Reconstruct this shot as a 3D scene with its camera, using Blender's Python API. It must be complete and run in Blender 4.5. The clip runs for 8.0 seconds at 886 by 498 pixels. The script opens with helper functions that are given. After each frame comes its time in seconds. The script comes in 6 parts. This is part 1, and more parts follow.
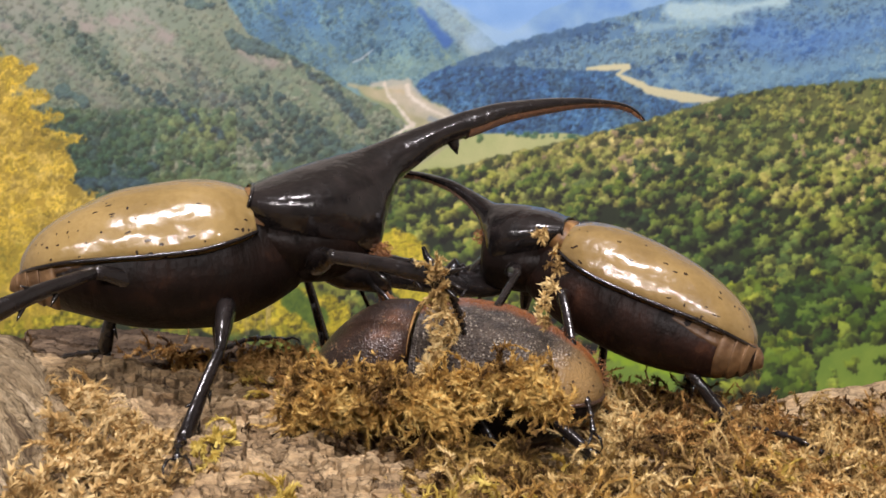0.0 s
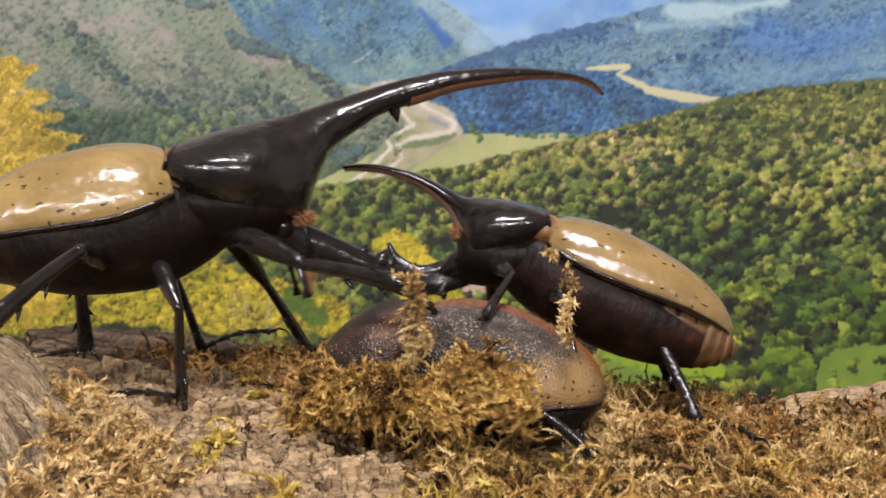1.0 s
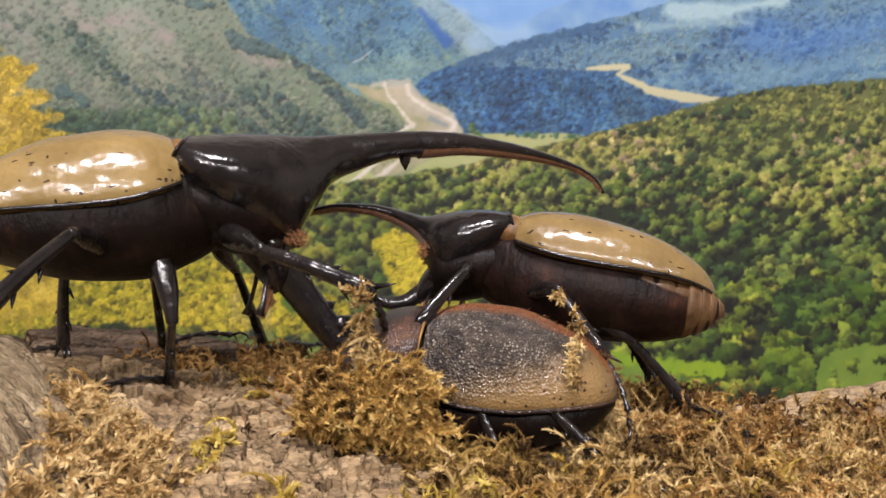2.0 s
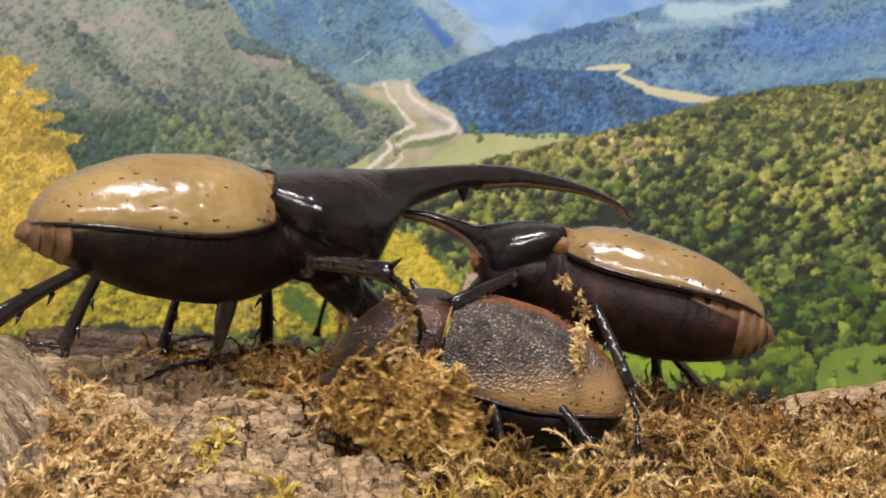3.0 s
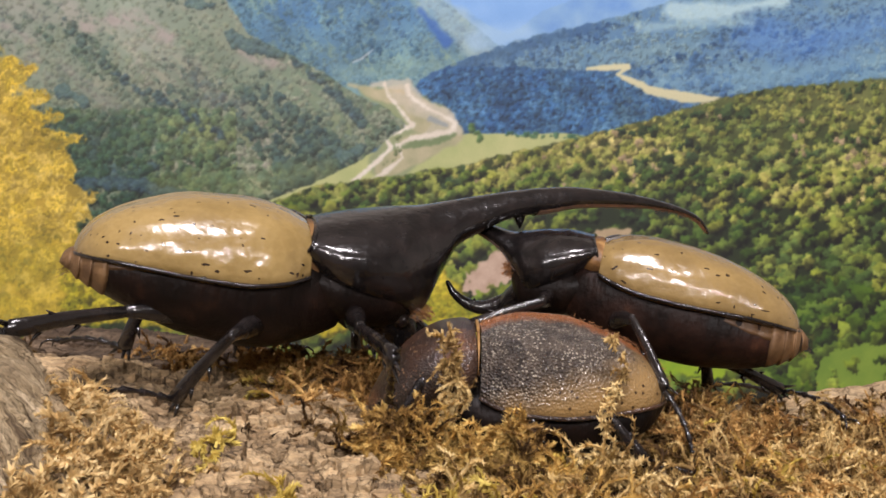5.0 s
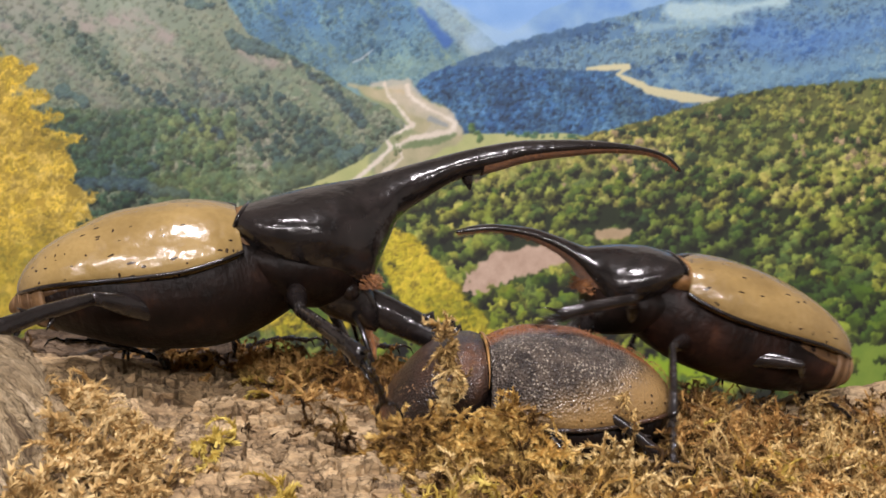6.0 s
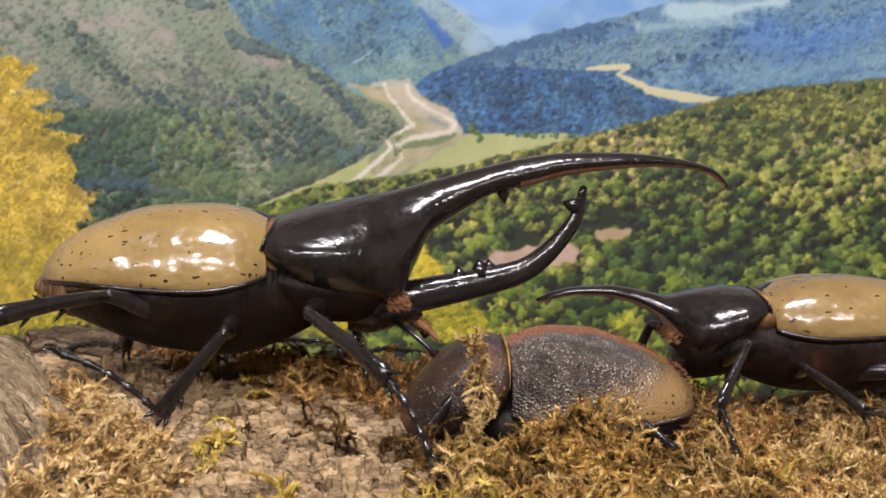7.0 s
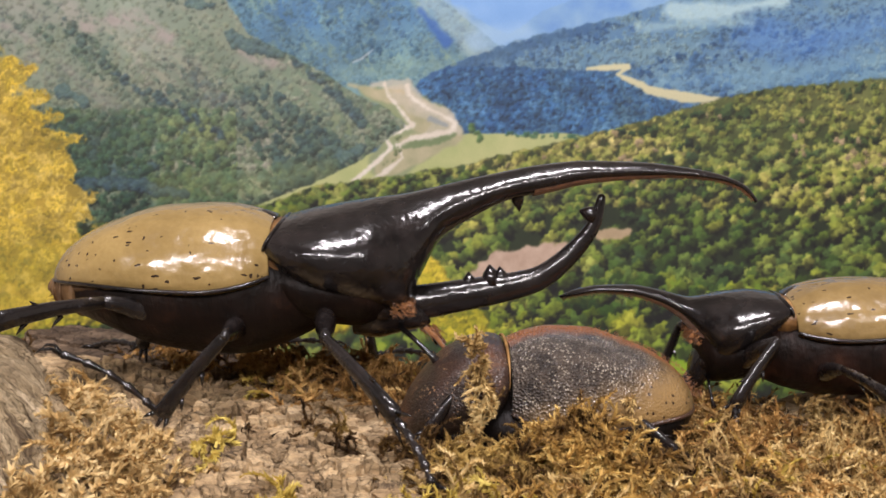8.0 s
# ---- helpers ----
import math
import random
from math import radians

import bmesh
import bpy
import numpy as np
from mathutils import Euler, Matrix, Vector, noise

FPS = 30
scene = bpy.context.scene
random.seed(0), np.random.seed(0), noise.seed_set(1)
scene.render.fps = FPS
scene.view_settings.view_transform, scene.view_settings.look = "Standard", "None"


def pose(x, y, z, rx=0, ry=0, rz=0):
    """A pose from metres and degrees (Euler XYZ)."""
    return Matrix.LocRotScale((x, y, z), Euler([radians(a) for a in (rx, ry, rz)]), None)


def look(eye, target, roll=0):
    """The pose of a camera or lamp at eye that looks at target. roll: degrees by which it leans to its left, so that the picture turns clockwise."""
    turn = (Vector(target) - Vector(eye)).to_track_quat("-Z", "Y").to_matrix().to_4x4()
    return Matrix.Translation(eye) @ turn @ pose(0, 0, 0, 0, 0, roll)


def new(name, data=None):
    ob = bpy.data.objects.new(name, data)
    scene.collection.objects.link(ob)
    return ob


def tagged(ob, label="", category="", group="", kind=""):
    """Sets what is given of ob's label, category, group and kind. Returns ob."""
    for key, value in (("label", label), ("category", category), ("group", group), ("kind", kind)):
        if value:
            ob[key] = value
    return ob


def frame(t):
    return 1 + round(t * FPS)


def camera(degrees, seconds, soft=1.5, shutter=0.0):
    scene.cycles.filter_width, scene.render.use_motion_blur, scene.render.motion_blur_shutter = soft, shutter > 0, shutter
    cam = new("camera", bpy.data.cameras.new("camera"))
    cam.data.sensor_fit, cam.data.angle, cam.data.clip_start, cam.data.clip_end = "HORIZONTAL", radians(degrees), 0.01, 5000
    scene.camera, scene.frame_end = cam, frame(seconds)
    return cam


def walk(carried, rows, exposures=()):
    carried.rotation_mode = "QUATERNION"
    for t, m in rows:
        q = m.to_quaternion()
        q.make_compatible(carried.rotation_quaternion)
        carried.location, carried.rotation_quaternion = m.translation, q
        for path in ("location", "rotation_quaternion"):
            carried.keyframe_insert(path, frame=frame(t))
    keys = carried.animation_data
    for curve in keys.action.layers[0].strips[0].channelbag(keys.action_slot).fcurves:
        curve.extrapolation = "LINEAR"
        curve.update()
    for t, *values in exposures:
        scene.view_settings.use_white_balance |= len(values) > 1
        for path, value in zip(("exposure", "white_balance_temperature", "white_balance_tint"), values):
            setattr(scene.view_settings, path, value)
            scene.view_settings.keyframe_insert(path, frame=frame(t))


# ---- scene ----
cam = camera(45, 8.0, soft=1.7, shutter=0.5)
EYE = (0.0, -0.22, 0.07)
TILT = radians(8)
AIM = (0.0, -0.22 + math.cos(TILT), 0.07 - math.sin(TILT))
walk(cam, [(0, look(EYE, AIM)), (8, look(EYE, AIM))], exposures=[(0, 0.0, 6330, 18), (8, 0.0, 6330, 18)])

# ---- light: a dim room with lamps above and before the table ----
world = bpy.data.worlds.new("room_air")
scene.world = world
world.use_nodes = True
world.node_tree.nodes["Background"].inputs[0].default_value = (1.0, 0.96, 0.9, 1)
world.node_tree.nodes["Background"].inputs[1].default_value = 0.10


def lamp(name, place, target, size_x, size_y, watts, colour):
    data = bpy.data.lights.new(name, "AREA")
    data.shape, data.size, data.size_y, data.energy, data.color = "RECTANGLE", size_x, size_y, watts, colour
    ob = new(name, data)
    ob.matrix_world = look(place, target)
    return ob


for x, watts in ((-0.66, 3.5), (-0.44, 3.5), (-0.06, 3.7), (0.16, 3.7), (0.62, 4.0)):
    lamp("ceiling_lamp", (x, -1.22, 0.80), (0, 0.1, 0), 0.10, 0.13, watts, (1.0, 0.945, 0.89))
lamp("ceiling_lamp", (0.05, -0.42, 1.32), (0, 0.1, 0), 0.50, 0.14, 19.5, (1.0, 0.95, 0.93))


# ---- materials ----
def material(name, rough=0.5, metal=0.0, coat=0.0, coat_rough=0.05):
    m = bpy.data.materials.new(name)
    m.use_nodes = True
    b = m.node_tree.nodes["Principled BSDF"]
    b.inputs["Roughness"].default_value = rough
    b.inputs["Metallic"].default_value = metal
    b.inputs["Coat Weight"].default_value = coat
    b.inputs["Coat Roughness"].default_value = coat_rough
    return m, m.node_tree.nodes, m.node_tree.links, b


def coords(n, l, scale=(1, 1, 1), kind="Object"):
    c, mp = n.new("ShaderNodeTexCoord"), n.new("ShaderNodeMapping")
    l.new(c.outputs[kind], mp.inputs[0])
    mp.inputs["Scale"].default_value = scale
    return mp.outputs[0]


def grain(n, l, where, scale, detail=4, rough=0.55):
    t = n.new("ShaderNodeTexNoise")
    l.new(where, t.inputs["Vector"])
    t.inputs["Scale"].default_value, t.inputs["Detail"].default_value, t.inputs["Roughness"].default_value = scale, detail, rough
    return t.outputs["Fac"]


def cells(n, l, where, scale, feature="F1"):
    t = n.new("ShaderNodeTexVoronoi")
    t.feature = feature
    l.new(where, t.inputs["Vector"])
    t.inputs["Scale"].default_value = scale
    return t


def ramp(n, l, fac, stops):
    r = n.new("ShaderNodeValToRGB")
    l.new(fac, r.inputs[0])
    e = r.color_ramp.elements
    while len(e) < len(stops):
        e.new(0.5)
    for el, (p, c) in zip(e, stops):
        el.position = p
        el.color = (*c, 1) if not isinstance(c, float) else (c, c, c, 1)
    return r.outputs[0]


def mix(n, l, fac, a, b, kind="MIX"):
    x = n.new("ShaderNodeMix")
    x.data_type, x.blend_type = "RGBA", kind
    for socket, v in ((x.inputs[0], fac), (x.inputs[6], a), (x.inputs[7], b)):
        if isinstance(v, (float, int)):
            socket.default_value = v
        elif isinstance(v, tuple):
            socket.default_value = (*v, 1)
        else:
            l.new(v, socket)
    return x.outputs[2]


def sums(n, l, kind, a, b=0.0):
    x = n.new("ShaderNodeMath")
    x.operation = kind
    for socket, v in ((x.inputs[0], a), (x.inputs[1], b)):
        if isinstance(v, (float, int)):
            socket.default_value = v
        else:
            l.new(v, socket)
    return x.outputs[0]


def bump(n, l, b, height, strength, distance, onto=None):
    x = n.new("ShaderNodeBump")
    x.inputs["Strength"].default_value, x.inputs["Distance"].default_value = strength, distance
    l.new(height, x.inputs["Height"])
    if onto is not None:
        l.new(onto, x.inputs["Normal"])
    l.new(x.outputs[0], b.inputs["Normal"])
    l.new(x.outputs[0], b.inputs["Coat Normal"])
    return x.outputs[0]


def black_shell_material():
    m, n, l, b = material("black_chitin", 0.24, coat=0.5, coat_rough=0.10)
    w = coords(n, l)
    g = grain(n, l, w, 260, 5)
    l.new(ramp(n, l, g, [(0.35, (0.008, 0.007, 0.007)), (0.75, (0.023, 0.018, 0.017))]), b.inputs["Base Color"])
    l.new(ramp(n, l, grain(n, l, w, 420, 3), [(0.3, 0.14), (0.75, 0.32)]), b.inputs["Roughness"])
    one = bump(n, l, b, grain(n, l, w, 150, 3), 0.45, 0.0014)
    bump(n, l, b, grain(n, l, w, 900, 3), 0.16, 0.0003, one)
    return m


def ochre_shell_material(name, light, dark, spots):
    m, n, l, b = material(name, 0.26, coat=0.75, coat_rough=0.07)
    w = coords(n, l)
    base = mix(n, l, ramp(n, l, grain(n, l, w, 60, 6, 0.65), [(0.34, 0.0), (0.62, 1.0)]), dark, light)
    base = mix(n, l, ramp(n, l, grain(n, l, w, 900, 2), [(0.35, 0.0), (0.8, 0.28)]), base, (0.20, 0.12, 0.035))
    # short dark dashes that waver along the wing case, and a few longer scratches
    stir = n.new("ShaderNodeTexNoise")
    l.new(w, stir.inputs["Vector"])
    stir.inputs["Scale"].default_value, stir.inputs["Detail"].default_value = 160, 3
    bent = n.new("ShaderNodeVectorMath")
    bent.operation = "MULTIPLY_ADD"
    l.new(stir.outputs["Color"], bent.inputs[0])
    bent.inputs[1].default_value = (0.003, 0.003, 0.003)
    l.new(w, bent.inputs[2])

    def dashes(scale, wide, patch, least):
        mp = n.new("ShaderNodeMapping")
        l.new(bent.outputs[0], mp.inputs[0])
        mp.inputs["Scale"].default_value = scale
        v = cells(n, l, mp.outputs[0], 1.0)
        on = sums(n, l, "LESS_THAN", v.outputs["Distance"], wide)
        return sums(n, l, "MULTIPLY", on, sums(n, l, "GREATER_THAN", grain(n, l, w, patch, 2), least))

    ink = sums(n, l, "MAXIMUM", dashes((210, 560, 560), 0.15, 240, spots), dashes((62, 620, 620), 0.11, 130, spots + 0.05))
    ink = sums(n, l, "MAXIMUM", ink, dashes((520, 300, 300), 0.12, 170, spots + 0.06))
    l.new(mix(n, l, ink, base, (0.035, 0.02, 0.01)), b.inputs["Base Color"])
    one = bump(n, l, b, grain(n, l, w, 125, 2, 0.5), 0.36, 0.0026)
    bump(n, l, b, grain(n, l, w, 480, 3, 0.55), 0.22, 0.0006, one)
    return m


def hen_shell_material():
    m, n, l, b = material("granular_wing_case", 0.30, coat=0.8, coat_rough=0.2)
    w = coords(n, l)
    sep = n.new("ShaderNodeSeparateXYZ")
    l.new(w, sep.inputs[0])
    # dark and pitted towards the shoulders, bare ochre towards the tip and the lower edge
    along = sums(n, l, "MULTIPLY_ADD", sep.outputs[0], 26.0)
    along.node.inputs[2].default_value = 0.95
    high = sums(n, l, "MULTIPLY", sep.outputs[2], 80.0)
    f = sums(n, l, "ADD", sums(n, l, "ADD", along, high), sums(n, l, "MULTIPLY", grain(n, l, w, 180, 4), 0.5))
    f = ramp(n, l, f, [(0.35, 0.0), (0.95, 1.0)])
    ochre = mix(n, l, grain(n, l, w, 120, 4), (0.36, 0.225, 0.085), (0.24, 0.15, 0.058))
    dots = sums(n, l, "LESS_THAN", cells(n, l, coords(n, l, (560, 560, 560)), 1.0).outputs["Distance"], 0.18)
    ochre = mix(n, l, dots, ochre, (0.05, 0.025, 0.01))
    dark = mix(n, l, ramp(n, l, grain(n, l, w, 300, 3), [(0.35, 0.0), (0.7, 1.0)]), (0.045, 0.038, 0.034), (0.12, 0.095, 0.075))
    # pale specks painted on the grains for the glints of the lamps
    glints = sums(n, l, "MULTIPLY", sums(n, l, "LESS_THAN", cells(n, l, w, 1500).outputs["Distance"], 0.34), ramp(n, l, grain(n, l, w, 330, 4, 0.7), [(0.42, 0.0), (0.58, 0.9)]))
    dark = mix(n, l, glints, dark, (0.42, 0.37, 0.29))
    col = mix(n, l, f, ochre, dark)
    # rusty down along the seam
    seam = sums(n, l, "MULTIPLY", sums(n, l, "ABSOLUTE", sep.outputs[1]), 1000 / 7.0)
    seam = ramp(n, l, sums(n, l, "ADD", seam, sums(n, l, "MULTIPLY", grain(n, l, w, 500, 3), 0.6)), [(0.55, 1.0), (1.0, 0.0)])
    l.new(mix(n, l, seam, col, (0.34, 0.115, 0.03)), b.inputs["Base Color"])
    pits = cells(n, l, w, 1900).outputs["Distance"]
    deep = sums(n, l, "MULTIPLY", pits, sums(n, l, "MAXIMUM", f, 0.2))
    one = bump(n, l, b, deep, 1.0, 0.0007)
    bump(n, l, b, grain(n, l, w, 200, 3), 0.2, 0.001, one)
    return m


def hen_shield_material():
    m, n, l, b = material("dark_rusty_shield", 0.32, coat=0.5, coat_rough=0.22)
    w = coords(n, l)
    base = ramp(n, l, grain(n, l, w, 90, 5, 0.6), [(0.44, (0.030, 0.020, 0.016)), (0.60, (0.065, 0.034, 0.022)), (0.76, (0.24, 0.095, 0.035))])
    # lighter specks painted as glints on the grains of the shield
    glints = sums(n, l, "MULTIPLY", sums(n, l, "LESS_THAN", cells(n, l, w, 1300).outputs["Distance"], 0.30), ramp(n, l, grain(n, l, w, 300, 4, 0.7), [(0.50, 0.0), (0.64, 0.8)]))
    base = mix(n, l, glints, base, (0.42, 0.25, 0.13))
    l.new(base, b.inputs["Base Color"])
    one = bump(n, l, b, cells(n, l, w, 2300).outputs["Distance"], 0.55, 0.0005)
    bump(n, l, b, grain(n, l, w, 220, 3), 0.3, 0.001, one)
    return m


def belly_material(name, dark, middle, light):
    m, n, l, b = material(name, 0.45)
    b.inputs["Specular IOR Level"].default_value = 0.15
    w = coords(n, l)
    l.new(ramp(n, l, grain(n, l, w, 120, 5), [(0.35, dark), (0.58, middle), (0.80, light)]), b.inputs["Base Color"])
    one = bump(n, l, b, grain(n, l, coords(n, l, (3.2, 1, 1)), 110, 4, 0.6), 0.35, 0.0018)
    bump(n, l, b, grain(n, l, w, 900, 3), 0.35, 0.0004, one)
    return m


def plain_noise_material(name, stops, scale, rough, bump_scale, depth, sheen=0.0):
    m, n, l, b = material(name, rough)
    w = coords(n, l)
    l.new(ramp(n, l, grain(n, l, w, scale, 5), stops), b.inputs["Base Color"])
    b.inputs["Sheen Weight"].default_value = sheen
    bump(n, l, b, grain(n, l, w, bump_scale, 4), 0.5, depth)
    return m


def moss_material(name, stops):
    m, n, l, b = material(name, 0.75)
    geo = n.new("ShaderNodeNewGeometry")
    w = coords(n, l)
    f = sums(n, l, "ADD", sums(n, l, "MULTIPLY", geo.outputs["Random Per Island"], 0.26), sums(n, l, "MULTIPLY", grain(n, l, w, 85, 4, 0.6), 2.1))
    f = sums(n, l, "SUBTRACT", f, 0.63)
    l.new(ramp(n, l, f, stops), b.inputs["Base Color"])
    b.inputs["Specular IOR Level"].default_value = 0.2
    return m


def bark_material(name, low, middle, high, plates):
    m, n, l, b = material(name, 0.85)
    w = coords(n, l, (1, 1.6, 2.6))
    base = ramp(n, l, grain(n, l, w, 70, 8, 0.65), [(0.28, low), (0.47, middle), (0.70, high)])
    fine = ramp(n, l, grain(n, l, coords(n, l, (1, 3.0, 3.5)), 420, 6, 0.75), [(0.34, 0.48), (0.58, 1.0)])
    base = mix(n, l, 1.0, base, fine, "MULTIPLY")
    stain = ramp(n, l, grain(n, l, coords(n, l, (1, 1.2, 1.6)), 34, 5, 0.62), [(0.54, 0.0), (0.68, 0.7)])
    base = mix(n, l, stain, base, (0.12, 0.075, 0.038))
    # plates: cells with wandering edges, longest down the slope
    shift = n.new("ShaderNodeTexNoise")
    l.new(coords(n, l), shift.inputs["Vector"])
    shift.inputs["Scale"].default_value, shift.inputs["Detail"].default_value = 210, 4
    move = n.new("ShaderNodeVectorMath")
    move.operation = "MULTIPLY_ADD"
    l.new(shift.outputs["Color"], move.inputs[0])
    move.inputs[1].default_value = (0.010, 0.010, 0.0)
    l.new(coords(n, l, (0.8, 0.9, 0.25)), move.inputs[2])
    v = move.outputs[0]
    thin = sums(n, l, "MULTIPLY", grain(n, l, coords(n, l), 90, 3), 0.17)
    one = sums(n, l, "SUBTRACT", sums(n, l, "ADD", cells(n, l, v, plates, "DISTANCE_TO_EDGE").outputs["Distance"], 0.084), thin)
    two = sums(n, l, "SUBTRACT", sums(n, l, "ADD", cells(n, l, v, plates * 2.3, "DISTANCE_TO_EDGE").outputs["Distance"], 0.19), sums(n, l, "MULTIPLY", thin, 1.85))
    broken = ramp(n, l, grain(n, l, coords(n, l), 130, 3), [(0.42, 0.15), (0.60, 1.0)])
    crack = sums(n, l, "MAXIMUM", ramp(n, l, one, [(0.002, 0.9), (0.012, 0.0)]), ramp(n, l, two, [(0.003, 0.8), (0.020, 0.0)]))
    crack = sums(n, l, "MULTIPLY", crack, broken)
    tint = n.new("ShaderNodeSeparateColor")
    l.new(cells(n, l, v, plates).outputs["Color"], tint.inputs[0])
    base = mix(n, l, 1.0, base, ramp(n, l, tint.outputs[0], [(0.0, 0.66), (1.0, 1.0)]), "MULTIPLY")
    own = n.new("ShaderNodeObjectInfo")
    base = mix(n, l, 1.0, base, ramp(n, l, own.outputs["Random"], [(0.0, (0.66, 0.62, 0.58)), (0.6, (1.0, 0.98, 0.95)), (1.0, (1.12, 1.10, 1.08))]), "MULTIPLY")
    l.new(mix(n, l, crack, base, (0.055, 0.034, 0.018)), b.inputs["Base Color"])
    a = bump(n, l, b, ramp(n, l, one, [(0.0, 0.0), (0.09, 1.0)]), 0.9, 0.0007)
    a = bump(n, l, b, tint.outputs[1], 0.7, 0.0007, a)
    a = bump(n, l, b, grain(n, l, coords(n, l, (1, 3, 3)), 240, 6, 0.7), 0.9, 0.0009, a)
    bump(n, l, b, grain(n, l, w, 1500, 3, 0.7), 0.45, 0.0003, a)
    return m


def driftwood_material():
    m, n, l, b = material("weathered_wood", 0.85)
    # fibres run down the flank of the stump, round its axis
    sep = n.new("ShaderNodeSeparateXYZ")
    l.new(coords(n, l), sep.inputs[0])
    turn = sums(n, l, "ARCTAN2", sums(n, l, "ADD", sep.outputs[1], 0.050), sums(n, l, "ADD", sep.outputs[0], 0.088))
    flow = n.new("ShaderNodeCombineXYZ")
    l.new(sums(n, l, "MULTIPLY", turn, 0.032), flow.inputs[0])
    l.new(sums(n, l, "MULTIPLY", sep.outputs[2], 0.07), flow.inputs[2])
    f = flow.outputs[0]
    stir = grain(n, l, coords(n, l), 90, 3)
    bent = n.new("ShaderNodeVectorMath")
    bent.operation = "ADD"
    off = n.new("ShaderNodeCombineXYZ")
    l.new(sums(n, l, "MULTIPLY", stir, 0.005), off.inputs[0])
    l.new(f, bent.inputs[0])
    l.new(off.outputs[0], bent.inputs[1])
    fine = grain(n, l, bent.outputs[0], 1300, 6, 0.75)
    broad = grain(n, l, bent.outputs[0], 520, 5, 0.7)
    col = ramp(n, l, broad, [(0.36, (0.12, 0.08, 0.042)), (0.45, (0.50, 0.375, 0.21)), (0.64, (0.78, 0.62, 0.40))])
    col = mix(n, l, 1.0, col, ramp(n, l, fine, [(0.36, (0.26, 0.23, 0.19)), (0.48, (0.88, 0.87, 0.85)), (0.7, (1.0, 1.0, 1.0))]), "MULTIPLY")
    col = mix(n, l, ramp(n, l, grain(n, l, coords(n, l), 60, 4), [(0.52, 0.0), (0.70, 0.4)]), col, (0.20, 0.14, 0.08))
    l.new(col, b.inputs["Base Color"])
    one = bump(n, l, b, broad, 1.0, 0.0045)
    bump(n, l, b, fine, 1.0, 0.0016, one)
    return m


def print_material():
    m, n, l, b = material("matt_printed_paper", 0.7)
    a = n.new("ShaderNodeAttribute")
    a.attribute_name = "ink"
    w = coords(n, l)
    fibre = ramp(n, l, grain(n, l, w, 900, 3), [(0.3, 0.94), (0.7, 1.0)])
    l.new(mix(n, l, 1.0, a.outputs["Color"], fibre, "MULTIPLY"), b.inputs["Base Color"])
    return m


BLACK = black_shell_material()
OCHRE = ochre_shell_material("ochre_wing_case", (0.385, 0.268, 0.10), (0.26, 0.175, 0.060), 0.46)
OLIVE = ochre_shell_material("olive_wing_case", (0.33, 0.225, 0.085), (0.19, 0.125, 0.046), 0.50)
HEN = hen_shell_material()
HEN_DARK = hen_shield_material()
BELLY = belly_material("black_brown_belly", (0.007, 0.005, 0.004), (0.014, 0.008, 0.006), (0.045, 0.021, 0.012))
BROWN = belly_material("red_brown_belly", (0.008, 0.005, 0.004), (0.028, 0.013, 0.009), (0.10, 0.042, 0.022))
FLANK = plain_noise_material("brown_flank", [(0.30, (0.03, 0.015, 0.008)), (0.5, (0.095, 0.05, 0.02)), (0.75, (0.18, 0.098, 0.038))], 80, 0.42, 900, 0.0005)
TAIL = plain_noise_material("brown_tail", [(0.3, (0.09, 0.046, 0.019)), (0.7, (0.24, 0.135, 0.055))], 220, 0.6, 1200, 0.0004)
DOWN = plain_noise_material("rusty_down", [(0.3, (0.16, 0.055, 0.014)), (0.7, (0.42, 0.18, 0.050))], 600, 0.8, 2500, 0.0004, 0.4)
SKIN = plain_noise_material("tan_neck_skin", [(0.3, (0.16, 0.075, 0.022)), (0.7, (0.46, 0.26, 0.085))], 400, 0.5, 1500, 0.0004)
NECK = plain_noise_material("brown_neck_skin", [(0.3, (0.06, 0.028, 0.010)), (0.5, (0.20, 0.10, 0.032)), (0.72, (0.42, 0.24, 0.085))], 240, 0.45, 1500, 0.0004)
EYE_BLACK = plain_noise_material("glossy_eye", [(0.3, (0.008, 0.006, 0.005)), (0.7, (0.02, 0.012, 0.01))], 900, 0.1, 3000, 0.0001)
BLOND = moss_material("blond_dry_moss", [(0.15, (0.20, 0.12, 0.045)), (0.38, (0.44, 0.285, 0.11)), (0.60, (0.64, 0.45, 0.19)), (0.85, (0.80, 0.62, 0.32))])
STRAW = moss_material("straw_moss", [(0.18, (0.06, 0.034, 0.013)), (0.36, (0.27, 0.165, 0.060)), (0.56, (0.56, 0.385, 0.145)), (0.80, (0.82, 0.64, 0.31))])
MOSS = moss_material("dry_golden_moss", [(0.20, (0.06, 0.03, 0.012)), (0.40, (0.27, 0.155, 0.046)), (0.58, (0.54, 0.335, 0.088)), (0.82, (0.78, 0.57, 0.20))])
PILE = moss_material("dry_brown_moss", [(0.20, (0.05, 0.025, 0.011)), (0.40, (0.22, 0.115, 0.038)), (0.60, (0.44, 0.25, 0.075)), (0.85, (0.66, 0.43, 0.16))])
# dark moss colour that carries shade under the female and between tufts
SHADE_MOSS = moss_material("dark_shade_moss", [(0.20, (0.022, 0.012, 0.006)), (0.45, (0.085, 0.045, 0.015)), (0.65, (0.21, 0.125, 0.035)), (0.88, (0.46, 0.31, 0.09))])
GREENER = moss_material("yellow_green_moss", [(0.10, (0.16, 0.09, 0.015)), (0.35, (0.36, 0.235, 0.04)), (0.58, (0.52, 0.38, 0.075)), (0.82, (0.68, 0.54, 0.14))])
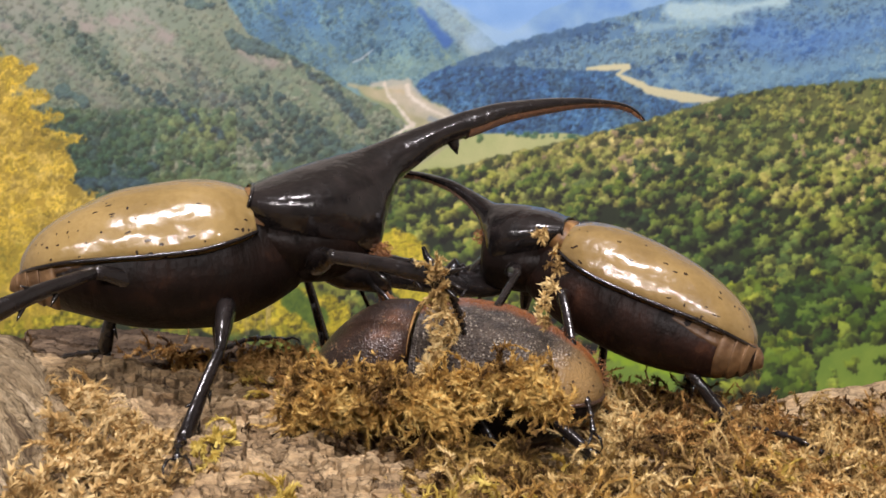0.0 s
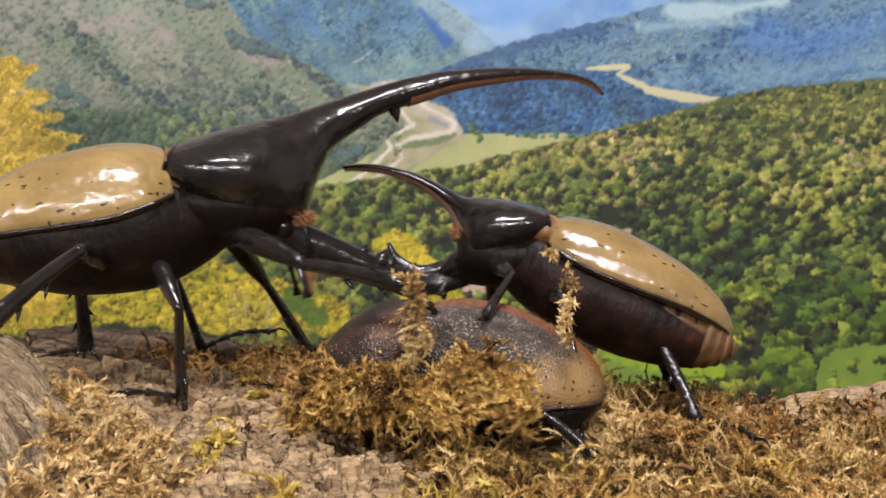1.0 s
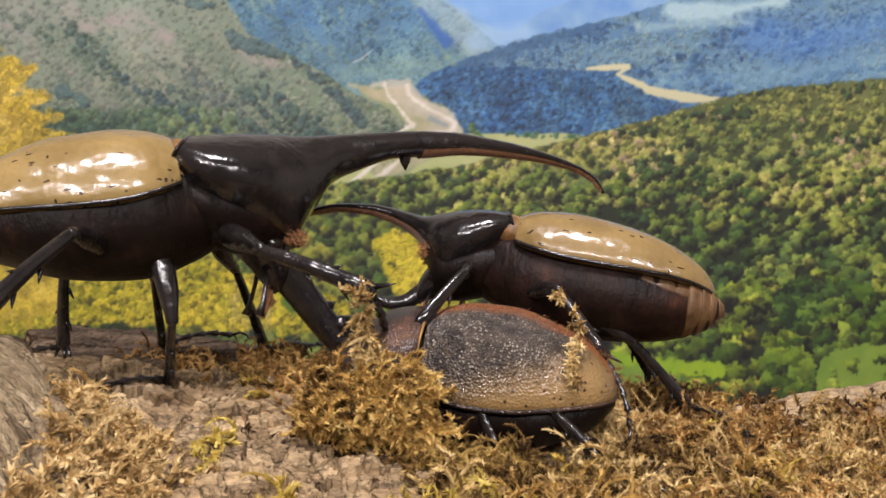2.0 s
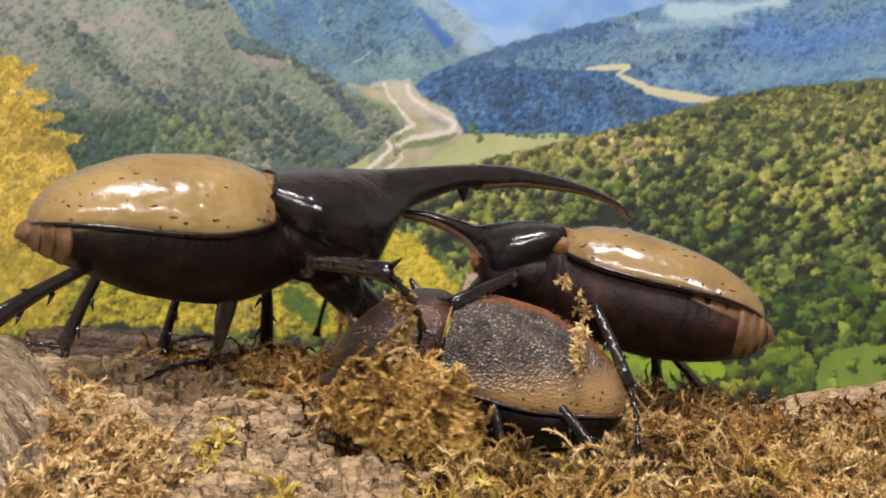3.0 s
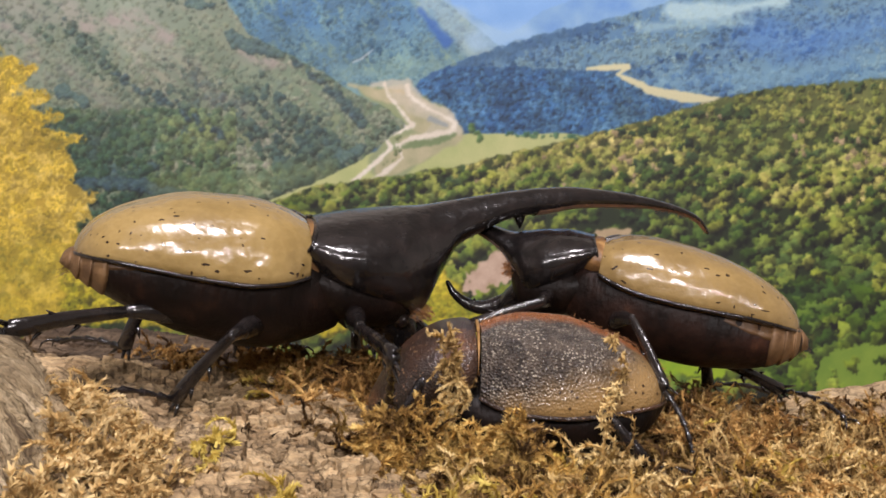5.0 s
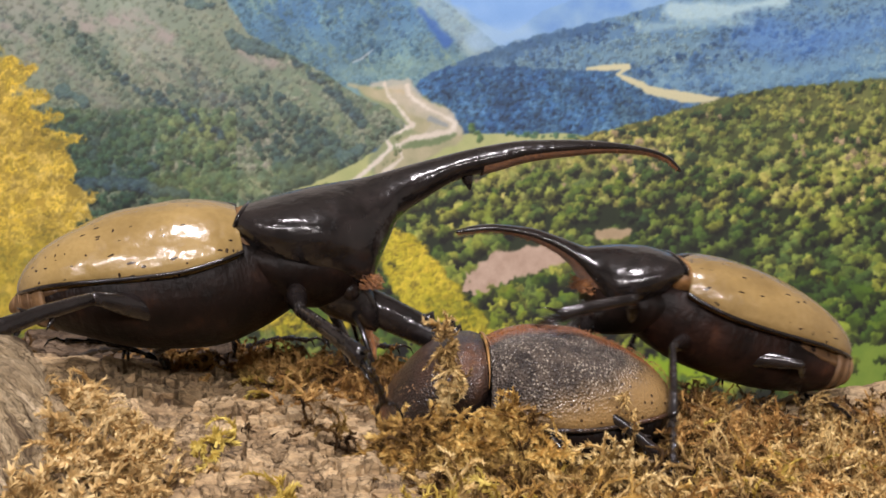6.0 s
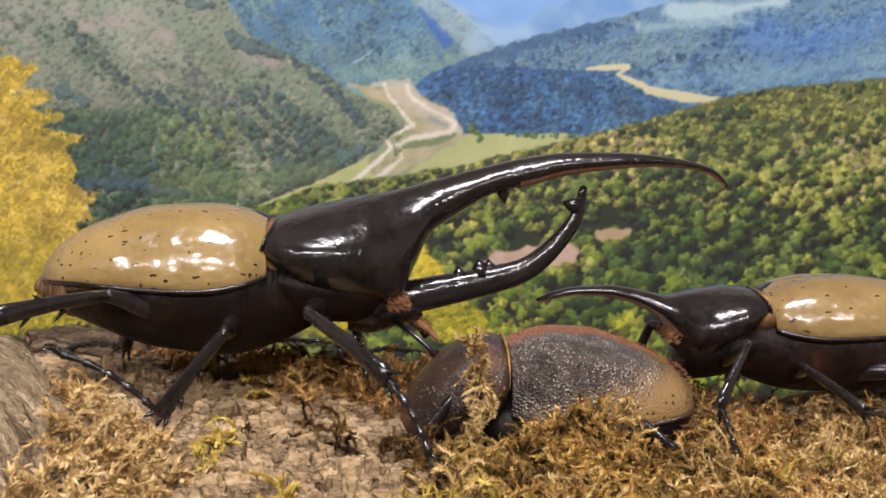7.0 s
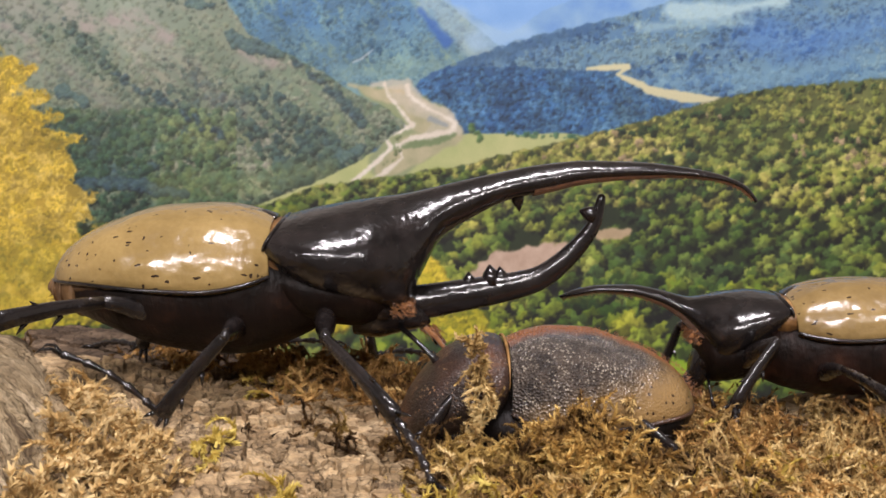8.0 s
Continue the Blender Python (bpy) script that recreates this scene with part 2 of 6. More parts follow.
BARK = bark_material("cracked_bark", (0.28, 0.175, 0.082), (0.62, 0.44, 0.235), (0.84, 0.64, 0.38), 205)
# dark inner bark, deepened by shade mixed into the base colour
DARK_SHADED_BARK = bark_material("dark_shaded_bark", (0.06, 0.037, 0.021), (0.16, 0.105, 0.062), (0.40, 0.29, 0.185), 260)
DRIFT = driftwood_material()
PRINT = print_material()
PLASTER = plain_noise_material("pale_plaster", [(0.3, (0.50, 0.47, 0.42)), (0.7, (0.58, 0.55, 0.50))], 3, 0.9, 60, 0.002)
FLOORING = plain_noise_material("brown_floor", [(0.3, (0.16, 0.11, 0.07)), (0.7, (0.24, 0.17, 0.11))], 4, 0.6, 40, 0.001)
TABLE = plain_noise_material("dark_table_wood", [(0.3, (0.07, 0.045, 0.028)), (0.7, (0.13, 0.085, 0.05))], 9, 0.5, 90, 0.001)
BOARD = plain_noise_material("grey_board", [(0.3, (0.42, 0.40, 0.37)), (0.7, (0.5, 0.48, 0.45))], 30, 0.8, 300, 0.0005)


# ---- building helpers: shapes are given in millimetres ----
MM = 0.001


def link_mesh(name, verts, faces, mat, parent=None, smooth=True, label=""):
    me = bpy.data.meshes.new(name)
    me.from_pydata([tuple(v) for v in verts], [], faces)
    me.update()
    me.polygons.foreach_set("use_smooth", [smooth] * len(me.polygons))
    me.materials.append(mat)
    ob = new(name, me)
    ob.parent = parent
    if label:
        tagged(ob, label)
    return ob


def glide(keys, t):
    """Value at t of rows (time, values...), with no overshoot between them."""
    ts = [k[0] for k in keys]
    if t <= ts[0]:
        return np.array(keys[0][1:], float)
    if t >= ts[-1]:
        return np.array(keys[-1][1:], float)
    i = max(j for j in range(len(ts)) if ts[j] <= t)
    i = min(i, len(ts) - 2)
    p = [np.array(keys[j][1:], float) for j in range(max(0, i - 1), min(len(ts), i + 3))]
    at = [ts[j] for j in range(max(0, i - 1), min(len(ts), i + 3))]
    o = i - max(0, i - 1)

    def slope(j):
        if j <= 0 or j >= len(p) - 1:
            return np.zeros_like(p[0])
        a, b = (p[j] - p[j - 1]) / (at[j] - at[j - 1]), (p[j + 1] - p[j]) / (at[j + 1] - at[j])
        return np.where(a * b > 0, 2 * a * b / np.where(a + b == 0, 1, a + b), 0)

    h = at[o + 1] - at[o]
    u = (t - at[o]) / h
    return ((2 * u**3 - 3 * u**2 + 1) * p[o] + (u**3 - 2 * u**2 + u) * h * slope(o)
            + (3 * u**2 - 2 * u**3) * p[o + 1] + (u**3 - u**2) * h * slope(o + 1))


def resample(stations, n):
    keys = [(i, *s) for i, s in enumerate(stations)]
    return [glide(keys, (len(stations) - 1) * j / (n - 1)) for j in range(n)]


def rings_to_mesh(rings, close_start=True, close_end=True):
    m = len(rings[0])
    verts = [v for r in rings for v in r]
    faces = [(i * m + j, i * m + (j + 1) % m, (i + 1) * m + (j + 1) % m, (i + 1) * m + j) for i in range(len(rings) - 1) for j in range(m)]
    if close_start:
        faces.append(tuple(reversed(range(m))))
    if close_end:
        faces.append(tuple(range((len(rings) - 1) * m, len(rings) * m)))
    return verts, faces


def loft(stations, n=40, m=28, power=1.0, keel=0.0, sweep=0.0):
    """Rings between a line of tops and a line of bottoms: (top x, top z, bottom x, bottom z, half width)."""
    rings = []
    for k, (tx, tz, bx, bz, w) in enumerate(resample(stations, n)):
        ring = []
        drawn = sweep * max(0.0, 1 - k / (0.22 * n)) ** 1.5
        for j in range(m):
            a = 2 * math.pi * j / m
            c, s = math.cos(a), math.sin(a)
            c2, s2 = math.copysign(abs(c) ** power, c), math.copysign(abs(s) ** power, s)
            wide = w * (1 - keel * max(0.0, c))
            ring.append((((tx + bx) / 2 + (tx - bx) / 2 * c2 - drawn * s * s * (0.55 - 0.45 * c)) * MM, wide * s2 * MM, ((tz + bz) / 2 + (tz - bz) / 2 * c2) * MM))
        rings.append(ring)
    return rings


def tube(path, radii, m=10, flat=1.0):
    """Round rings along a path of points in mm."""
    rings = []
    pts = [Vector(p) for p in path]
    side = None
    for i, p in enumerate(pts):
        d = (pts[min(i + 1, len(pts) - 1)] - pts[max(i - 1, 0)]).normalized()
        if side is None:
            side = d.orthogonal().normalized() if abs(d.y) > 0.9 else Vector((0, 1, 0)).cross(d).normalized()
        side = (side - d * side.dot(d)).normalized()
        other = d.cross(side)
        rings.append([(p + side * radii[i] * math.cos(2 * math.pi * j / m) + other * radii[i] * flat * math.sin(2 * math.pi * j / m)) * MM for j in range(m)])
    return rings


def join(*meshes):
    verts, faces = [], []
    for v, f in meshes:
        o = len(verts)
        verts += list(v)
        faces += [tuple(i + o for i in q) for q in f]
    return verts, faces


def cone(base, tip, r, m=6):
    return rings_to_mesh(tube([base, [b + (t - b) * 0.6 for b, t in zip(base, tip)], tip], [r, r * 0.6, r * 0.08], m))


def hairs(roots, length, rng, lean=(0, 0, -1), spread=0.7, width=0.14):
    verts, faces = [], []
    for r in roots:
        r = Vector(r)
        d = (Vector(lean) + Vector((rng.uniform(-1, 1), rng.uniform(-1, 1), rng.uniform(-1, 1))) * spread).normalized()
        s = d.cross(Vector((rng.uniform(-1, 1), rng.uniform(-1, 1), rng.uniform(-1, 1)))).normalized() * width
        k, o = length * rng.uniform(0.5, 1.2), len(verts)
        bend = Vector((rng.uniform(-1, 1), rng.uniform(-1, 1), rng.uniform(-1, 1))) * k * 0.2
        verts += [(r - s) * MM, (r + s) * MM, (r + d * k * 0.6 + bend + s * 0.6) * MM, (r + d * k + bend * 2) * MM]
        faces += [(o, o + 1, o + 2), (o, o + 2, o + 3)]
    return verts, faces


# ---- the room and the table ----
def box(name, lo, hi, mat, parent=None, bevel=0.004, label=""):
    bm = bmesh.new()
    bmesh.ops.create_cube(bm, size=1)
    for v in bm.verts:
        v.co = Vector([lo[k] + (hi[k] - lo[k]) * (v.co[k] + 0.5) for k in range(3)])
    bmesh.ops.bevel(bm, geom=bm.edges[:], offset=bevel, segments=2, affect="EDGES")
    me = bpy.data.meshes.new(name)
    bm.to_mesh(me)
    bm.free()
    me.materials.append(mat)
    ob = new(name, me)
    ob.parent = parent
    if label:
        tagged(ob, label)
    return ob


def build_room():
    tagged(box("floor", (-1.7, -2.0, -0.92), (1.7, 1.4, -0.87), FLOORING), "plain brown floor of a dim room", "floor", kind="structure")
    tagged(box("ceiling", (-1.7, -2.0, 1.50), (1.7, 1.4, 1.55), PLASTER), "plain pale ceiling over the table", "ceiling", kind="structure")
    for name, lo, hi in (("wall_north", (-1.7, 1.4, -0.87), (1.7, 1.46, 1.50)), ("wall_south", (-1.7, -2.06, -0.87), (1.7, -2.0, 1.50)),
                         ("wall_east", (1.7, -2.0, -0.87), (1.76, 1.4, 1.50)), ("wall_west", (-1.76, -2.0, -0.87), (-1.7, 1.4, 1.50))):
        tagged(box(name, lo, hi, PLASTER), "plain pale plaster wall of the room", "wall", kind="structure")


TABLE_TOP = -0.116


def build_table():
    ob = tagged(new("table"), "dark wooden table under the log and the backdrop", "table")
    box("tabletop", (-0.6, -0.30, TABLE_TOP - 0.03), (0.6, 0.62, TABLE_TOP), TABLE, ob)
    for x in (-0.55, 0.55):
        for y in (-0.25, 0.57):
            box("leg", (x - 0.025, y - 0.025, -0.87), (x + 0.025, y + 0.025, TABLE_TOP - 0.03), TABLE, ob)


# ---- the printed landscape behind the log: a flat sheet that leans back a little ----
AWAY = 0.60                       # from the eye to the sheet
UNIT = AWAY / 1892.8              # size of one unit of the picture on the sheet


def fields(shape, cell, rng, octaves=4):
    """Smooth random field, 0 to 1."""
    h, w = shape
    out, amp, total = np.zeros(shape), 1.0, 0.0
    for o in range(octaves):
        gh, gw = int(h / cell) + 3, int(w / cell) + 3
        g = rng.random((gh, gw))
        y, x = np.linspace(0, gh - 2.001, h), np.linspace(0, gw - 2.001, w)
        yi, xi = y.astype(int), x.astype(int)
        fy, fx = (y - yi)[:, None], (x - xi)[None, :]
        fy, fx = fy * fy * (3 - 2 * fy), fx * fx * (3 - 2 * fx)
        a, b = g[yi][:, xi], g[yi][:, xi + 1]
        c, d = g[yi + 1][:, xi], g[yi + 1][:, xi + 1]
        out += amp * ((a * (1 - fx) + b * fx) * (1 - fy) + (c * (1 - fx) + d * fx) * fy)
        total += amp
        amp *= 0.55
        cell = max(cell / 2, 1.0)
    return out / total


class Picture:
    """A landscape in colours 0 to 255, x to the right and y down."""

    def __init__(self, x0, y0, x1, y1, step):
        self.x0, self.y0, self.step = x0, y0, step
        self.X, self.Y = np.meshgrid(np.arange(x0, x1 + 0.1, step), np.arange(y0, y1 + 0.1, step))
        self.rgb = np.zeros((*self.X.shape, 3))
        self.rng = np.random.default_rng(5)

    def noise(self, cell, octaves=4):
        return fields(self.X.shape, cell / self.step, self.rng, octaves)

    def streaks(self, long, short, degrees, octaves=3):
        """Smooth random field drawn out along one direction, 0 to 1."""
        c, q = math.cos(radians(degrees)), math.sin(radians(degrees))
        u, v = self.X * c + self.Y * q, self.Y * c - self.X * q
        out, amp, total = np.zeros(self.X.shape), 1.0, 0.0
        for _ in range(octaves):
            a, b = (u - u.min()) / long, (v - v.min()) / short
            g = self.rng.random((int(b.max()) + 3, int(a.max()) + 3))
            ai, bi = a.astype(int), b.astype(int)
            fa, fb = a - ai, b - bi
            fa, fb = fa * fa * (3 - 2 * fa), fb * fb * (3 - 2 * fb)
            out += amp * ((g[bi, ai] * (1 - fa) + g[bi, ai + 1] * fa) * (1 - fb) + (g[bi + 1, ai] * (1 - fa) + g[bi + 1, ai + 1] * fa) * fb)
            total += amp
            amp, long, short = amp * 0.6, max(long / 2, 3), max(short / 2, 3)
        return out / total

    def ragged(self, mask, reach, cell):
        """Shift the colours about by a few units, so that nothing keeps a clean round edge."""
        h, w = self.X.shape
        di = (self.noise(cell, 2) - 0.5) * 2 * reach / self.step
        dj = (self.noise(cell, 2) - 0.5) * 2 * reach / self.step
        i, j = np.mgrid[0:h, 0:w]
        moved = self.rgb[np.clip((i + di * 1.6).round().astype(int), 0, h - 1), np.clip((j + dj * 1.6).round().astype(int), 0, w - 1)]
        m = mask[..., None]
        self.rgb = self.rgb * (1 - m) + moved * m

    def lay(self, mask, colour):
        m = np.clip(mask, 0, 1)[..., None]
        self.rgb = self.rgb * (1 - m) + np.asarray(colour) * m

    def under(self, line, rough=6, cell=16, soft=3):
        xs, ys = [p[0] for p in line], [p[1] for p in line]
        edge = np.interp(self.X, xs, ys) + (self.noise(cell, 3) - 0.5) * 2 * rough
        return np.clip((self.Y - edge) / soft + 0.5, 0, 1)

    def blob(self, points, width, rough=0.0, cell=12, soft=3.0):
        d = np.full(self.X.shape, 1e9)
        ws = width if isinstance(width, (list, tuple)) else [width] * len(points)
        for (ax, ay), (bx, by), wa, wb in zip(points, points[1:], ws, ws[1:]):
            vx, vy = bx - ax, by - ay
            u = np.clip(((self.X - ax) * vx + (self.Y - ay) * vy) / (vx * vx + vy * vy + 1e-9), 0, 1)
            d = np.minimum(d, np.hypot(self.X - ax - u * vx, self.Y - ay - u * vy) - (wa + (wb - wa) * u))
        if rough:
            d = d + (self.noise(cell, 3) - 0.5) * 2 * rough
        return np.clip(0.5 - d / soft, 0, 1)

    def forest(self, mask, count, area, size, tints, sun=(-0.45, -0.8), dark=0.35, gain=0.75, jitter=22, lift=0.52):
        """Crowns from far to near: each a ragged round, lit on the sunny side."""
        x0, y0, x1, y1 = area
        r = self.rng
        spots = np.c_[r.uniform(x0, x1, count), r.uniform(y0, y1, count)]
        spots = spots[np.argsort(spots[:, 1])]
        h, w = self.X.shape
        tint = self.noise(110, 3)
        for px, py in spots:
            i, j = int((py - self.y0) / self.step), int((px - self.x0) / self.step)
            if not (0 <= i < h and 0 <= j < w) or mask[i, j] < 0.5:
                continue
            rad = size(px, py) * r.uniform(0.65, 1.3)
            k = int(rad / self.step) + 2
            a, b, c, d = max(0, i - k), min(h, i + k + 1), max(0, j - k), min(w, j + k + 1)
            dx, dy = (self.X[a:b, c:d] - px) / rad, (self.Y[a:b, c:d] - py) / (rad * r.uniform(0.8, 1.15))
            turn = np.arctan2(dy, dx)
            ragged = 1 + 0.16 * np.sin(turn * 3 + r.uniform(0, 6)) + 0.10 * np.sin(turn * 7 + r.uniform(0, 6))
            q = np.hypot(dx, dy) / ragged
            inside = np.clip((1 - q) * rad / self.step / 1.6, 0, 1) * mask[a:b, c:d]
            lit = np.clip(lift + 0.80 * (dx * sun[0] + dy * sun[1]) + 0.16 * np.sin(dx * 5 + r.uniform(0, 6)) * np.sin(dy * 5 + r.uniform(0, 6)), 0, 1)
            u = np.clip(tint[i, j] + r.uniform(-0.28, 0.28), 0, 0.999) * (len(tints) - 1)
            base = np.asarray(tints[int(u)]) * (1 - u % 1) + np.asarray(tints[int(u) + 1]) * (u % 1)
            base = base + r.uniform(-jitter, jitter) * 0.5
            colour = base * (dark + gain * lit)[..., None]
            m = inside[..., None]
            self.rgb[a:b, c:d] = self.rgb[a:b, c:d] * (1 - m) + colour * m


def paint_valley():
    p = Picture(-90, -70, 1660, 760, 2.0)
    n1, n2, n3 = p.noise(90, 5), p.noise(14, 3), p.noise(40, 4)

    def tone(a, b, f):
        f = np.clip(f, 0, 1)[..., None]
        return np.asarray(a, float) * (1 - f) + np.asarray(b, float) * f

    def shade(mask, cell, depth):
        """Slopes that turn from the sun: broad uneven darkening of the photograph."""
        f = 1 + (p.noise(cell, 3) - 0.5) * 2 * depth
        p.rgb = p.rgb * (1 - mask[..., None] + mask[..., None] * f[..., None])

    # farthest blue ranges
    p.lay(np.ones_like(p.X), tone((126, 164, 206), (98, 142, 194), n1 * 1.4 - 0.2))
    far = p.under([(-90, -70), (780, -70), (800, 10), (900, 60), (960, 20), (1040, -10), (1150, 0), (1300, -60), (1660, -70)], 5)
    p.lay(far, tone((92, 134, 186), (128, 162, 190), n3 * 1.4 - 0.2))
    # blue mountain in the middle
    mid = p.under([(-90, -70), (690, -70), (760, -20), (820, 30), (880, 80), (960, 110), (1660, 300)], 5)
    p.lay(mid, tone((66, 108, 164), (106, 138, 152), n1 * 1.5 - 0.35 + (p.Y - 60) / 260))
    side = mid * (p.X < 900)
    p.lay(side * np.clip(p.streaks(60, 14, 62) * 2.6 - 1.0, 0, 0.8), (74, 112, 158))
    p.lay(side * np.clip(p.streaks(50, 12, 58) * 3.0 - 1.7, 0, 0.7), (128, 152, 140))
    p.forest(side, 2200, (400, -60, 900, 150), lambda x, y: 4.0, [(66, 106, 156), (84, 120, 156), (108, 138, 150)], dark=0.66, gain=0.5)
    p.forest(side * (p.streaks(60, 18, 60) > 0.50), 1500, (400, -60, 900, 150), lambda x, y: 4.2 + (y + 60) * 0.010, [(50, 84, 132), (66, 102, 140), (92, 124, 142)], dark=0.66, gain=0.5)
    shade(side, 60, 0.18)
    p.ragged(side, 3, 6)
    p.rgb = np.where(side[..., None] > 0.5, p.rgb * (1.02, 1.0, 0.88), p.rgb)
    p.lay(p.blob([(730, -20), (800, 40), (850, 90)], [10, 26, 22], 12, 30, 20) * 0.6, (156, 176, 178))
    p.lay(p.blob([(745, 20), (790, 75)], [5, 9], 5, 16, 8) * 0.75, (46, 88, 160))
    p.lay(p.blob([(850, 70), (930, 60)], [22, 14], 6, 30, 18) * 0.6, (146, 178, 206))
    p.lay(p.blob([(600, 130), (700, 130), (800, 120)], [14, 22, 20], 12, 30, 24) * 0.45, (128, 158, 150))
    p.lay(p.blob([(660, 88), (640, 104), (625, 110)], 1.6, 1.5, 8, 2) * 0.7, (180, 190, 194))
    # wide blue-green mountain to the right
    right = p.under([(-90, 500), (730, 160), (760, 130), (850, 95), (950, 62), (1060, 38), (1160, 10), (1250, -12), (1350, -40), (1660, -70)], 4)
    p.lay(right, tone((96, 140, 178), (124, 160, 178), n1 * 1.5 - 0.25))
    p.lay(right * np.clip(p.streaks(90, 24, -14) * 2.8 - 1.2, 0, 0.75), (82, 126, 176))
    p.forest(right, 5200, (730, -60, 1660, 250), lambda x, y: 4.2 + max(0, y) * 0.012, [(74, 112, 158), (92, 130, 164), (112, 148, 168), (134, 164, 172)], dark=0.62, gain=0.58)
    p.forest(right * (p.streaks(110, 26, -16) > 0.53), 2600, (730, -60, 1660, 250), lambda x, y: 4.6 + max(0, y) * 0.014, [(48, 86, 138), (64, 104, 150), (84, 122, 156)], dark=0.58, gain=0.66)
    p.lay(right * p.blob([(760, 130), (860, 100), (960, 70), (1060, 48)], [18, 16, 14, 10], 8, 20, 14) * 0.55, (44, 82, 132))
    p.ragged(right, 4, 6)
    p.rgb = np.where(right[..., None] > 0.5, p.rgb * (0.88, 0.87, 0.84), p.rgb)
    p.lay(p.blob([(1190, 20), (1290, 18), (1390, -2)], [14, 16, 8], 9, 40, 14) * 0.75, (168, 194, 196))
    p.lay(p.blob([(1130, 48), (1330, 40)], [6, 5], 7, 30, 12) * 0.5, (160, 188, 188))
    p.lay(p.blob([(1330, 60), (1420, 75), (1568, 40)], [26, 34, 26], 22, 60, 40) * 0.4, (74, 124, 198))
    p.lay(p.blob([(1080, 150), (1300, 140), (1568, 130)], [10, 18, 30], 14, 60, 26) * 0.4, (112, 156, 186))
    # dark wooded hill at the bend of the valley
    hill = p.under([(-90, 900), (728, 172), (745, 140), (800, 118), (880, 118), (980, 122), (1080, 128), (1125, 150), (1190, 190), (1240, 240), (1660, 500)], 4)
    p.lay(hill, (50, 84, 122))
    p.forest(hill, 2800, (725, 112, 1250, 252), lambda x, y: 5.2 + max(0, y - 120) * 0.014, [(36, 70, 112), (54, 92, 126), (82, 116, 134)], dark=0.40, gain=0.85)
    shade(hill, 30, 0.3)
    p.ragged(hill, 3, 7)
    p.lay(p.blob([(1040, 122), (1110, 118), (1095, 132), (1150, 160), (1210, 172), (1275, 178)], [4, 6, 4, 7, 9, 5], 3, 12, 3), (190, 186, 150))
    # valley floor
    floor = p.under([(-90, 680), (380, 390), (460, 345), (560, 308), (620, 284), (690, 262), (740, 255), (830, 236), (900, 238), (1000, 236), (1080, 245), (1660, 300)], 3)
    p.lay(floor, tone((150, 162, 104), (186, 186, 130), n3))
    p.lay(p.blob([(640, 158), (700, 180), (760, 220), (720, 260), (690, 290)], [6, 26, 40, 40, 34], 6, 22, 8), tone((120, 134, 98), (150, 156, 116), n3))
    p.lay(p.blob([(618, 150), (668, 166), (712, 170), (752, 212), (796, 236), (720, 270), (680, 300)], [4, 9, 20, 26, 22, 24, 16], 6, 22, 6), tone((146, 148, 112), (190, 176, 146), n3 * 1.6 - 0.3))
    p.lay(p.blob([(660, 150), (720, 150), (745, 190), (790, 205), (812, 232)], [6, 9, 12, 12, 8], 5, 12, 5) * 0.8, (184, 178, 160))
    p.lay(p.blob([(690, 262), (760, 252), (800, 240)], [5, 7, 6], 5, 10, 4) * 0.8, (96, 118, 78))
    p.lay(p.blob([(700, 170), (745, 192), (790, 214), (760, 236)], [8, 16, 14, 10], 9, 16, 7) * 0.7, tone((198, 186, 166), (160, 160, 140), n2))
    for road, w in (([(680, 146), (686, 168), (715, 203), (730, 221), (708, 234), (678, 240), (692, 262), (664, 290), (624, 320)], [2.5, 3, 3, 4, 3, 3, 4, 4, 4]),
                    ([(721, 151), (724, 168), (756, 192), (783, 204), (806, 218), (800, 232), (770, 239), (727, 245), (704, 257), (712, 279), (686, 302), (654, 322)], [4, 4, 3, 3, 4, 5, 5, 4, 3, 3, 4, 3])):
        p.lay(p.blob(road, w, 3.5, 9, 4), tone((222, 216, 202), (200, 190, 172), n2))
    p.forest(p.blob([(704, 246), (704, 270), (680, 296)], [6, 7, 5], 3, 9, 3), 90, (660, 236, 730, 306), lambda x, y: 4, [(96, 110, 74), (120, 130, 86)], dark=0.6, gain=0.6)
    p.lay(p.blob([(760, 210), (790, 222)], [5, 4], 3, 10, 4) * 0.7, (128, 140, 146))
    p.forest(p.blob([(836, 226), (850, 246)], [9, 7], 3, 10, 3), 60, (815, 210, 870, 256), lambda x, y: 6, [(70, 100, 62), (96, 120, 66)], dark=0.6, gain=0.6)
    p.forest(p.blob([(888, 236), (960, 240), (1030, 242)], [5, 5, 4], 3, 10, 3), 120, (870, 225, 1050, 252), lambda x, y: 5, [(60, 96, 76), (84, 116, 76)], dark=0.6, gain=0.6)
    # left mountainside
    left = p.under([(-90, -70), (380, -70), (405, 10), (440, 60), (500, 92), (560, 122), (610, 155), (660, 182), (690, 194), (716, 218), (730, 260), (1660, 2400)], 4, 18)
    left = left * (1 - p.under([(-90, 900), (430, 372), (560, 322), (640, 282), (705, 232), (1660, -300)], 3, 14))
    down = np.clip((p.Y + 0.25 * p.X - 40) / 380, 0, 1)
    p.lay(left, tone((132, 146, 112), (88, 114, 74), down + (n1 - 0.5) * 0.8))
    gully, rib = p.streaks(150, 26, 42, 4), p.streaks(120, 20, 40, 4)
    p.lay(left * np.clip(rib * 3.0 - 1.55, 0, 0.8), tone((160, 160, 128), (134, 146, 86), down))
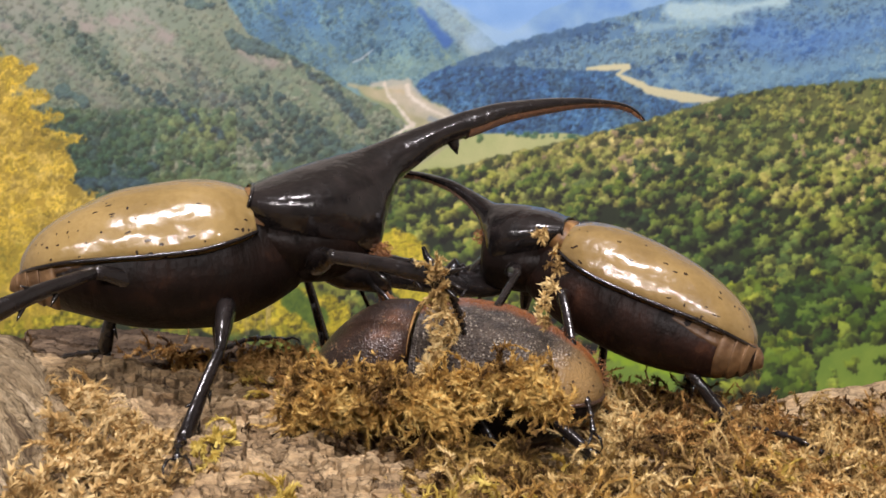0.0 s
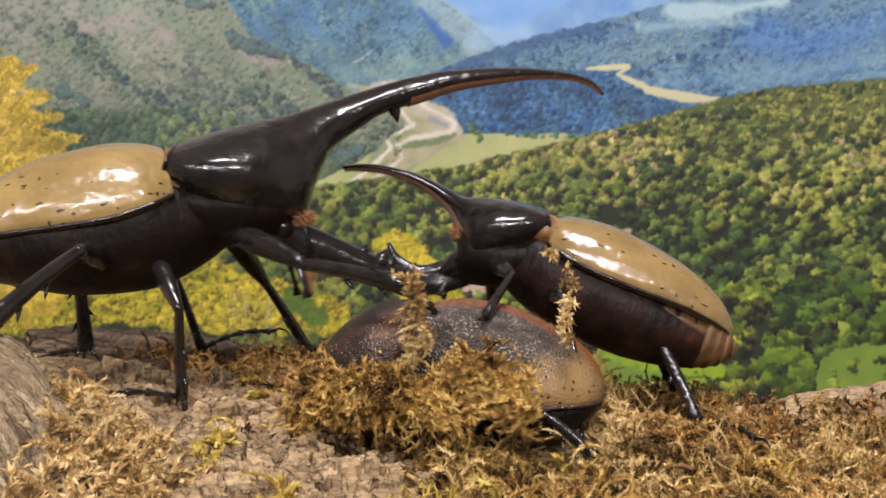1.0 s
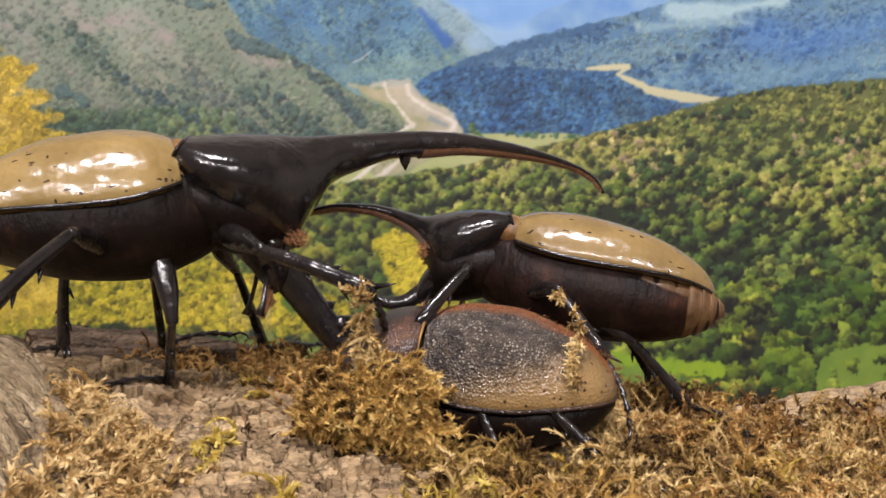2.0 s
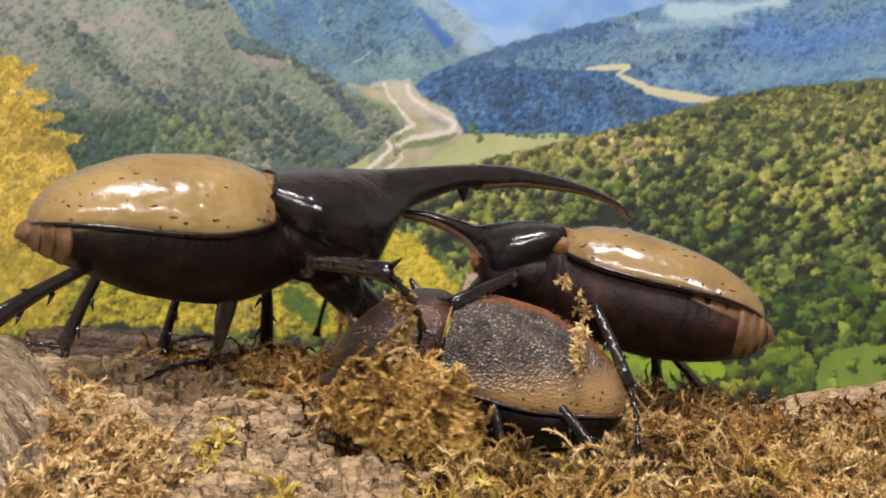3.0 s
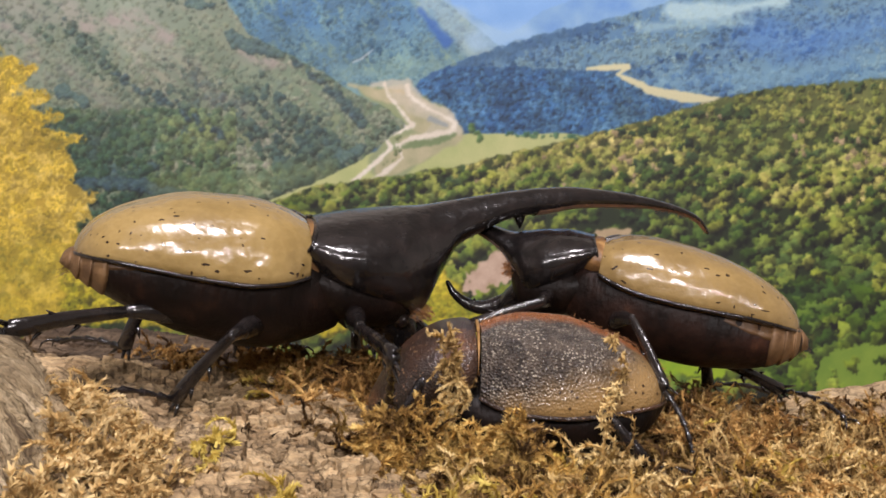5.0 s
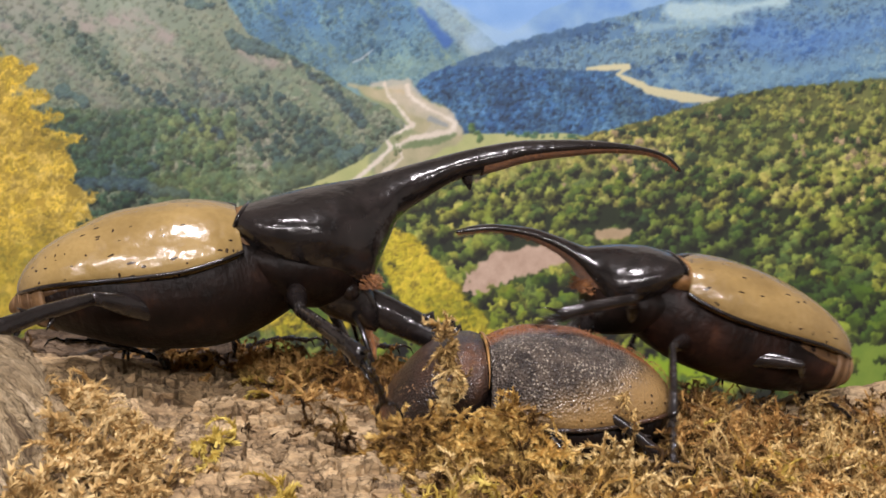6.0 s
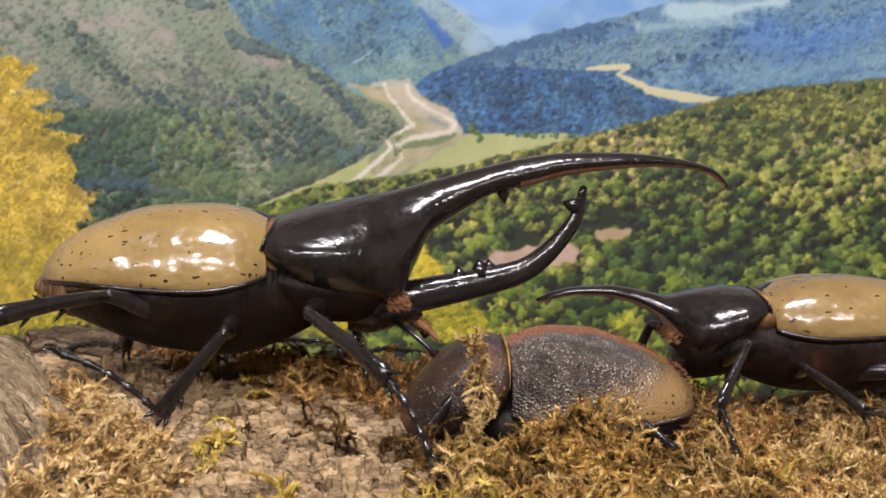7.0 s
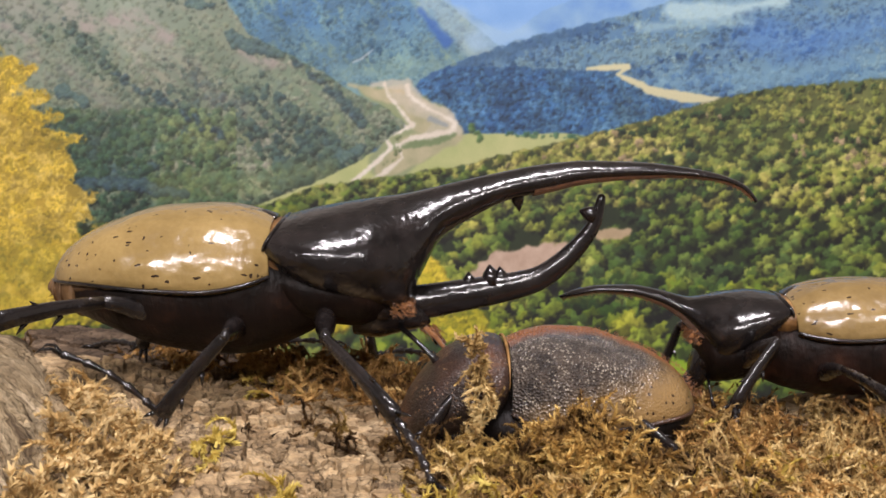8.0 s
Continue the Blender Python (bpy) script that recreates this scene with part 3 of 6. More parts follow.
    p.forest(left, 5200, (-90, -70, 720, 400), lambda x, y: 4.2 + max(0, y) * 0.013,
             [(74, 96, 76), (98, 116, 84), (122, 134, 94), (146, 148, 114)], dark=0.56, gain=0.66, lift=0.50, jitter=18)
    grove = (gully + 0.12 * down + 0.25 * (p.noise(18, 2) - 0.5) > 0.56)
    p.forest(left * grove, 5200, (-90, -70, 720, 400), lambda x, y: 4.4 + max(0, y) * 0.016,
             [(46, 70, 64), (60, 84, 66), (80, 102, 70), (104, 122, 80)], dark=0.40, gain=0.90, lift=0.44, jitter=18)
    p.forest(left * (p.Y > 190) * (p.X < 420), 1100, (60, 190, 420, 400), lambda x, y: 8, [(38, 64, 48), (58, 88, 56), (84, 108, 62), (112, 128, 68)], dark=0.45, gain=0.85, lift=0.44)
    shade(left, 80, 0.16)
    p.ragged(left, 2.5, 6)
    slope = p.streaks(40, 14, 30)
    for line, w, a in (([(150, 42), (232, 32), (300, 66)], [9, 13, 8], 0.75), ([(60, 110), (130, 140), (200, 190)], [20, 26, 16], 0.30), ([(430, 98), (500, 114)], [7, 9], 0.65), ([(0, 46), (60, 70)], [10, 7], 0.6),
                       ([(230, 60), (320, 130), (420, 190)], [24, 30, 20], 0.22), ([(540, 150), (620, 190)], [8, 8], 0.30), ([(-40, 10), (120, 20)], [30, 24], 0.25)):
        p.lay(left * p.blob(line, w, 14, 18, 18) * np.clip(slope * 3.2 - 0.9, 0, 1) * a, (176, 158, 136))
    for line, w in (([(112, 36), (150, 80), (174, 104), (230, 150), (280, 170), (350, 214), (400, 246)], [3, 6, 7, 5, 8, 9, 5]), ([(410, 66), (450, 84), (505, 90)], [12, 15, 8]), ([(340, 2), (372, 12)], [8, 6]),
                    ([(110, 160), (150, 180)], [10, 9]), ([(520, 110), (600, 170), (640, 220)], [6, 7, 6]), ([(606, 275), (640, 262)], [8, 8]), ([(120, 330), (200, 320), (330, 345)], [10, 12, 8])):
        m = left * p.blob(line, w, 12, 14, 6)
        p.forest(m, 1400, (min(q[0] for q in line) - 20, min(q[1] for q in line) - 20, max(q[0] for q in line) + 20, max(q[1] for q in line) + 20), lambda x, y: 5.5 + max(0, y) * 0.008,
                 [(40, 62, 66), (56, 80, 70), (80, 104, 78)], dark=0.36, gain=1.0, lift=0.42)
    p.rgb = np.where(left[..., None] > 0.5, p.rgb * (0.91, 0.885, 1.01), p.rgb)
    p.lay(left * p.blob([(300, 330), (420, 330), (580, 300)], [30, 26, 10], 18, 24, 24) * 0.3, (136, 146, 86))
    p.lay(left * np.clip(0.42 - (p.Y + (720 - p.X) * 0.05) / 900, 0, 0.20), (152, 166, 154))
    # near wooded slope to the right
    near = p.under([(-90, 420), (430, 372), (500, 352), (560, 330), (680, 314), (800, 296), (900, 272), (1000, 250), (1100, 225), (1200, 196), (1300, 168), (1400, 152), (1560, 140), (1660, 134)], 5, 14)
    high = np.clip((330 - p.Y) / 150, 0, 1)
    p.lay(near, tone((24, 36, 18), (40, 54, 26), n3))
    p.lay(near * high, tone((70, 84, 44), (104, 112, 60), n3 * 1.5 - 0.2))
    p.forest(near, 3000, (420, 130, 1660, 360), lambda x, y: 5.5 + max(0, y - 160) * 0.034,
             [(70, 90, 44), (98, 114, 52), (124, 134, 62), (148, 150, 76), (170, 166, 98)], dark=0.28, gain=1.04, lift=0.50)
    p.forest(near * (p.streaks(120, 30, -10) > 0.54), 900, (420, 150, 1660, 360), lambda x, y: 6.5 + max(0, y - 160) * 0.036,
             [(40, 64, 40), (58, 84, 44), (84, 104, 50)], dark=0.28, gain=0.85, lift=0.46)
    p.forest(near * (p.noise(70, 3) > 0.56) * (p.Y < 330), 240, (800, 200, 1660, 330), lambda x, y: 6, [(150, 140, 96), (176, 158, 122)], dark=0.6, gain=0.5)
    shade(near * (p.Y < 330), 60, 0.14)
    p.forest(near * (p.Y > 290), 1150, (420, 300, 1660, 560), lambda x, y: 10.5 + max(0, y - 310) * 0.036,
             [(34, 56, 26), (62, 86, 34), (96, 114, 44), (124, 134, 56), (148, 150, 70)], dark=0.10, gain=1.34, lift=0.42)
    p.ragged(near, 3, 6)
    p.forest(near * (p.X < 720), 700, (-90, 372, 720, 640), lambda x, y: 15, [(40, 62, 30), (76, 100, 38), (120, 134, 48), (150, 150, 56)], dark=0.12, gain=1.0)
    p.rgb = np.where(near[..., None] > 0.5, p.rgb * (0.97, 0.93, 0.95), p.rgb)
    # clearing, meadow and lower trees
    p.lay(p.blob([(840, 500), (900, 470), (1010, 445)], [22, 30, 16], 11, 18, 5), tone((168, 142, 122), (196, 172, 152), n2))
    p.lay(p.blob([(1060, 416), (1110, 412)], [9, 8], 5, 12, 4), tone((156, 136, 104), (186, 164, 132), n2))
    p.forest(near * (p.Y > 470) * (1 - p.blob([(840, 500), (900, 470), (1010, 445)], [22, 30, 16], 11, 18, 5)), 420, (640, 500, 1660, 700), lambda x, y: 17 + max(0, y - 500) * 0.05,
             [(22, 40, 16), (46, 70, 22), (88, 108, 32), (128, 138, 42), (160, 156, 58)], dark=0.03, gain=1.28, lift=0.36)
    meadow = np.maximum(p.under([(-90, 900), (1430, 900), (1450, 640), (1490, 612), (1580, 600), (1660, 596)], 8, 24), p.blob([(1090, 660), (1180, 665)], [26, 24], 10, 24, 5))
    p.lay(meadow, tone((88, 120, 40), (122, 146, 52), n3))
    p.forest(meadow * p.under([(-90, 900), (1440, 900), (1470, 640), (1660, 620)], 9, 20), 60, (1440, 600, 1660, 720), lambda x, y: 12, [(60, 84, 24), (104, 128, 40), (140, 152, 54)], dark=0.3, gain=0.9)
    p.lay(p.blob([(1080, 630), (1180, 650), (1270, 655)], [10, 14, 12], 8, 20, 6), tone((150, 170, 30), (110, 150, 30), n2))
    p.forest(p.under([(-90, 900), (1330, 900), (1350, 590), (1420, 610), (1440, 640), (1470, 900), (1660, 900)], 8, 20), 120, (1330, 560, 1470, 700), lambda x, y: 26,
             [(30, 50, 16), (80, 104, 26), (128, 138, 36)], dark=0.08, gain=1.15, lift=0.40)
    p.forest(p.blob([(1420, 540), (1500, 530), (1550, 560)], [50, 36, 46], 10, 30, 5), 120, (1370, 480, 1620, 620), lambda x, y: 22, [(26, 46, 18), (68, 94, 28), (116, 130, 40)], dark=0.08, gain=1.15, lift=0.40)
    p.ragged(near * (p.Y > 470), 5, 8)
    # yellow-green shrubs in front
    for area, line, w in (((-90, 400, 620, 640), [(-60, 560), (150, 510), (330, 520), (480, 540), (590, 560)], [50, 62, 66, 50, 34]),
                          ((650, 380, 890, 640), [(700, 440), (740, 500), (800, 560), (840, 590)], [36, 52, 46, 30])):
        m = p.blob(line, w, 14, 26, 5)
        p.lay(m, tone((110, 112, 20), (150, 144, 28), n3))
        p.forest(m, 3000, area, lambda x, y: 8, [(104, 110, 22), (150, 142, 28), (182, 166, 40), (196, 172, 54)], dark=0.34, gain=0.82)
        p.ragged(m, 5, 7)
    p.lay(p.blob([(520, 530), (560, 560)], [22, 20], 8, 16, 6) * 0.75, (54, 90, 28))
    for k in range(26):
        x, y = p.rng.uniform(395, 480), p.rng.uniform(500, 540)
        p.lay(p.blob([(x, y), (x + p.rng.uniform(-8, 8), y + p.rng.uniform(40, 70))], 0.8, 0, 8, 2) * 0.6, (178, 160, 110))
    # golden tree at the edge
    gold = p.blob([(-60, 90), (-10, 150), (30, 230), (60, 330), (84, 420), (40, 500), (-40, 540)], [34, 48, 60, 72, 74, 64, 64], 36, 30, 10)
    for a, b, wa, wb in (((40, 240), (146, 246), 20, 5), ((20, 130), (66, 116), 16, 5), ((60, 210), (110, 205), 14, 4), ((70, 330), (165, 350), 26, 8), ((60, 170), (92, 168), 14, 4)):
        gold = np.maximum(gold, p.blob([a, b], [wa, wb], 10, 14, 5))
    p.lay(gold, tone((138, 124, 50), (184, 152, 54), n3 * 1.3 - 0.1))
    p.forest(gold, 4600, (-90, 40, 200, 620), lambda x, y: 5.5, [(126, 120, 54), (172, 150, 46), (204, 172, 54), (220, 190, 78), (232, 208, 126)], dark=0.56, gain=0.54)
    p.lay(gold * np.clip(p.streaks(30, 9, 12) * 3 - 1.7, 0, 0.6), (226, 196, 104))
    p.lay(gold * np.clip((p.Y - 400) / 160, 0, 0.35), (166, 150, 36))
    shade(gold, 22, 0.2)
    p.ragged(gold, 8, 8)
    # the photograph is softer than its grid
    g = np.pad(p.rgb, ((1, 1), (1, 1), (0, 0)), mode="edge")
    soft = (g[:-2, 1:-1] + g[2:, 1:-1] + g[1:-1, :-2] + g[1:-1, 2:] + 4 * g[1:-1, 1:-1]) / 8
    p.rgb = np.clip(soft * np.clip(1.09 - (p.Y[..., None] - 0) / 2600, 1.0, 1.1), 4, 250)
    return p


PRINT_GAIN = 1.0


def build_backdrop():
    p = paint_valley()
    h, w = p.X.shape
    centre = Vector(EYE) + (Vector(AIM) - Vector(EYE)).normalized() * AWAY
    c = (p.rgb / 255.0)
    ink = np.where(c <= 0.04045, c / 12.92, ((c + 0.055) / 1.055) ** 2.4) * PRINT_GAIN
    verts = np.zeros((h * w, 3))
    verts[:, 0] = ((p.X - 784) * UNIT).ravel()
    verts[:, 1] = ((441 - p.Y) * UNIT).ravel()
    i = np.arange(h * w).reshape(h, w)
    quads = np.stack([i[1:, :-1], i[1:, 1:], i[:-1, 1:], i[:-1, :-1]], -1).reshape(-1, 4)
    me = bpy.data.meshes.new("printed_sheet")
    me.vertices.add(h * w)
    me.vertices.foreach_set("co", verts.ravel())
    me.loops.add(quads.size)
    me.loops.foreach_set("vertex_index", quads.ravel())
    me.polygons.add(len(quads))
    me.polygons.foreach_set("loop_start", np.arange(0, quads.size, 4))
    me.update(calc_edges=True)
    a = me.color_attributes.new("ink", "FLOAT_COLOR", "POINT")
    a.data.foreach_set("color", np.c_[ink.reshape(-1, 3), np.ones(h * w)].ravel())
    me.materials.append(PRINT)
    board = tagged(new("backdrop_poster"), "printed photograph of a wooded mountain valley, leaning on a board", "poster")
    board.matrix_world = Matrix.Translation(centre) @ pose(0, 0, 0, 90 - 8, 0, 0)
    sheet = new("printed_sheet", me)
    sheet.parent = board
    x0, x1, y0, y1 = verts[:, 0].min(), verts[:, 0].max(), verts[:, 1].min(), verts[:, 1].max()
    box("backing_board", (x0 - 0.002, y0 - 0.002, -0.008), (x1 + 0.002, y1 + 0.002, -0.001), BOARD, board, 0.001, "grey board behind the print")


# ---- the log ----
def log_height(x, y):
    """Height of the log's upper side, in metres."""
    hollow = 0.007 * np.exp(-((x - 0.004) / 0.02) ** 2 - ((y + 0.02) / 0.011) ** 2)
    rear = 0.004 * np.clip((y - 0.03) / 0.02, 0, 1) * np.clip(-x / 0.05, 0, 1)
    knoll = 0.25 * np.clip(x - 0.0577, 0, 0.06) * np.clip((y + 0.01) / 0.035, 0, 1)
    return 0.004 - 0.078 * x - hollow - rear + knoll - 0.0015 * np.clip(x / 0.03, 0, 1)


def worley(x, y, pts):
    """Distance to the nearest and the second nearest of pts, and which is nearest."""
    f1, f2, who = np.full(x.shape, 1e9), np.full(x.shape, 1e9), np.zeros(x.shape, int)
    for k, (a, b) in enumerate(pts):
        d = np.hypot(x - a, (y - b) * 0.62)
        closer = d < f1
        f2 = np.where(closer, f1, np.minimum(f2, d))
        who = np.where(closer, k, who)
        f1 = np.where(closer, d, f1)
    return f1, f2, who


def build_log():
    xs = np.concatenate([np.linspace(-0.21, -0.112, 30, endpoint=False), np.linspace(-0.112, -0.075, 70, endpoint=False), np.linspace(-0.075, 0.015, 260, endpoint=False),
                         np.linspace(0.015, 0.112, 170), np.linspace(0.115, 0.21, 30)])
    across = np.concatenate([np.linspace(-1, -0.92, 14, endpoint=False), np.linspace(-0.92, -0.7, 16, endpoint=False), np.linspace(-0.7, 0.45, 300, endpoint=False), np.linspace(0.45, 0.92, 80), np.linspace(0.925, 1, 14)])
    below = np.linspace(1, -1, 42)[1:-1]
    T = np.concatenate([across, below])
    X, T = np.meshgrid(xs, T, indexing="ij")
    upper = np.zeros(X.shape, bool)
    upper[:, : len(across)] = True
    s = np.where(upper, 1.0, -1.0) * (1 - np.abs(T) ** 4.6) ** (1 / 4.6)
    back = np.interp(X, [-0.2, -0.09, -0.03, 0.03, 0.07, 0.2], [0.062, 0.062, 0.060, 0.056, 0.046, 0.056])
    y0, W = (back - 0.088) / 2, (back + 0.088) / 2
    Y = y0 + W * T
    zt = log_height(X, np.clip(Y, -0.06, 0.06))
    zc, H = -0.055, zt + 0.055
    Z = np.where(upper, zc + H * s, zc + (zc - TABLE_TOP) * s)
    rng = np.random.default_rng(11)
    big = fields(X.shape, 46, rng, 5)
    fine = fields(X.shape, 7, rng, 3)
    long = fields((X.shape[0] // 6 + 2, X.shape[1]), 5, rng, 3)
    long = np.repeat(long, 6, axis=0)[: X.shape[0]]
    # plates of bark, longest along the slope, with finer cracks inside them
    sel = (X > -0.105) & (X < 0.045) & (Y > -0.082) & (Y < 0.055) & (s > 0.3)
    warp = (fields(X.shape, 14, rng, 4) - 0.5) * 0.012
    warp2 = (fields(X.shape, 14, rng, 4) - 0.5) * 0.012
    gap, lift = np.zeros(X.shape), np.zeros(X.shape)
    for count, wide, height in ((330, 0.00060, 0.0008),):
        pts = np.c_[rng.uniform(-0.108, 0.048, count), rng.uniform(-0.085, 0.058, count)]
        a, b, k = worley(X[sel] + warp[sel], Y[sel] + warp2[sel], pts)
        g = np.zeros(X.shape)
        g[sel] = np.clip(1.7 - (b - a) / wide, 0, 1)
        where = fields(X.shape, 50, rng, 3)
        gap = np.maximum(gap, g * np.clip((where - (0.36 if count < 500 else 0.47)) * 7, 0, 1))
        tilt = rng.normal(0, 0.04, (count, 2))
        h = np.zeros(X.shape)
        h[sel] = rng.uniform(-0.5, 0.5, count)[k] * height + np.clip((X[sel] - pts[k, 0]) * tilt[k, 0] + (Y[sel] - pts[k, 1]) * tilt[k, 1], -0.0006, 0.0006)
        lift += h
    Z = Z + np.clip(s * 3, 0, 1) * ((big - 0.5) * 0.006 + (fine - 0.5) * 0.0012 + (long - 0.5) * 0.0014 + lift - gap * 0.0003)
    m, q = X.shape
    verts = np.stack([X, Y, np.maximum(Z, TABLE_TOP)], -1).reshape(-1, 3)
    i = np.arange(m * q).reshape(m, q)
    j = np.roll(i, -1, axis=1)
    quads = np.stack([i[:-1], j[:-1], j[1:], i[1:]], -1).reshape(-1, 4).tolist()
    quads += [list(i[0]), list(i[-1][::-1])]
    ob = link_mesh("log", verts, quads, BARK)
    tagged(ob, "pale cracked log lying on the table, patched with dry moss", "log")
    keep = (s > 0.25) & (np.abs(X) < 0.13)
    build_bark_plates(ob, xs, across, y0[:, 0], W[:, 0], Z[:, : len(across)])
    return X, Y, Z, keep


def cell_polygon(i, pts, reach):
    """The part of the plane nearer to point i than to any other, cut out of a square."""
    c = pts[i]
    poly = [c + reach * np.array(q) for q in ((-1, -1), (1, -1), (1, 1), (-1, 1))]
    for k in np.argsort(np.hypot(*(pts - c).T))[1:14]:
        way, mid = pts[k] - c, (pts[k] + c) / 2
        out = []
        for a, b in zip(poly, poly[1:] + poly[:1]):
            da, db = np.dot(a - mid, way), np.dot(b - mid, way)
            if da <= 0:
                out.append(a)
            if da * db < 0:
                out.append(a + (b - a) * da / (da - db))
        poly = out
    return poly


def build_bark_plates(log, xs, across, y0, W, Z):
    """Loose plates of bark that fit together with thin cracks between them."""
    rng = np.random.default_rng(29)

    def ground(x, y):
        i = np.interp(x, xs, np.arange(len(xs)))
        j = np.interp((y - np.interp(x, xs, y0)) / np.interp(x, xs, W), across, np.arange(len(across)))
        return float(np.median(Z[max(0, int(i) - 3): int(i) + 4, max(0, int(j) - 3): int(j) + 4]))

    # seeds stand in rows along the grain, nearer together across it
    pts = []
    while len(pts) < 560:
        p = rng.uniform((-0.082, -0.088), (0.018, 0.022))
        if all(math.hypot((p[0] - q[0]) * 0.75, p[1] - q[1]) > 0.0024 for q in pts):
            pts.append(p)
    pts = np.array(pts)
    made = 0
    for i, (cx, cy) in enumerate(pts):
        bare = 1 / (1 + math.exp((cx + 0.002) / 0.006))
        if not (-0.078 < cx < 0.012 and -0.086 < cy < 0.019) or rng.random() > 0.10 + 0.62 * bare or made > 296:
            continue
        poly = cell_polygon(i, pts, 0.006)
        gap = rng.uniform(0.00016, 0.00055)
        rim = []
        for a, b in zip(poly, poly[1:] + poly[:1]):
            steps = max(1, int(np.hypot(*(b - a)) / 0.0008))
            for k in range(steps):
                p = a + (b - a) * k / steps
                inward = np.array((cx, cy)) - p
                rim.append(p + inward / (np.hypot(*inward) + 1e-9) * (gap + abs(rng.normal(0, 0.00030))) + rng.normal(0, 0.00022, 2))
        tilt, lift, thick = rng.normal(0, 0.10, 2), rng.uniform(0.0010, 0.0023), rng.uniform(0.0006, 0.0011)
        curl = rng.uniform(0, 0.05)
        n = len(rim)
        top, low, inner = [], [], []
        for p in rim:
            r = math.hypot(p[0] - cx, p[1] - cy)
            z = ground(*p) + lift + np.dot(p - (cx, cy), tilt) + curl * r + rng.normal(0, 0.00013)
            top.append((p[0], p[1], z))
            low.append((p[0], p[1], z - thick - 0.0018))
            q = p + (np.array((cx, cy)) - p) * 0.28
            inner.append((q[0], q[1], z + 0.00010 + rng.normal(0, 0.00014)))
        verts = top + low + inner + [(cx, cy, float(np.mean([v[2] for v in inner])) + rng.normal(0, 0.0001))]
        faces = []
        for k in range(n):
            m = (k + 1) % n
            faces += [(n + k, n + m, m, k), (k, m, 2 * n + m, 2 * n + k), (2 * n + k, 2 * n + m, 3 * n)]
        faces.append(tuple(reversed(range(n, 2 * n))))
        link_mesh("bark_plate", verts, faces, BARK, log, smooth=False)
        made += 1


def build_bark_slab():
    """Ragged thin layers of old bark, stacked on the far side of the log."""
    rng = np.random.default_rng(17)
    slab = tagged(new("bark_slab"), "layered slab of dark old bark on the log, some shade in its colour", "bark")
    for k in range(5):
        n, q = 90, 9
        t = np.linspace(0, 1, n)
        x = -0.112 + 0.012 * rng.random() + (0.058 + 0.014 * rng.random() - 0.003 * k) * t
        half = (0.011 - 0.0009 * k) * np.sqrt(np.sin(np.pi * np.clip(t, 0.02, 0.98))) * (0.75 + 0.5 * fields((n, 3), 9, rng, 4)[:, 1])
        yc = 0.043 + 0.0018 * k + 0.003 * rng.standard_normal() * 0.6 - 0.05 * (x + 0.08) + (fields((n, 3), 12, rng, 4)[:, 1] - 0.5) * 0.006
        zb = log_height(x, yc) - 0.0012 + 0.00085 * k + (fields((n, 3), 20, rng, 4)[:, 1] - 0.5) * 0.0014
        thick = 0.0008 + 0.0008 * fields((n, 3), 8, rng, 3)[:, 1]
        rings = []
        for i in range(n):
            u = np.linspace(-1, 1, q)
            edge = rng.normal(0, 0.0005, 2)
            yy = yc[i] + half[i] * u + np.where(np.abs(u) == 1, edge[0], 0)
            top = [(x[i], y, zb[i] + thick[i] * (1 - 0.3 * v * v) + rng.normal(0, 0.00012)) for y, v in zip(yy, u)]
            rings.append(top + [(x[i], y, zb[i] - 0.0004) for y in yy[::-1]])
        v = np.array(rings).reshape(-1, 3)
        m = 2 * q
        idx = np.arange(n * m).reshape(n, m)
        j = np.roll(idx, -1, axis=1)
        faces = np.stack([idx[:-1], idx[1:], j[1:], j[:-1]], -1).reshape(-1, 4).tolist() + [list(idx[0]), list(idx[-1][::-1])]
        link_mesh("bark_layer", v, faces, DARK_SHADED_BARK, slab, smooth=False)


def build_driftwood():
    rng = np.random.default_rng(3)
    u, v = np.meshgrid(np.linspace(0, 2 * math.pi, 420, endpoint=False), np.linspace(-math.pi / 2, math.pi / 2, 90), indexing="ij")
    r = fields((90, 420), 34, rng, 4).T
    slant = (np.arange(420)[:, None] + (np.arange(90)[None, :] * 0.5).astype(int)) % 420
    streak = np.take_along_axis(np.repeat(fields((420, 12), 5, rng, 3), 8, axis=1)[:, :90], slant, axis=0)
    h = (np.sin(v) + 1) / 2
    flare = 0.0190 + 0.052 * (1 - h) ** 1.35
    flare = flare * np.cos(v) ** 0.35
    bulge = 1 + (r - 0.5) * 0.45 + (streak - 0.5) * 0.42
    X = -0.088 + flare * np.cos(u) * bulge + 0.004 * h
    Y = -0.050 + 0.8 * flare * np.sin(u) * bulge
    Z = -0.022 + 0.052 * h * (1 + (r - 0.5) * 0.15) - 0.10 * np.clip(X + 0.078, 0, 0.05) * h
    m, q = u.shape
    i = np.arange(m * q).reshape(m, q)
    j = np.roll(i, -1, axis=0)
    quads = np.stack([i[:, :-1], j[:, :-1], j[:, 1:], i[:, 1:]], -1).reshape(-1, 4).tolist()
    ob = link_mesh("driftwood_stump", np.stack([X, Y, Z], -1).reshape(-1, 3), quads, DRIFT)
    tagged(ob, "knotty weathered stump of grey-brown wood on the log", "driftwood")
    return np.stack([X, Y, Z], -1).reshape(-1, 3)


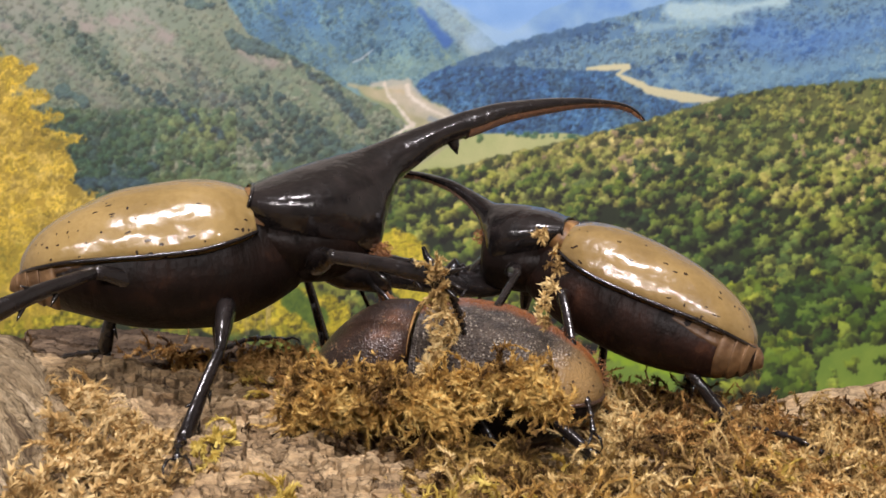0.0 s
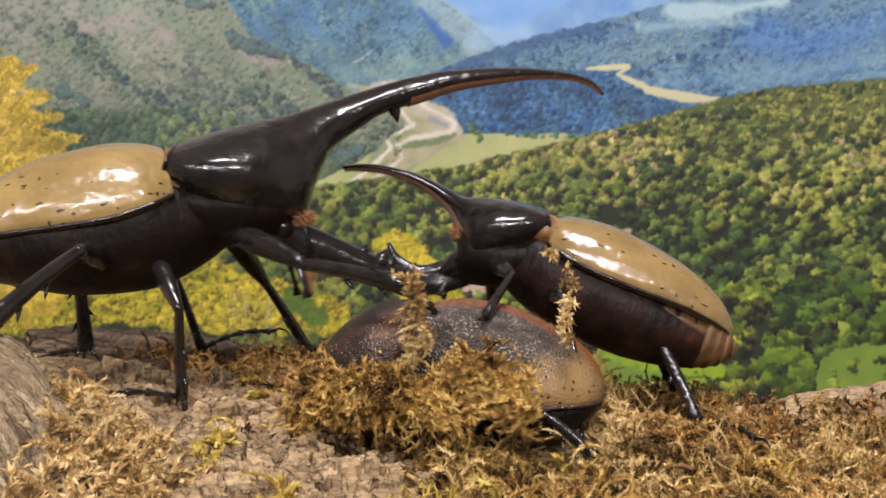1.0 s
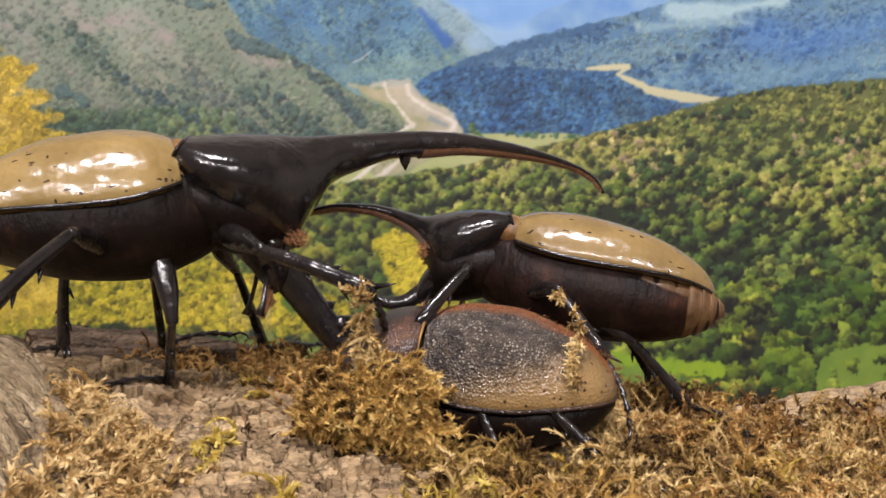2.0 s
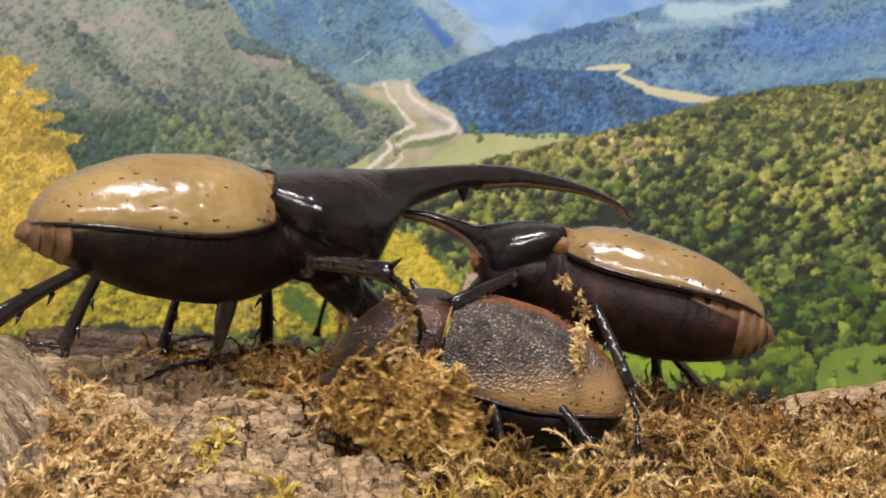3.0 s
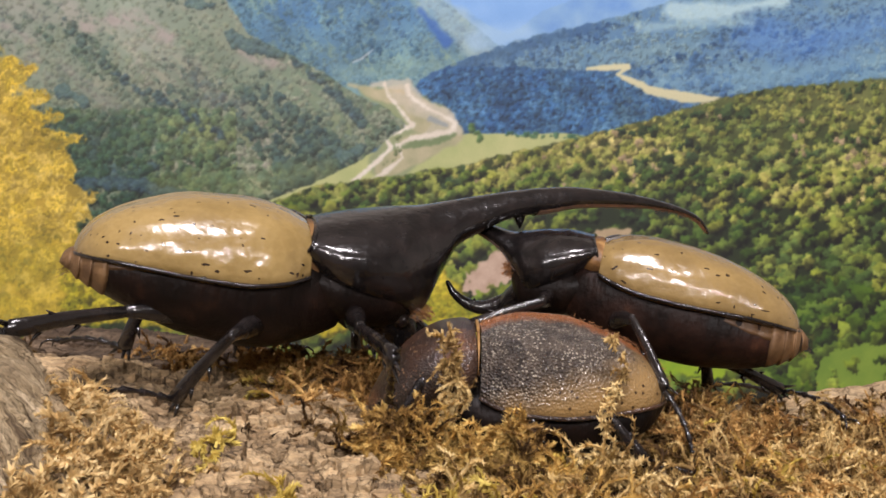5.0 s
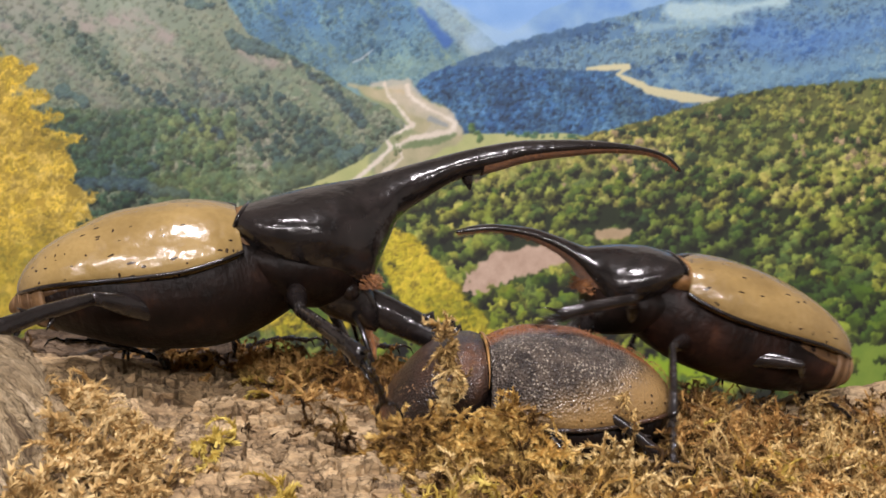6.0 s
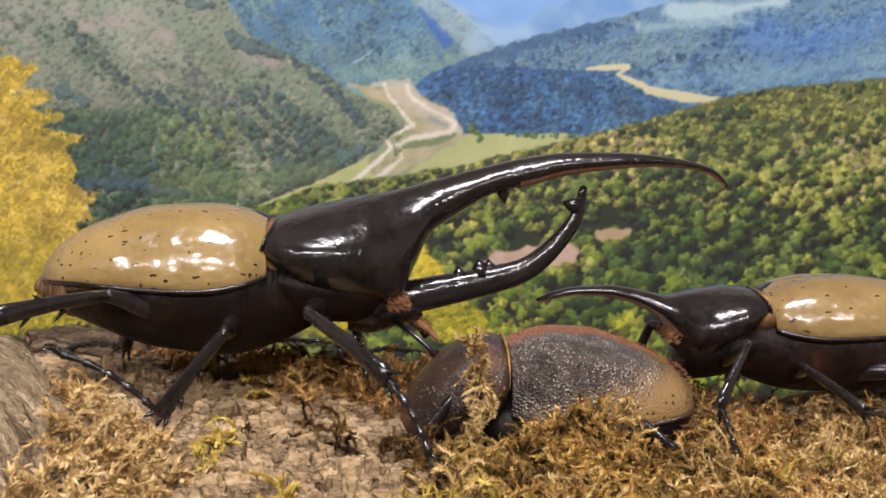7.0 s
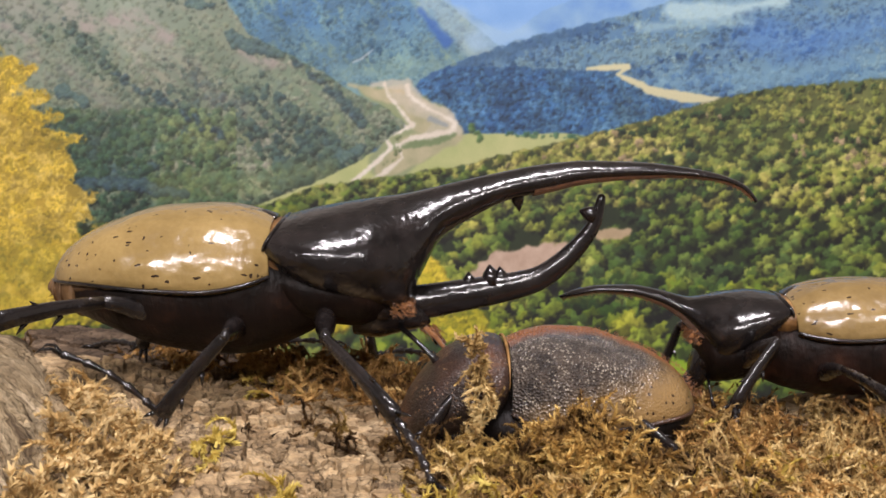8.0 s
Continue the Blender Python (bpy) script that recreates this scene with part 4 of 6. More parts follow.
# ---- moss ----
def moss_mesh(name, roots, ways, lengths, mat, seed, thick=0.35, leaves=9, curl=0.9, leaf=1.5, parent=None):
    """Curling feathery strands: a thin three-sided stem with small pointed leaves. Lengths in mm, roots in metres."""
    rng = np.random.default_rng(seed)
    N, n = len(roots), 10
    roots, ways = np.asarray(roots, float), np.asarray(ways, float)
    L = np.asarray(lengths)[:, None] * MM
    ways = ways / np.linalg.norm(ways, axis=1, keepdims=True)
    pts = np.zeros((N, n, 3))
    pts[:, 0] = roots
    d = ways.copy()
    bend = rng.normal(size=(N, 3)) * curl
    for k in range(1, n):
        d = d + (np.cross(bend, d) + rng.normal(size=(N, 3)) * curl * 0.5) / n
        d /= np.linalg.norm(d, axis=1, keepdims=True)
        pts[:, k] = pts[:, k - 1] + d * L / (n - 1)
    tang = np.gradient(pts, axis=1)
    tang /= np.linalg.norm(tang, axis=2, keepdims=True) + 1e-12
    ref = rng.normal(size=(N, 1, 3))
    s1 = np.cross(tang, ref)
    s1 /= np.linalg.norm(s1, axis=2, keepdims=True) + 1e-12
    s2 = np.cross(tang, s1)
    w = thick * MM * rng.uniform(0.6, 1.3, (N, 1, 1)) * np.linspace(1, 0.35, n)[None, :, None]
    ring = np.stack([pts + w * (math.cos(a) * s1 + math.sin(a) * s2) for a in (0, 2.094, 4.189)], 2)
    stem = ring.reshape(-1, 3)
    base = (np.arange(N) * n * 3)[:, None, None, None]
    kk, jj = np.meshgrid(np.arange(n - 1), np.arange(3), indexing="ij")
    quad = np.stack([kk * 3 + jj, kk * 3 + (jj + 1) % 3, (kk + 1) * 3 + (jj + 1) % 3, (kk + 1) * 3 + jj], -1)[None] + base
    faces = quad.reshape(-1, 4).tolist()
    verts = [stem]
    if leaves:
        at = rng.uniform(0.15, 1, (N, leaves)) * (n - 1)
        k0 = np.minimum(at.astype(int), n - 2)
        f = (at - k0)[..., None]
        rows = np.arange(N)[:, None]
        p = pts[rows, k0] * (1 - f) + pts[rows, k0 + 1] * f
        tg = tang[rows, k0]
        out = rng.normal(size=(N, leaves, 3))
        out = out - tg * (out * tg).sum(-1, keepdims=True)
        out /= np.linalg.norm(out, axis=-1, keepdims=True)
        way = tg * 0.58 + out * 0.78
        side = np.cross(way, tg)
        side /= np.linalg.norm(side, axis=-1, keepdims=True) + 1e-9
        taper = 1.15 - 0.65 * (at / (n - 1))[..., None]
        ln = leaf * MM * taper * rng.uniform(0.6, 1.3, (N, leaves, 1))
        tip = p + way * ln + tg * ln * rng.uniform(0, 0.4, (N, leaves, 1))
        lv = np.stack([p - side * ln * 0.23, p + side * ln * 0.23, tip], 2).reshape(-1, 3)
        o = len(stem) + np.arange(N * leaves)[:, None] * 3
        faces += np.concatenate([o, o + 1, o + 2], 1).tolist()
        verts.append(lv)
    return link_mesh(name, np.concatenate(verts), faces, mat, parent, smooth=False)


def surface_picker(X, Y, Z, keep):
    x, y, z = X[keep], Y[keep], Z[keep]

    def pick(count, wish, rng):
        f = wish(x, y)
        f = np.clip(f, 0, None)
        k = rng.choice(len(x), count, p=f / f.sum())
        return np.c_[x[k] + rng.normal(0, 0.0006, count), y[k] + rng.normal(0, 0.0006, count), z[k]]

    return pick


def bell(x, y, cx, cy, rx, ry):
    return np.exp(-((x - cx) / rx) ** 2 - ((y - cy) / ry) ** 2)


def build_moss(pick, stump):
    def carpet(x, y):
        right = 1 / (1 + np.exp(-(x - 0.024) / 0.006)) * (1 / (1 + np.exp((y - np.where(x > 0.062, 0.006, 0.030)) / 0.004)))
        middle = 0.9 * bell(x, y, -0.006, 0.000, 0.010, 0.012) + 0.5 * bell(x, y, 0.030, -0.048, 0.034, 0.011)
        hollow = 1 - 1.1 * bell(x, y, 0.012, -0.026, 0.032, 0.024)
        bare = 1 / (1 + np.exp(-(x + 0.006) / 0.0022))
        patch = 0.07 + 0.93 * (np.sin(x * 330 + y * 190) * np.sin(y * 280 - x * 130 + 1.3) + 0.6 * np.sin(x * 700 - y * 410) > -0.25)
        middle = middle * (1 - 0.8 * bell(x, y, 0.002, -0.036, 0.018, 0.014))
        return patch * (0.9 * right + middle) * bare * np.clip(hollow, 0, 1) + 0.0008

    def thicket(x, y):
        return bell(x, y, -0.028, 0.020, 0.014, 0.012) + 0.5 * bell(x, y, -0.010, 0.006, 0.012, 0.012) + 0.25 * bell(x, y, -0.062, 0.030, 0.012, 0.012)

    rng = np.random.default_rng(21)
    for name, mat, count, per, size, wish, label in (
            # short dark mat: soil and the shade between tufts, as colour
            ("moss_litter", SHADE_MOSS, 2600, 9, (3, 7), lambda x, y: carpet(x, y) + 0.25 * thicket(x, y), "short dark moss mat, coloured for soil and shade between the tufts"),
            ("moss_carpet", STRAW, 3300, 30, (5, 13), carpet, "straw-coloured dry moss spread over the log"),
            ("moss_carpet", PILE, 1700, 20, (5, 13), carpet, "loose brown moss strands lying on the log"),
            ("moss_carpet", MOSS, 1200, 28, (5, 12), lambda x, y: carpet(x, y) * (0.25 + bell(x, y, 0.010, -0.050, 0.030, 0.016)), "golden moss tufts on the log"),
            ("moss_thicket", PILE, 1300, 24, (4, 12), thicket, "curled rust-brown moss on the log"),
            # darkened strands painted where the female and the hollow cast shade
            ("moss_thicket", SHADE_MOSS, 800, 22, (4, 10), lambda x, y: bell(x, y, 0.010, -0.032, 0.020, 0.014), "dark moss with shade put into its colour under the female beetle"),
            ("moss_tufts", GREENER, 640, 14, (4, 9), lambda x, y: 0.6 * carpet(x, y) + 0.3 * thicket(x, y) + 0.01 + 0.4 * bell(x, y, -0.010, -0.056, 0.016, 0.018), "yellow-green moss sprigs standing on the log")):
        tufts = pick(max(8, count // per), wish, rng)
        high = rng.uniform(0.15, 1.0, len(tufts))
        at = rng.integers(0, len(tufts), count)
        off = rng.normal(0, 0.0024, (count, 3)) * (1, 1, 0.35)
        off[:, 2] += high[at] * 0.0022 * rng.uniform(0, 1, count)
        roots = tufts[at] + off
        ways = off / 0.0024 * 0.75 + rng.normal(size=(count, 3)) * (0.5, 0.5, 0.3) + np.c_[np.zeros(count), -0.1 * np.ones(count), 0.1 + 0.6 * high[at] * np.where(tufts[at, 0] > 0.03, 0.25, 1.0)]
        leafy = 34 if name == "moss_litter" else 64
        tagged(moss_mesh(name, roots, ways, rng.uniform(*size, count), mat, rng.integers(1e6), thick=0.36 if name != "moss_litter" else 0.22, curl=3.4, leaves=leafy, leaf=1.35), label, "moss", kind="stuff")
    # blond moss that creeps up the stump
    x, y, z = stump.T
    f = bell(x, y, -0.057, -0.058, 0.0095, 0.020) * np.exp(-((z - 0.004) / 0.009) ** 2) * (y < -0.015)
    at = rng.choice(len(stump), 80, p=f / f.sum())
    many = rng.integers(0, 80, 1150)
    off = rng.normal(0, 0.0026, (1150, 3))
    ways = rng.normal(size=(1150, 3)) * 0.7 + (0.35, -0.5, 0.25)
    tagged(moss_mesh("stump_moss", stump[at][many] + off * (1, 1, 0.6), ways, rng.uniform(5, 10, 1150), BLOND, 77, thick=0.34, curl=3.0, leaves=76, leaf=1.5), "fluffy blond moss at the foot of the stump", "moss", kind="stuff")


def moss_lobes(name, label, lobes, swell, count, size, leaf, seed, mat):
    """A ragged bunch: short feathery strands that burst from several lobes. Lobes are (x, y, z) in mm."""
    rng = np.random.default_rng(seed)
    lobes = np.asarray(lobes, float)
    at = rng.integers(0, len(lobes), count)
    out = rng.normal(size=(count, 3))
    out /= np.linalg.norm(out, axis=1, keepdims=True)
    roots = (lobes[at] + out * swell * rng.uniform(0.1, 1.0, (count, 1))) * MM
    ways = out + rng.normal(size=(count, 3)) * 0.55 + (0, 0, -0.25)
    ob = moss_mesh(name, roots, ways, rng.uniform(*size, count), mat, seed, thick=0.34, curl=3.0, leaves=int(8 * size[1]), leaf=leaf)
    return tagged(ob, label, "moss", group="loose moss round the female beetle", kind="stuff")


def moss_sprig(name, label, length, wander, count, size, seed, mat):
    """A draped ragged string of moss, length in mm."""
    rng = np.random.default_rng(seed)
    n = max(5, int(length / 2.6))
    z = np.linspace(0.45, -0.55, n) * length
    x = wander * np.sin(np.linspace(0, 5.5, n) + seed) + rng.normal(0, 0.5, n)
    return moss_lobes(name, label, np.c_[x, rng.normal(0, 0.6, n), z], 0.9, count, size, 1.3, seed, mat)


def moss_clump(name, label, radii, lobes, count, size, seed, mat):
    """A loose uneven heap of lobes round its own centre, radii in mm."""
    rng = np.random.default_rng(seed)
    p = rng.normal(size=(lobes, 3))
    p = p / np.linalg.norm(p, axis=1, keepdims=True) * rng.uniform(0.2, 1.05, (lobes, 1)) ** 0.7
    return moss_lobes(name, label, p * radii, 1.8, count, size, 1.45, seed, mat)


# ---- beetles: x points ahead, z up, the joint of the neck at the origin ----
def elytron(stations, side, n=46, m=20, power=0.92):
    """One wing case: (x, top z, rim z, half width) from the shoulder to the tip."""
    rings = []
    for x, zt, zr, w in resample(stations, n):
        row = []
        for j in range(m + 1):
            a = math.pi / 2 * j / m
            y = 0.12 + w * math.sin(a) ** power
            z = zr + (zt - zr) * math.cos(a) ** 0.85 - (0.25 if j == 0 else 0)
            row.append(Vector((x, side * y, z)) * MM)
        rings.append(row)
    k = m + 1
    outer = [v for r in rings for v in r]
    inner = [Vector((v.x * 0.985, v.y * 0.95, v.z - 0.0009)) for v in outer]
    o = len(outer)
    faces = []
    for i in range(n - 1):
        for j in range(m):
            q = (i * k + j, (i + 1) * k + j, (i + 1) * k + j + 1, i * k + j + 1)
            faces.append(q if side < 0 else q[::-1])
            faces.append(tuple(o + v for v in (q[::-1] if side < 0 else q)))
    edge = [i * k + m for i in range(n)]
    for a, b in zip(edge, edge[1:]):
        faces.append((a, b, o + b, o + a) if side < 0 else (a, o + a, o + b, b))
    for i in range(m):
        faces.append((i, i + 1, o + i + 1, o + i) if side < 0 else (i, o + i, o + i + 1, i + 1))
    rim = [tuple(outer[e] / MM) for e in edge]
    return outer + inner, faces, rim


def add_wing_cases(beetle, stations, shell, rim_mat, label):
    for side in (1, -1):
        v, f, rim = elytron(stations, side)
        case = link_mesh("wing_case", v, f, shell, beetle, label=label)
        rv, rf = rings_to_mesh(tube([(x, y + side * 0.05, z - 0.15) for x, y, z in rim], [0.42] * len(rim), 6))
        link_mesh("rim", rv, rf, rim_mat, case, label="narrow black rim")


def leg_parts(beetle, lengths, fat, seed):
    """Thigh, shin and jointed foot, each along its own x."""
    rng = random.Random(seed)
    lf, lt, ls = lengths
    out = []
    prof = [(-0.06, 0.5), (0.08, 1.15), (0.35, 1.5), (0.65, 1.3), (0.9, 0.85), (1.0, 0.75), (1.05, 0.3)]
    v, f = rings_to_mesh(tube([(a * lf, 0, 0.03 * lf * math.sin(a * 3)) for a, _ in prof], [fat * r for _, r in prof], 14, 0.8))
    out.append(link_mesh("thigh", v, f, BLACK, beetle))
    prof = [(-0.03, 0.45), (0.03, 0.72), (0.2, 0.78), (0.5, 0.85), (0.8, 0.98), (0.97, 1.12), (1.02, 0.5)]
    shin = link_mesh("shin", *rings_to_mesh(tube([(a * lt, 0, 0.02 * lt * math.sin(a * 3)) for a, _ in prof], [fat * r for _, r in prof], 12, 0.7)), BLACK, beetle)
    for a, z in ((0.42, -1), (0.60, 1), (0.74, -1), (0.97, -1), (0.99, 1), (1.0, -0.3)):
        k = 1.7 if a > 0.9 else 1.0
        spur = cone((a * lt, 0, z * fat * 0.6), (a * lt + fat * 1.3 * k, rng.uniform(-0.4, 0.4), z * fat * (1.3 + 0.3 * k)), fat * 0.34)
        link_mesh("spur", *spur, BLACK, shin)
    out.append(shin)
    bow = lambda a: 0.10 * ls * math.sin(a * 2.6)
    beads = [(k + q) / 5 for k in range(5) for q in (0.0, 0.25, 0.6, 0.88)] + [1.0]
    fats = [r for _ in range(5) for r in (0.24, 0.34, 0.42, 0.54)] + [0.22]
    meshes = [rings_to_mesh(tube([(a * ls, 0, bow(a)) for a in beads], [fat * r for r in fats], 9))]
    foot = link_mesh("foot", *join(*meshes), BLACK, beetle)
    for y in (-1, 1):
        path = [(ls * 0.99, y * fat * 0.2, bow(1)), (ls + fat * 1.0, y * fat * 0.9, bow(1) + fat * 0.3), (ls + fat * 1.9, y * fat * 1.3, bow(1) - fat * 0.2), (ls + fat * 2.3, y * fat * 1.4, bow(1) - fat * 1.1)]
        v, f = rings_to_mesh(tube(path, [fat * r for r in (0.25, 0.22, 0.15, 0.04)], 7))
        link_mesh("claw", v, f, BLACK, foot)
    out.append(foot)
    return out


def hip_part(parent, at, fat):
    x, y, z = at
    path = [(x - 0.5, y * 0.35, z + 0.5), (x - 0.2, y * 0.65, z + 0.8), (x, y, z + 0.4), (x + 0.3, y * 1.2, z)]
    link_mesh("hip", *rings_to_mesh(tube(path, [fat * 1.0, fat * 1.8, fat * 1.7, fat * 0.7], 14)), BELLY, parent)


def male_beetle(label, sweep, under_shell, shield, cases, shell, head_at, head_horn, belly, tooth_at, legs, seed):
    rng = random.Random(seed)
    beetle = tagged(new("male_beetle"), label, "beetle", group="fighting male beetles")
    v, f = rings_to_mesh(loft(belly, 60, 30, 0.9))
    link_mesh("belly", v, f, under_shell, beetle, label="dark brown shiny underside")
    # ribs of the hind body, which show just below the rim of the wing cases
    sides = [(st[0], st[1], st[3], st[4]) for st in belly]
    for side in (1, -1):
        start, rows = belly[0][0] + 2.5, []
        for i in range(56):
            u = i / 55
            x = start + 25 * u
            zt, zb, w = glide(sides, x)
            zc, h = (zt + zb) / 2, (zt - zb) / 2
            swell = 1.002 + 0.05 * abs(math.sin(math.pi * 25 * u / 4.2)) ** 0.5 * (1 - u)
            span = 4 + 30 * (1 - u) ** 0.8
            rows.append([(x * MM, side * math.sin(a) * w * grow * MM, (zc + math.cos(a) * h * grow) * MM) for a, grow in [(radians(56 + span * j / 9), swell - (0.03 if j in (0, 9) else 0)) for j in range(10)]])
        vv = [p for r in rows for p in r]
        ff = [(i * 10 + j, i * 10 + j + 1, (i + 1) * 10 + j + 1, (i + 1) * 10 + j) for i in range(55) for j in range(9)]
        link_mesh("flank_plate", vv, ff, FLANK, beetle, label="segmented brown flank below the wing case")
    # hairy brown tail plate
    bx, bt, _, bb, bw = belly[0]
    tail_rows = []
    for q, f in ((-0.9, 0.35), (-0.6, 0.75), (0.0, 1.04), (0.7, 1.16), (1.0, 1.05), (2.7, 1.14), (3.0, 1.04), (5.0, 1.11), (5.3, 1.03), (7.6, 1.07), (8.4, 0.98)):
        zt, zb, w = glide(sides, max(bx, bx + q))
        zc, h = (zt + zb) / 2 + 0.25 * min(q, 0), (zt - zb) / 2
        tail_rows.append((bx + q, zc + h * f + 0.2, bx + q - 0.4, zc - h * f * 0.95, w * f))
    tail = loft(tail_rows, 48, 30, 0.9)
    roots = [(bx + rng.uniform(-0.5, 3.5), rng.uniform(-1, 1) * bw, rng.uniform(bb - 1.5, bt)) for _ in range(140)]
    link_mesh("tail_plate", *join(rings_to_mesh(tail), hairs(roots, 1.6, rng, (-1, 0, -0.3), 0.5, 0.07)), TAIL, beetle, label="brown hairy tail plate")
    add_wing_cases(beetle, cases, shell, BLACK, "glossy ochre wing case with dark dashes" if shell is OCHRE else "glossy olive-brown wing case")
    x, zt, zr, w = cases[0]
    low = zr - 5 if shell is OCHRE else zt - 9
    wide = 0.92 if shell is OCHRE else 0.96
    neck = loft([(x - 2.5, zt - 1.0, x - 2.5, low, w * 0.90), (x + 1.4, zt + (0.2 if shell is OLIVE else -0.3), x + 1.4, low - 1, w * wide), (x + 4.5, zt - 1.2, x + 4.5, low, w * 0.8)], 12, 26)
    link_mesh("neck", *rings_to_mesh(neck), NECK, beetle, label="brown neck skin between shield and wing cases")
    shieldlet = loft([(x - 5.5, zt + 1.5, x - 5.5, zt - 1, 0.5), (x - 2.5, zt + 1.4, x - 2.5, zt - 1, 2.6), (x + 0.3, zt + 0.3, x + 0.3, zt - 1, 3.2)], 10, 14)
    link_mesh("scutellum", *rings_to_mesh(shieldlet), BLACK, beetle, label="small black plate behind the neck")
    # chest shield, drawn out into the upper horn
    v, f = rings_to_mesh(loft(shield, 90, 36, 0.86, 0.3, sweep))
    tooth = [cone((tooth_at[0], 0, tooth_at[1] + 5.0), (tooth_at[0] + 0.9, 0, tooth_at[1] + 0.2), 2.0, 10)] if tooth_at else []
    chest = link_mesh("chest_shield", *join((v, f), *tooth), BLACK, beetle, label="glossy black chest shield with a long forward horn")
    border = [s for s in resample(shield, 90)[:1]][0]
    ring = loft([tuple(border), tuple(border)], 2, 40, 0.86, 0.3, sweep)[0]
    path = [(a / MM - 0.1, b / MM * 1.02, c / MM) for a, b, c in ring]
    link_mesh("rim", *rings_to_mesh(tube(path + path[:1], [0.34] * 41, 6)), BLACK, chest)
    fine = resample(shield, 120)
    start = next(i for i, s in enumerate(fine) if s[4] < shield[2][4] * 0.62 and (not tooth_at or s[2] > tooth_at[0] + 3))
    strip, roots = [], []
    for i in range(start, 117):
        tx, tz, bx, bz, w = fine[i]
        cx, cz, hx, hz = (tx + bx) / 2, (tz + bz) / 2, (tx - bx) / 2, (tz - bz) / 2
        strip.append([((cx + hx * math.cos(t) * 1.05) * MM, w * 1.06 * math.sin(t) * MM, (cz + hz * math.cos(t) * 1.10) * MM) for t in [radians(122 + 116 * j / 10) for j in range(11)]])
        for _ in range(10):
            t = radians(rng.uniform(115, 245))
            roots.append((cx + hx * math.cos(t), w * math.sin(t), cz + hz * math.cos(t)))
    vv = [p for r in strip for p in r]
    ff = [(i * 11 + j, i * 11 + j + 1, (i + 1) * 11 + j + 1, (i + 1) * 11 + j) for i in range(len(strip) - 1) for j in range(10)]
    link_mesh("horn_down", *join((vv, ff), hairs(roots, 0.7, rng, (0, 0, -1), 0.6, 0.08)), DOWN, chest, label="rusty velvet down under the horn")
    # tuft where shield and head meet
    tx, tz, bx, bz, w = shield[4]
    tuft = [(bx + rng.uniform(-2.0, 2.8), rng.uniform(-0.8, 0.8) * w, bz + rng.uniform(0.2, 3.2)) for _ in range(1500)]
    link_mesh("tuft", *hairs(tuft, 0.9, rng, (0.9, 0, -0.5), 0.4, 0.12), DOWN, chest, label="tuft of rusty hair above the head")
    under = loft([(-1, 0, -1, min(shield[1][3] - 3, -8), shield[1][4] * 0.75), (6, 0, 6, shield[2][3] - 5.5, shield[2][4] * 0.8), (shield[3][0], 0, shield[3][0] - 1, shield[3][3] - 4.5, shield[3][4] * 0.78),
                  (shield[4][0] - 1, 0, shield[4][0] - 1, shield[4][3] - 1.0, shield[4][4] * 0.6)], 24, 26)
    link_mesh("chest_underside", *rings_to_mesh(under), BELLY, chest)
    # head with its upturned horn
    k = head_horn["size"]
    skull = loft([(-4 * k, 4 * k, -4 * k, -4.5 * k, 5.2 * k), (0, 4.2 * k, 0, -5 * k, 6.0 * k), (4 * k, 3.2 * k, 4 * k, -4 * k, 5.0 * k), (7 * k, 1.5 * k, 7.5 * k, -3.2 * k, 3.2 * k), (8.5 * k, 0, 9 * k, -2.4 * k, 1.4 * k)], 26, 22)
    head = link_mesh("head", *rings_to_mesh(skull), BLACK, beetle)
    pts = resample(head_horn["path"], 34)
    radii = [head_horn["thick"] * (1.12 - 0.92 * (i / 33) ** 1.6) * (0.3 if i == 33 else 1) for i in range(34)]
    horn = [rings_to_mesh(tube([(p[0], 0, p[1]) for p in pts], radii, 14, 0.85))]
    for at, high in head_horn["teeth"]:
        p, q = pts[int(at * 33)], pts[int(at * 33) + 1]
        d = Vector((q[0] - p[0], 0, q[1] - p[1])).normalized()
        up = Vector((-d.z, 0, d.x))
        b = Vector((p[0], 0, p[1])) + up * radii[int(at * 33)] * 0.4
        horn.append(cone(tuple(b), tuple(b + up * high + d * 0.3), high * 0.62, 10))
    link_mesh("head_horn", *join(*horn), BLACK, head, label="upturned black head horn with small teeth")
    for side in (1, -1):
        bm = bmesh.new()
        bmesh.ops.create_uvsphere(bm, u_segments=14, v_segments=10, radius=1.7 * k * MM)
        bmesh.ops.translate(bm, verts=bm.verts, vec=Vector((1.0 * k, side * 5.4 * k, 0.4 * k)) * MM)
        me = bpy.data.meshes.new("eye")
        bm.to_mesh(me)
        bm.free()
        me.materials.append(EYE_BLACK)
        eye = new("eye", me)
        eye.parent = head
        path = [(4 * k, side * 4 * k, -2.5 * k), (6.5 * k, side * 7 * k, -4 * k), (9 * k, side * 8.5 * k, -6 * k), (10.5 * k, side * 8.6 * k, -7.5 * k)]
        link_mesh("feeler", *rings_to_mesh(tube(path, [0.5 * k, 0.4 * k, 0.45 * k, 0.9 * k], 8)), BLACK, head)
        path = [(8 * k, side * 1.5 * k, -3 * k), (10 * k, side * 2 * k, -4.6 * k), (11.5 * k, side * 2.2 * k, -6.4 * k)]
        link_mesh("mouth_brush", *join(rings_to_mesh(tube(path, [0.5 * k, 0.45 * k, 0.4 * k], 7)),
                  hairs([(rng.uniform(7, 10) * k, side * rng.uniform(0, 2.5) * k, -3 * k) for _ in range(60)], 2.0 * k, rng, (0.6, 0, -1), 0.5, 0.08)), DOWN, head, label="rusty mouth hairs")
    limbs = {}
